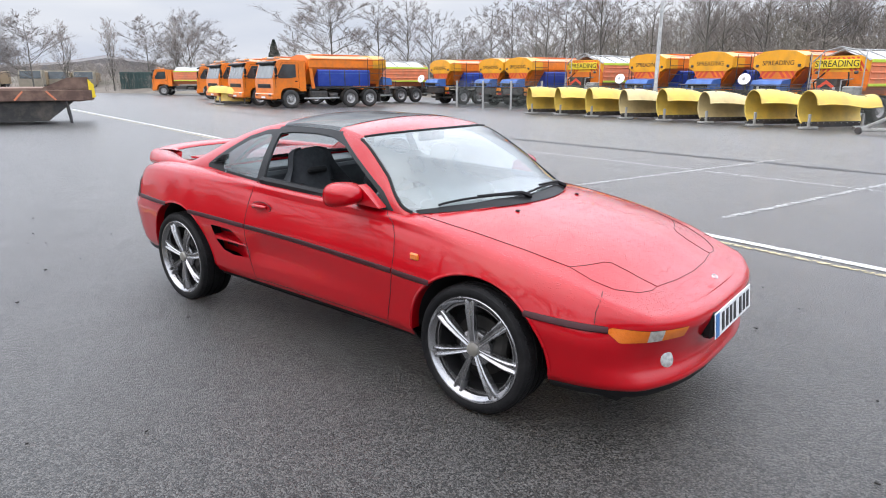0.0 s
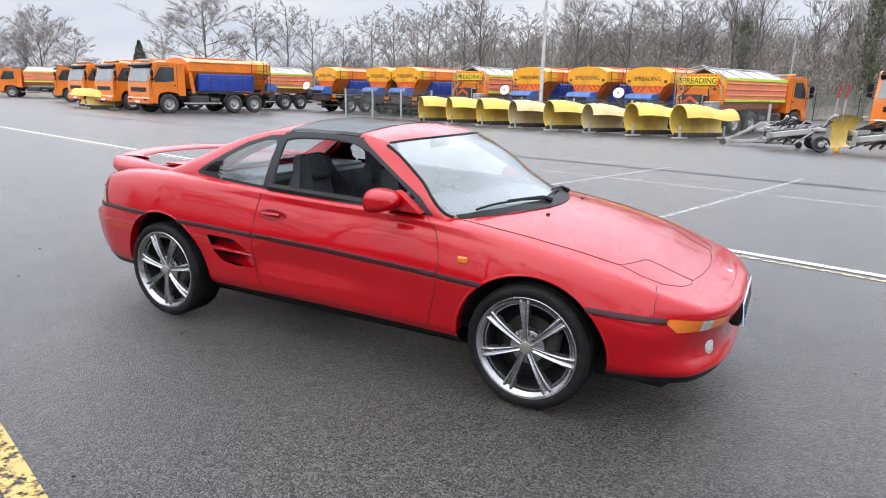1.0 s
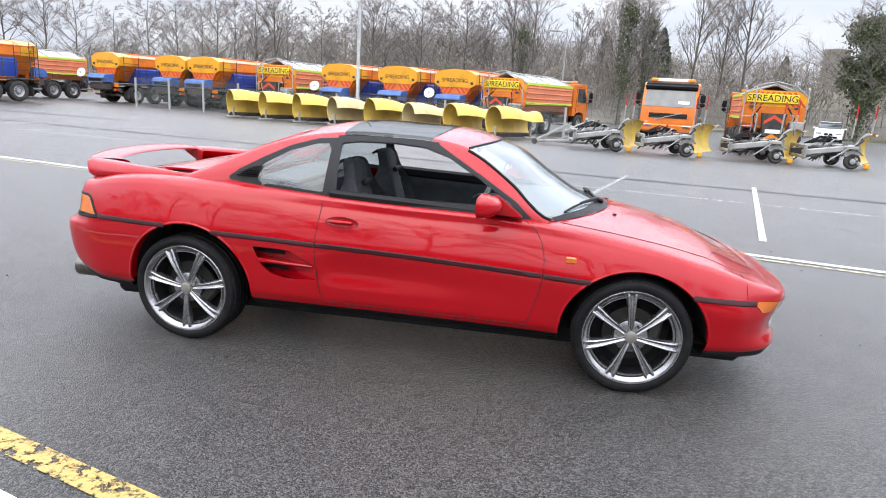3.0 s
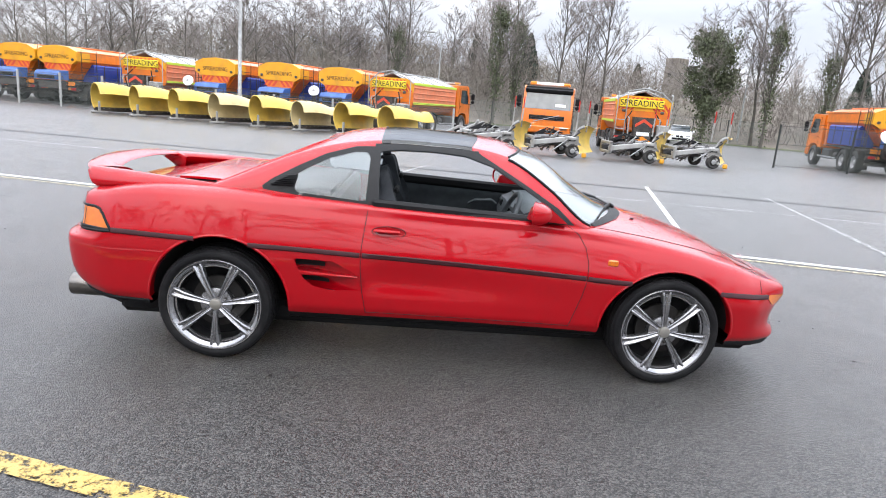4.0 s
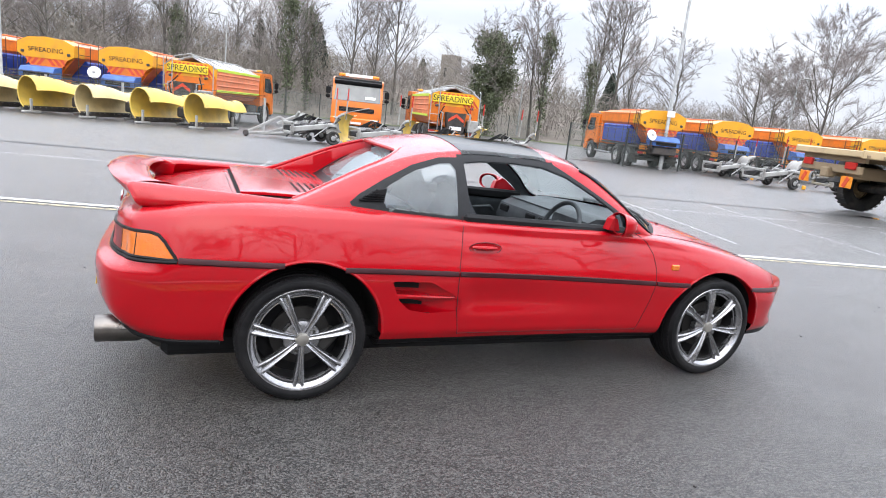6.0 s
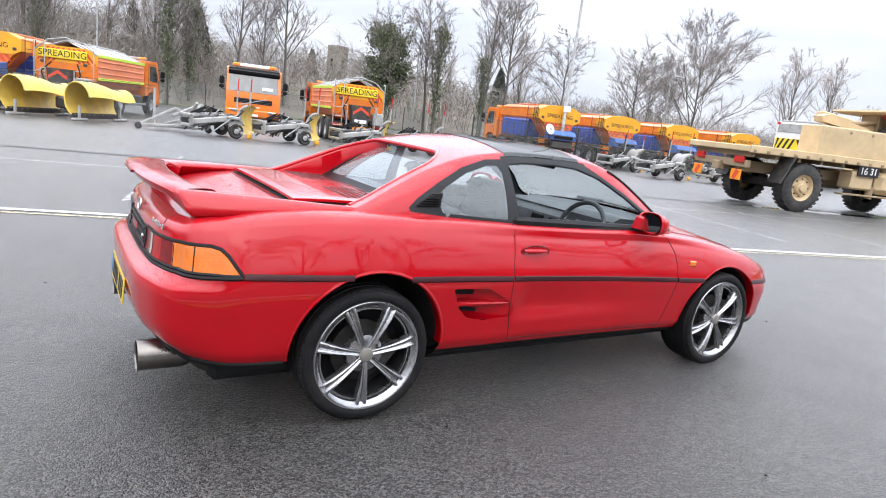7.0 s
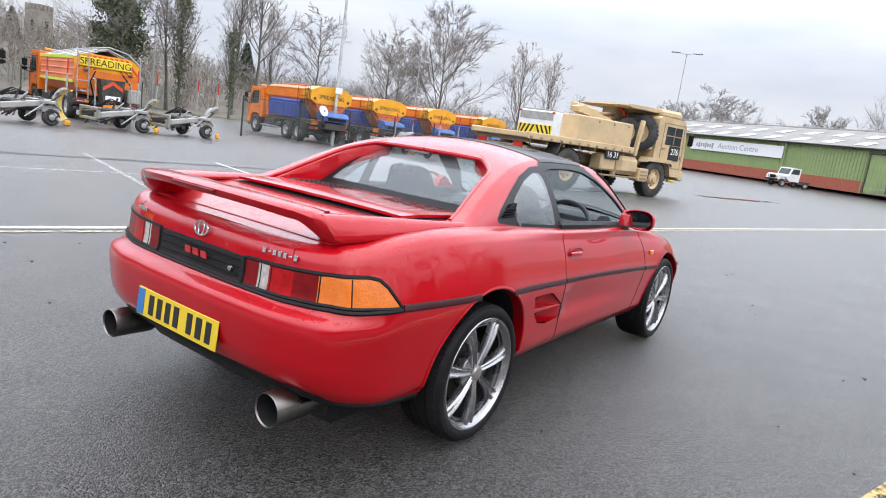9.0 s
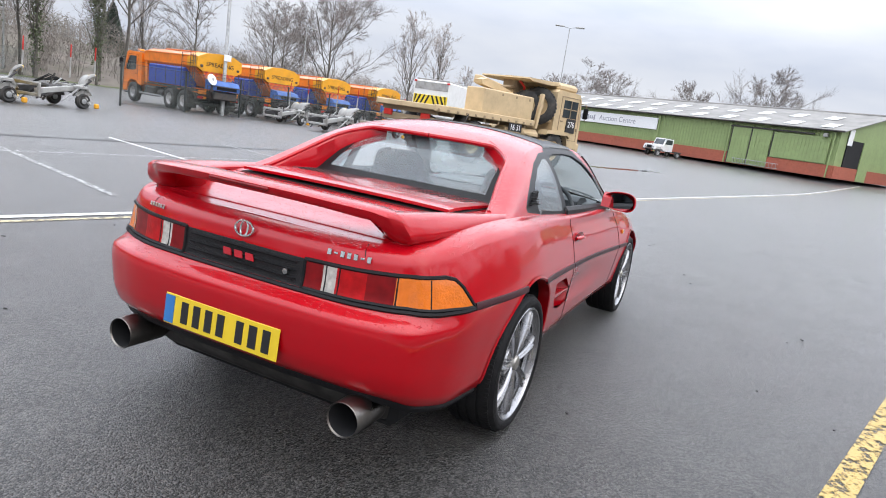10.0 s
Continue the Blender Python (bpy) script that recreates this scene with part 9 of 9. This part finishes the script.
def leaf_cloud(rng, n, place, size):
    sh = Shape()
    for _ in range(n):
        p = place()
        m = Euler((rng.uniform(0, 6.28), rng.uniform(0, 6.28), rng.uniform(0, 6.28))).to_matrix()
        s = size * rng.uniform(0.6, 1.4)
        sh.add([p + m @ Vector(v) for v in ((-s, -s * 0.6, 0), (s, -s * 0.6, 0.1 * s), (s * 0.8, s * 0.6, 0), (-s * 0.9, s * 0.5, 0.15 * s))], [(0, 1, 2, 3)])
    return sh


def make_tree(label, seed, height, spread, up, forks=3, twigs=6, lean=0.0, clear=0.3, pale=False, ivy=0, name="tree", reach=1.0, ivy_r=(0.16, 0.35)):
    t = thing(name, label, "tree", group="trees round the yard")
    g = Tree(seed, height, spread, up, forks, twigs, lean, clear, reach)
    part("trunk", g.limbs, BARK, t, "dark bare trunk and limbs")
    part("crown", g.twigs, TWIG_PALE if pale else TWIG, t, "fine leafless twigs", smooth=0)
    if ivy:
        rng = random.Random(seed + 7)
        verts = [Vector(v) for v in g.limbs.v if v[2] < height * 0.85 and math.hypot(v[0] - lean * v[2], v[1]) < height * ivy_r[0]]

        def place():
            v = rng.choice(verts)
            return v + Vector((rng.gauss(0, ivy_r[1]), rng.gauss(0, ivy_r[1]), rng.gauss(0, 0.4)))
        part("ivy", leaf_cloud(rng, ivy, place, 0.095), IVY, t, "dark green ivy on the stems", smooth=0)
    return t


def conifer(height, seed):
    t = thing("conifer", "dark evergreen conifer among bare trees", "tree", group="trees round the yard")
    rng = random.Random(seed)
    part("trunk", Shape().tube([(0, 0, 0), (0, 0, height)], [0.2, 0.03], 6), BARK, t)

    def place():
        u = rng.random() ** 0.7
        r = (1 - u) ** 0.8 * height * 0.24 * rng.uniform(0.4, 1.15)
        a = rng.uniform(0, 6.28)
        return Vector((r * math.cos(a), r * math.sin(a), height * (0.12 + 0.88 * u) - r * 0.3))
    part("crown", leaf_cloud(rng, 3800, place, 0.2), CONIFER, t, "dense dark needles", smooth=0)
    return t


alder = make_tree("tall slim leafless alder with fine twigs", 1, 12, 0.8, 0.7, 3, 18, clear=0.3)
oak = make_tree("broad leafless tree with a spreading crown", 2, 12, 1.25, 0.55, 4, 22, clear=0.2, reach=1.25)
poplar = make_tree("narrow upright pale leafless tree", 3, 12, 0.5, 1.35, 3, 18, clear=0.15, pale=True)
ash = make_tree("tall open leafless ash with rising limbs", 4, 14, 0.6, 0.95, 3, 17, clear=0.35, lean=0.04, reach=0.85)
ivied = make_tree("ivy-clad tree with a bare top", 5, 12, 1.1, 0.65, 4, 11, clear=0.22, reach=1.3, ivy=15000, ivy_r=(0.17, 0.42))
slimivy = make_tree("slim tree wrapped in ivy with a bare top", 6, 13, 0.5, 1.0, 3, 9, clear=0.2, ivy=2200, ivy_r=(0.05, 0.28))
dome = make_tree("rounded leafless tree with dense upswept twigs", 8, 11, 0.95, 1.0, 4, 26, clear=0.08, reach=1.45)
fir = conifer(9.5, 21)


def from_eye(az, dist):
    return 0.0 + dist * math.cos(radians(az)), -3.0 + dist * math.sin(radians(az))


def planted(az, dist, top, h0):
    """Pose of a tree whose top stands at the height top."""
    x, y = from_eye(az, dist)
    z = gz(x, y) - 0.1
    return pose(x, y, z, 0, 0, (az * 37) % 360) @ Matrix.Scale((top - z) / h0, 4)


def grove(master, h0, rows):
    first = True
    for r in rows:
        m = planted(*r, h0)
        if first:
            master.matrix_basis = m
            first = False
        else:
            copies(master, [m])


grove(oak, 12, [(137.3, 74, 11.5), (160.4, 78, 7.6), (152.4, 95, 8.8), (147.0, 110, 8.0), (99.0, 78, 11.5), (15.4, 95, 11.5), (108.0, 82, 9.5), (84.0, 90, 9.0)])
grove(alder, 12, [(133.2, 72, 9.5), (130.6, 70, 9.8), (128.6, 74, 8.8), (126.0, 80, 8.5), (121.5, 70, 9.6), (119.6, 76, 10.0), (117.0, 72, 10.2), (115.3, 70, 10.8), (112.8, 78, 10.5), (110.0, 74, 10.2), (104.5, 72, 11.0), (101.4, 70, 11.5), (140.6, 80, 7.4),
                  (214, 26, 14.5), (228, 22, 15.5), (243, 20, 14.0), (258, 19, 15.0), (274, 20, 16.0), (291, 21, 14.5), (308, 24, 15.0), (322, 28, 15.0), (123.6, 84, 10.5), (106.2, 84, 11.0), (50.4, 66, 11.2), (44.2, 66, 10.5), (97.6, 76, 12.0), (118.4, 66, 9.5)])
grove(ash, 14, [(93.2, 70, 14.5), (91.5, 72, 14.8), (82.2, 68, 14.2), (78.6, 66, 14.0), (74.6, 68, 15.0), (62.4, 64, 13.0), (57.3, 66, 15.4), (55.5, 64, 15.0), (88.0, 76, 11.5), (96.0, 80, 12.0), (113.6, 64, 11.8), (76.5, 72, 13.0), (105.6, 66, 11.5)])
grove(poplar, 12, [(32.0, 72, 11.4), (29.4, 74, 10.8), (54.0, 72, 10.6), (158.2, 82, 7.0), (155.0, 88, 7.8), (150.2, 92, 8.4), (109.5, 90, 9.0), (86.0, 80, 12.5), (84.6, 74, 14.0), (26.5, 90, 8.0), (60.0, 90, 9.0)])
grove(dome, 11, [(39.2, 72, 13.3), (1.2, 95, 12.6), (6.7, 100, 10.4), (-6.8, 100, 8.8), (149.2, 90, 8.6), (18.0, 105, 9.5), (42.8, 80, 10.5), (13.5, 100, 10.5), (163.0, 80, 7.2)])
grove(ivied, 12, [(66.2, 62, 10.4)])
grove(slimivy, 13, [(83.9, 64, 12.0), (82.2, 66, 11.0), (61.6, 62, 11.0), (57.6, 62, 8.5), (92.6, 68, 9.5)])
grove(fir, 9.5, [(85.8, 92, 10.6), (81.2, 80, 9.9), (72.0, 90, 8.0), (142.4, 90, 6.3), (65.2, 90, 8.0), (55.6, 88, 8.6), (214, 56, 12.0), (230, 60, 11.5), (250, 54, 12.5), (271, 57, 11.0), (289, 58, 12.0), (307, 55, 11.5), (330, 60, 12.0)])

# the bank behind the boundary fence and its tangle of scrub
random.seed(33)
bank_h = spl([(-14, 0.2), (0, 0.4), (12, 0.8), (22, 1.6), (35, 2.4), (45, 3.2), (55, 3.4), (62, 4.2), (68, 4.8), (80, 5.4), (92, 6.0), (104, 5.8), (115, 4.6), (125, 3.2), (138, 2.4), (150, 2.3), (165, 2.2), (185, 2.0), (346, 0.2)])
rows = []
for az in np.arange(-14, 347, 1.5):
    row = []
    for k, d in enumerate((64, 68, 73, 80, 90, 110, 140)):
        if az > 190:
            d *= 0.75
        near = 0 if az > 28 else (28 - az) * 1.2
        dd = d + (min(near, 40) if az < 28 else 0) + (min((az - 128) * 0.8, 36) if 128 < az < 190 else 0)
        x, y = from_eye(az, dd)
        h = (float(bank_h(az)) if az < 186 else 4.5) * (0.0, 0.22, 0.5, 0.8, 1.0, 1.1, 1.1)[k] * random.uniform(0.85, 1.15)
        row.append((x, y, gz(x, y) - 0.05 + h))
    rows.append(row)
setting("bank", Shape().sheet(rows), BANK, "rough brown bank under winter scrub", "bank", smooth=60)
scrub = Shape()
rng = random.Random(77)


def thicket_bush():
    """A leafless bush one metre tall: bowed stems, side shoots and fine twigs as slivers."""
    tris = []

    def sliver(p, q, w):
        ax = (q - p).cross(Vector((rng.uniform(-1, 1), rng.uniform(-1, 1), rng.uniform(-1, 1)))).normalized() * w
        tris.append((p - ax, p + ax, q))
    for _ in range(5):
        a, s = rng.uniform(0, 6.28), rng.uniform(0.1, 0.5)
        p0 = Vector((rng.uniform(-0.2, 0.2), rng.uniform(-0.2, 0.2), 0))
        p1 = p0 + Vector((math.cos(a) * s * 0.5, math.sin(a) * s * 0.5, 0.5))
        p2 = p0 + Vector((math.cos(a) * s * 1.1, math.sin(a) * s * 1.1, rng.uniform(0.8, 1.1)))
        sliver(p0, p1 + (p2 - p1) * 0.2, 0.011)
        sliver(p1, p2, 0.007)
        for _ in range(5):
            u = rng.uniform(0.3, 0.95)
            q = p0.lerp(p1, u * 2) if u < 0.5 else p1.lerp(p2, u * 2 - 1)
            d = Vector((rng.uniform(-1, 1), rng.uniform(-1, 1), rng.uniform(-0.1, 1.2))).normalized()
            e = q + d * rng.uniform(0.15, 0.34)
            sliver(q, e, 0.006)
            for _ in range(2):
                f = q.lerp(e, rng.uniform(0.2, 0.8))
                g = (d + Vector((rng.uniform(-1, 1), rng.uniform(-1, 1), rng.uniform(-0.4, 0.9)))).normalized()
                sliver(f, f + g * rng.uniform(0.08, 0.2), 0.005)
    return tris


bushes = [thicket_bush() for _ in range(8)]
for k in range(4200):
    az = rng.uniform(-12, 180)
    d = rng.uniform(65, 98)
    dd = d + (min((28 - az) * 1.2, 40) if az < 28 else 0) + (min((az - 128) * 0.8, 36) if az > 128 else 0)
    x, y = from_eye(az, dd)
    h = float(bank_h(az)) * min(1.0, max(0, (d - 64) / 22))
    tall = (0.9 + 0.42 * float(bank_h(az))) * rng.uniform(0.5, 1.5)
    m = Matrix.Translation((x, y, gz(x, y) + h - 0.2)) @ Matrix.Rotation(rng.uniform(0, 6.28), 4, "Z") @ Matrix.Diagonal((tall * 1.15, tall * 1.15, tall, 1))
    for tri in bushes[k % 8]:
        scrub.add([m @ v for v in tri], [(0, 1, 2)])
for k in range(900):
    az, d = rng.uniform(200, 335), rng.uniform(22, 34)
    x, y = from_eye(az, d)
    tall = rng.uniform(2.5, 6.5)
    m = Matrix.Translation((x, y, gz(x, y) - 0.2)) @ Matrix.Rotation(rng.uniform(0, 6.28), 4, "Z") @ Matrix.Diagonal((tall * 0.8, tall * 0.8, tall, 1))
    for tri in bushes[k % 8]:
        scrub.add([m @ v for v in tri], [(0, 1, 2)])
tagged(new("scrub", scrub.mesh("scrub", SCRUB, 0)), "dense leafless brown scrub on the bank", "scrub", "", "stuff")
verge = []
for az in np.arange(40, 112, 2):
    verge.append([(*from_eye(az, d), gz(*from_eye(az, d)) + 0.03) for d in (60.5, 66)])
setting("verge", Shape().sheet(verge), GRASS, "strip of dull green grass below the bank", "grass verge")
far = []
for az in np.arange(-60, 301, 3):
    x, y = from_eye(az, 330)
    h = 7 + 3 * math.sin(az * 0.21) + 2 * math.sin(az * 0.57 + 1) + (5 if az < 40 else 0) * 0
    far.append([(x, y, -6), (x, y, h * 0.85), (*from_eye(az, 345), h)])
setting("backdrop", Shape().sheet(far), mat("far_wooded_ridge", (0.16, 0.15, 0.15), 0.95, vary=0.25, scale=0.05, dirt=(0.22, 0.21, 0.21), dirt_amount=0.6, dscale=0.03), "far wooded ridge in winter", "far woods", smooth=60)
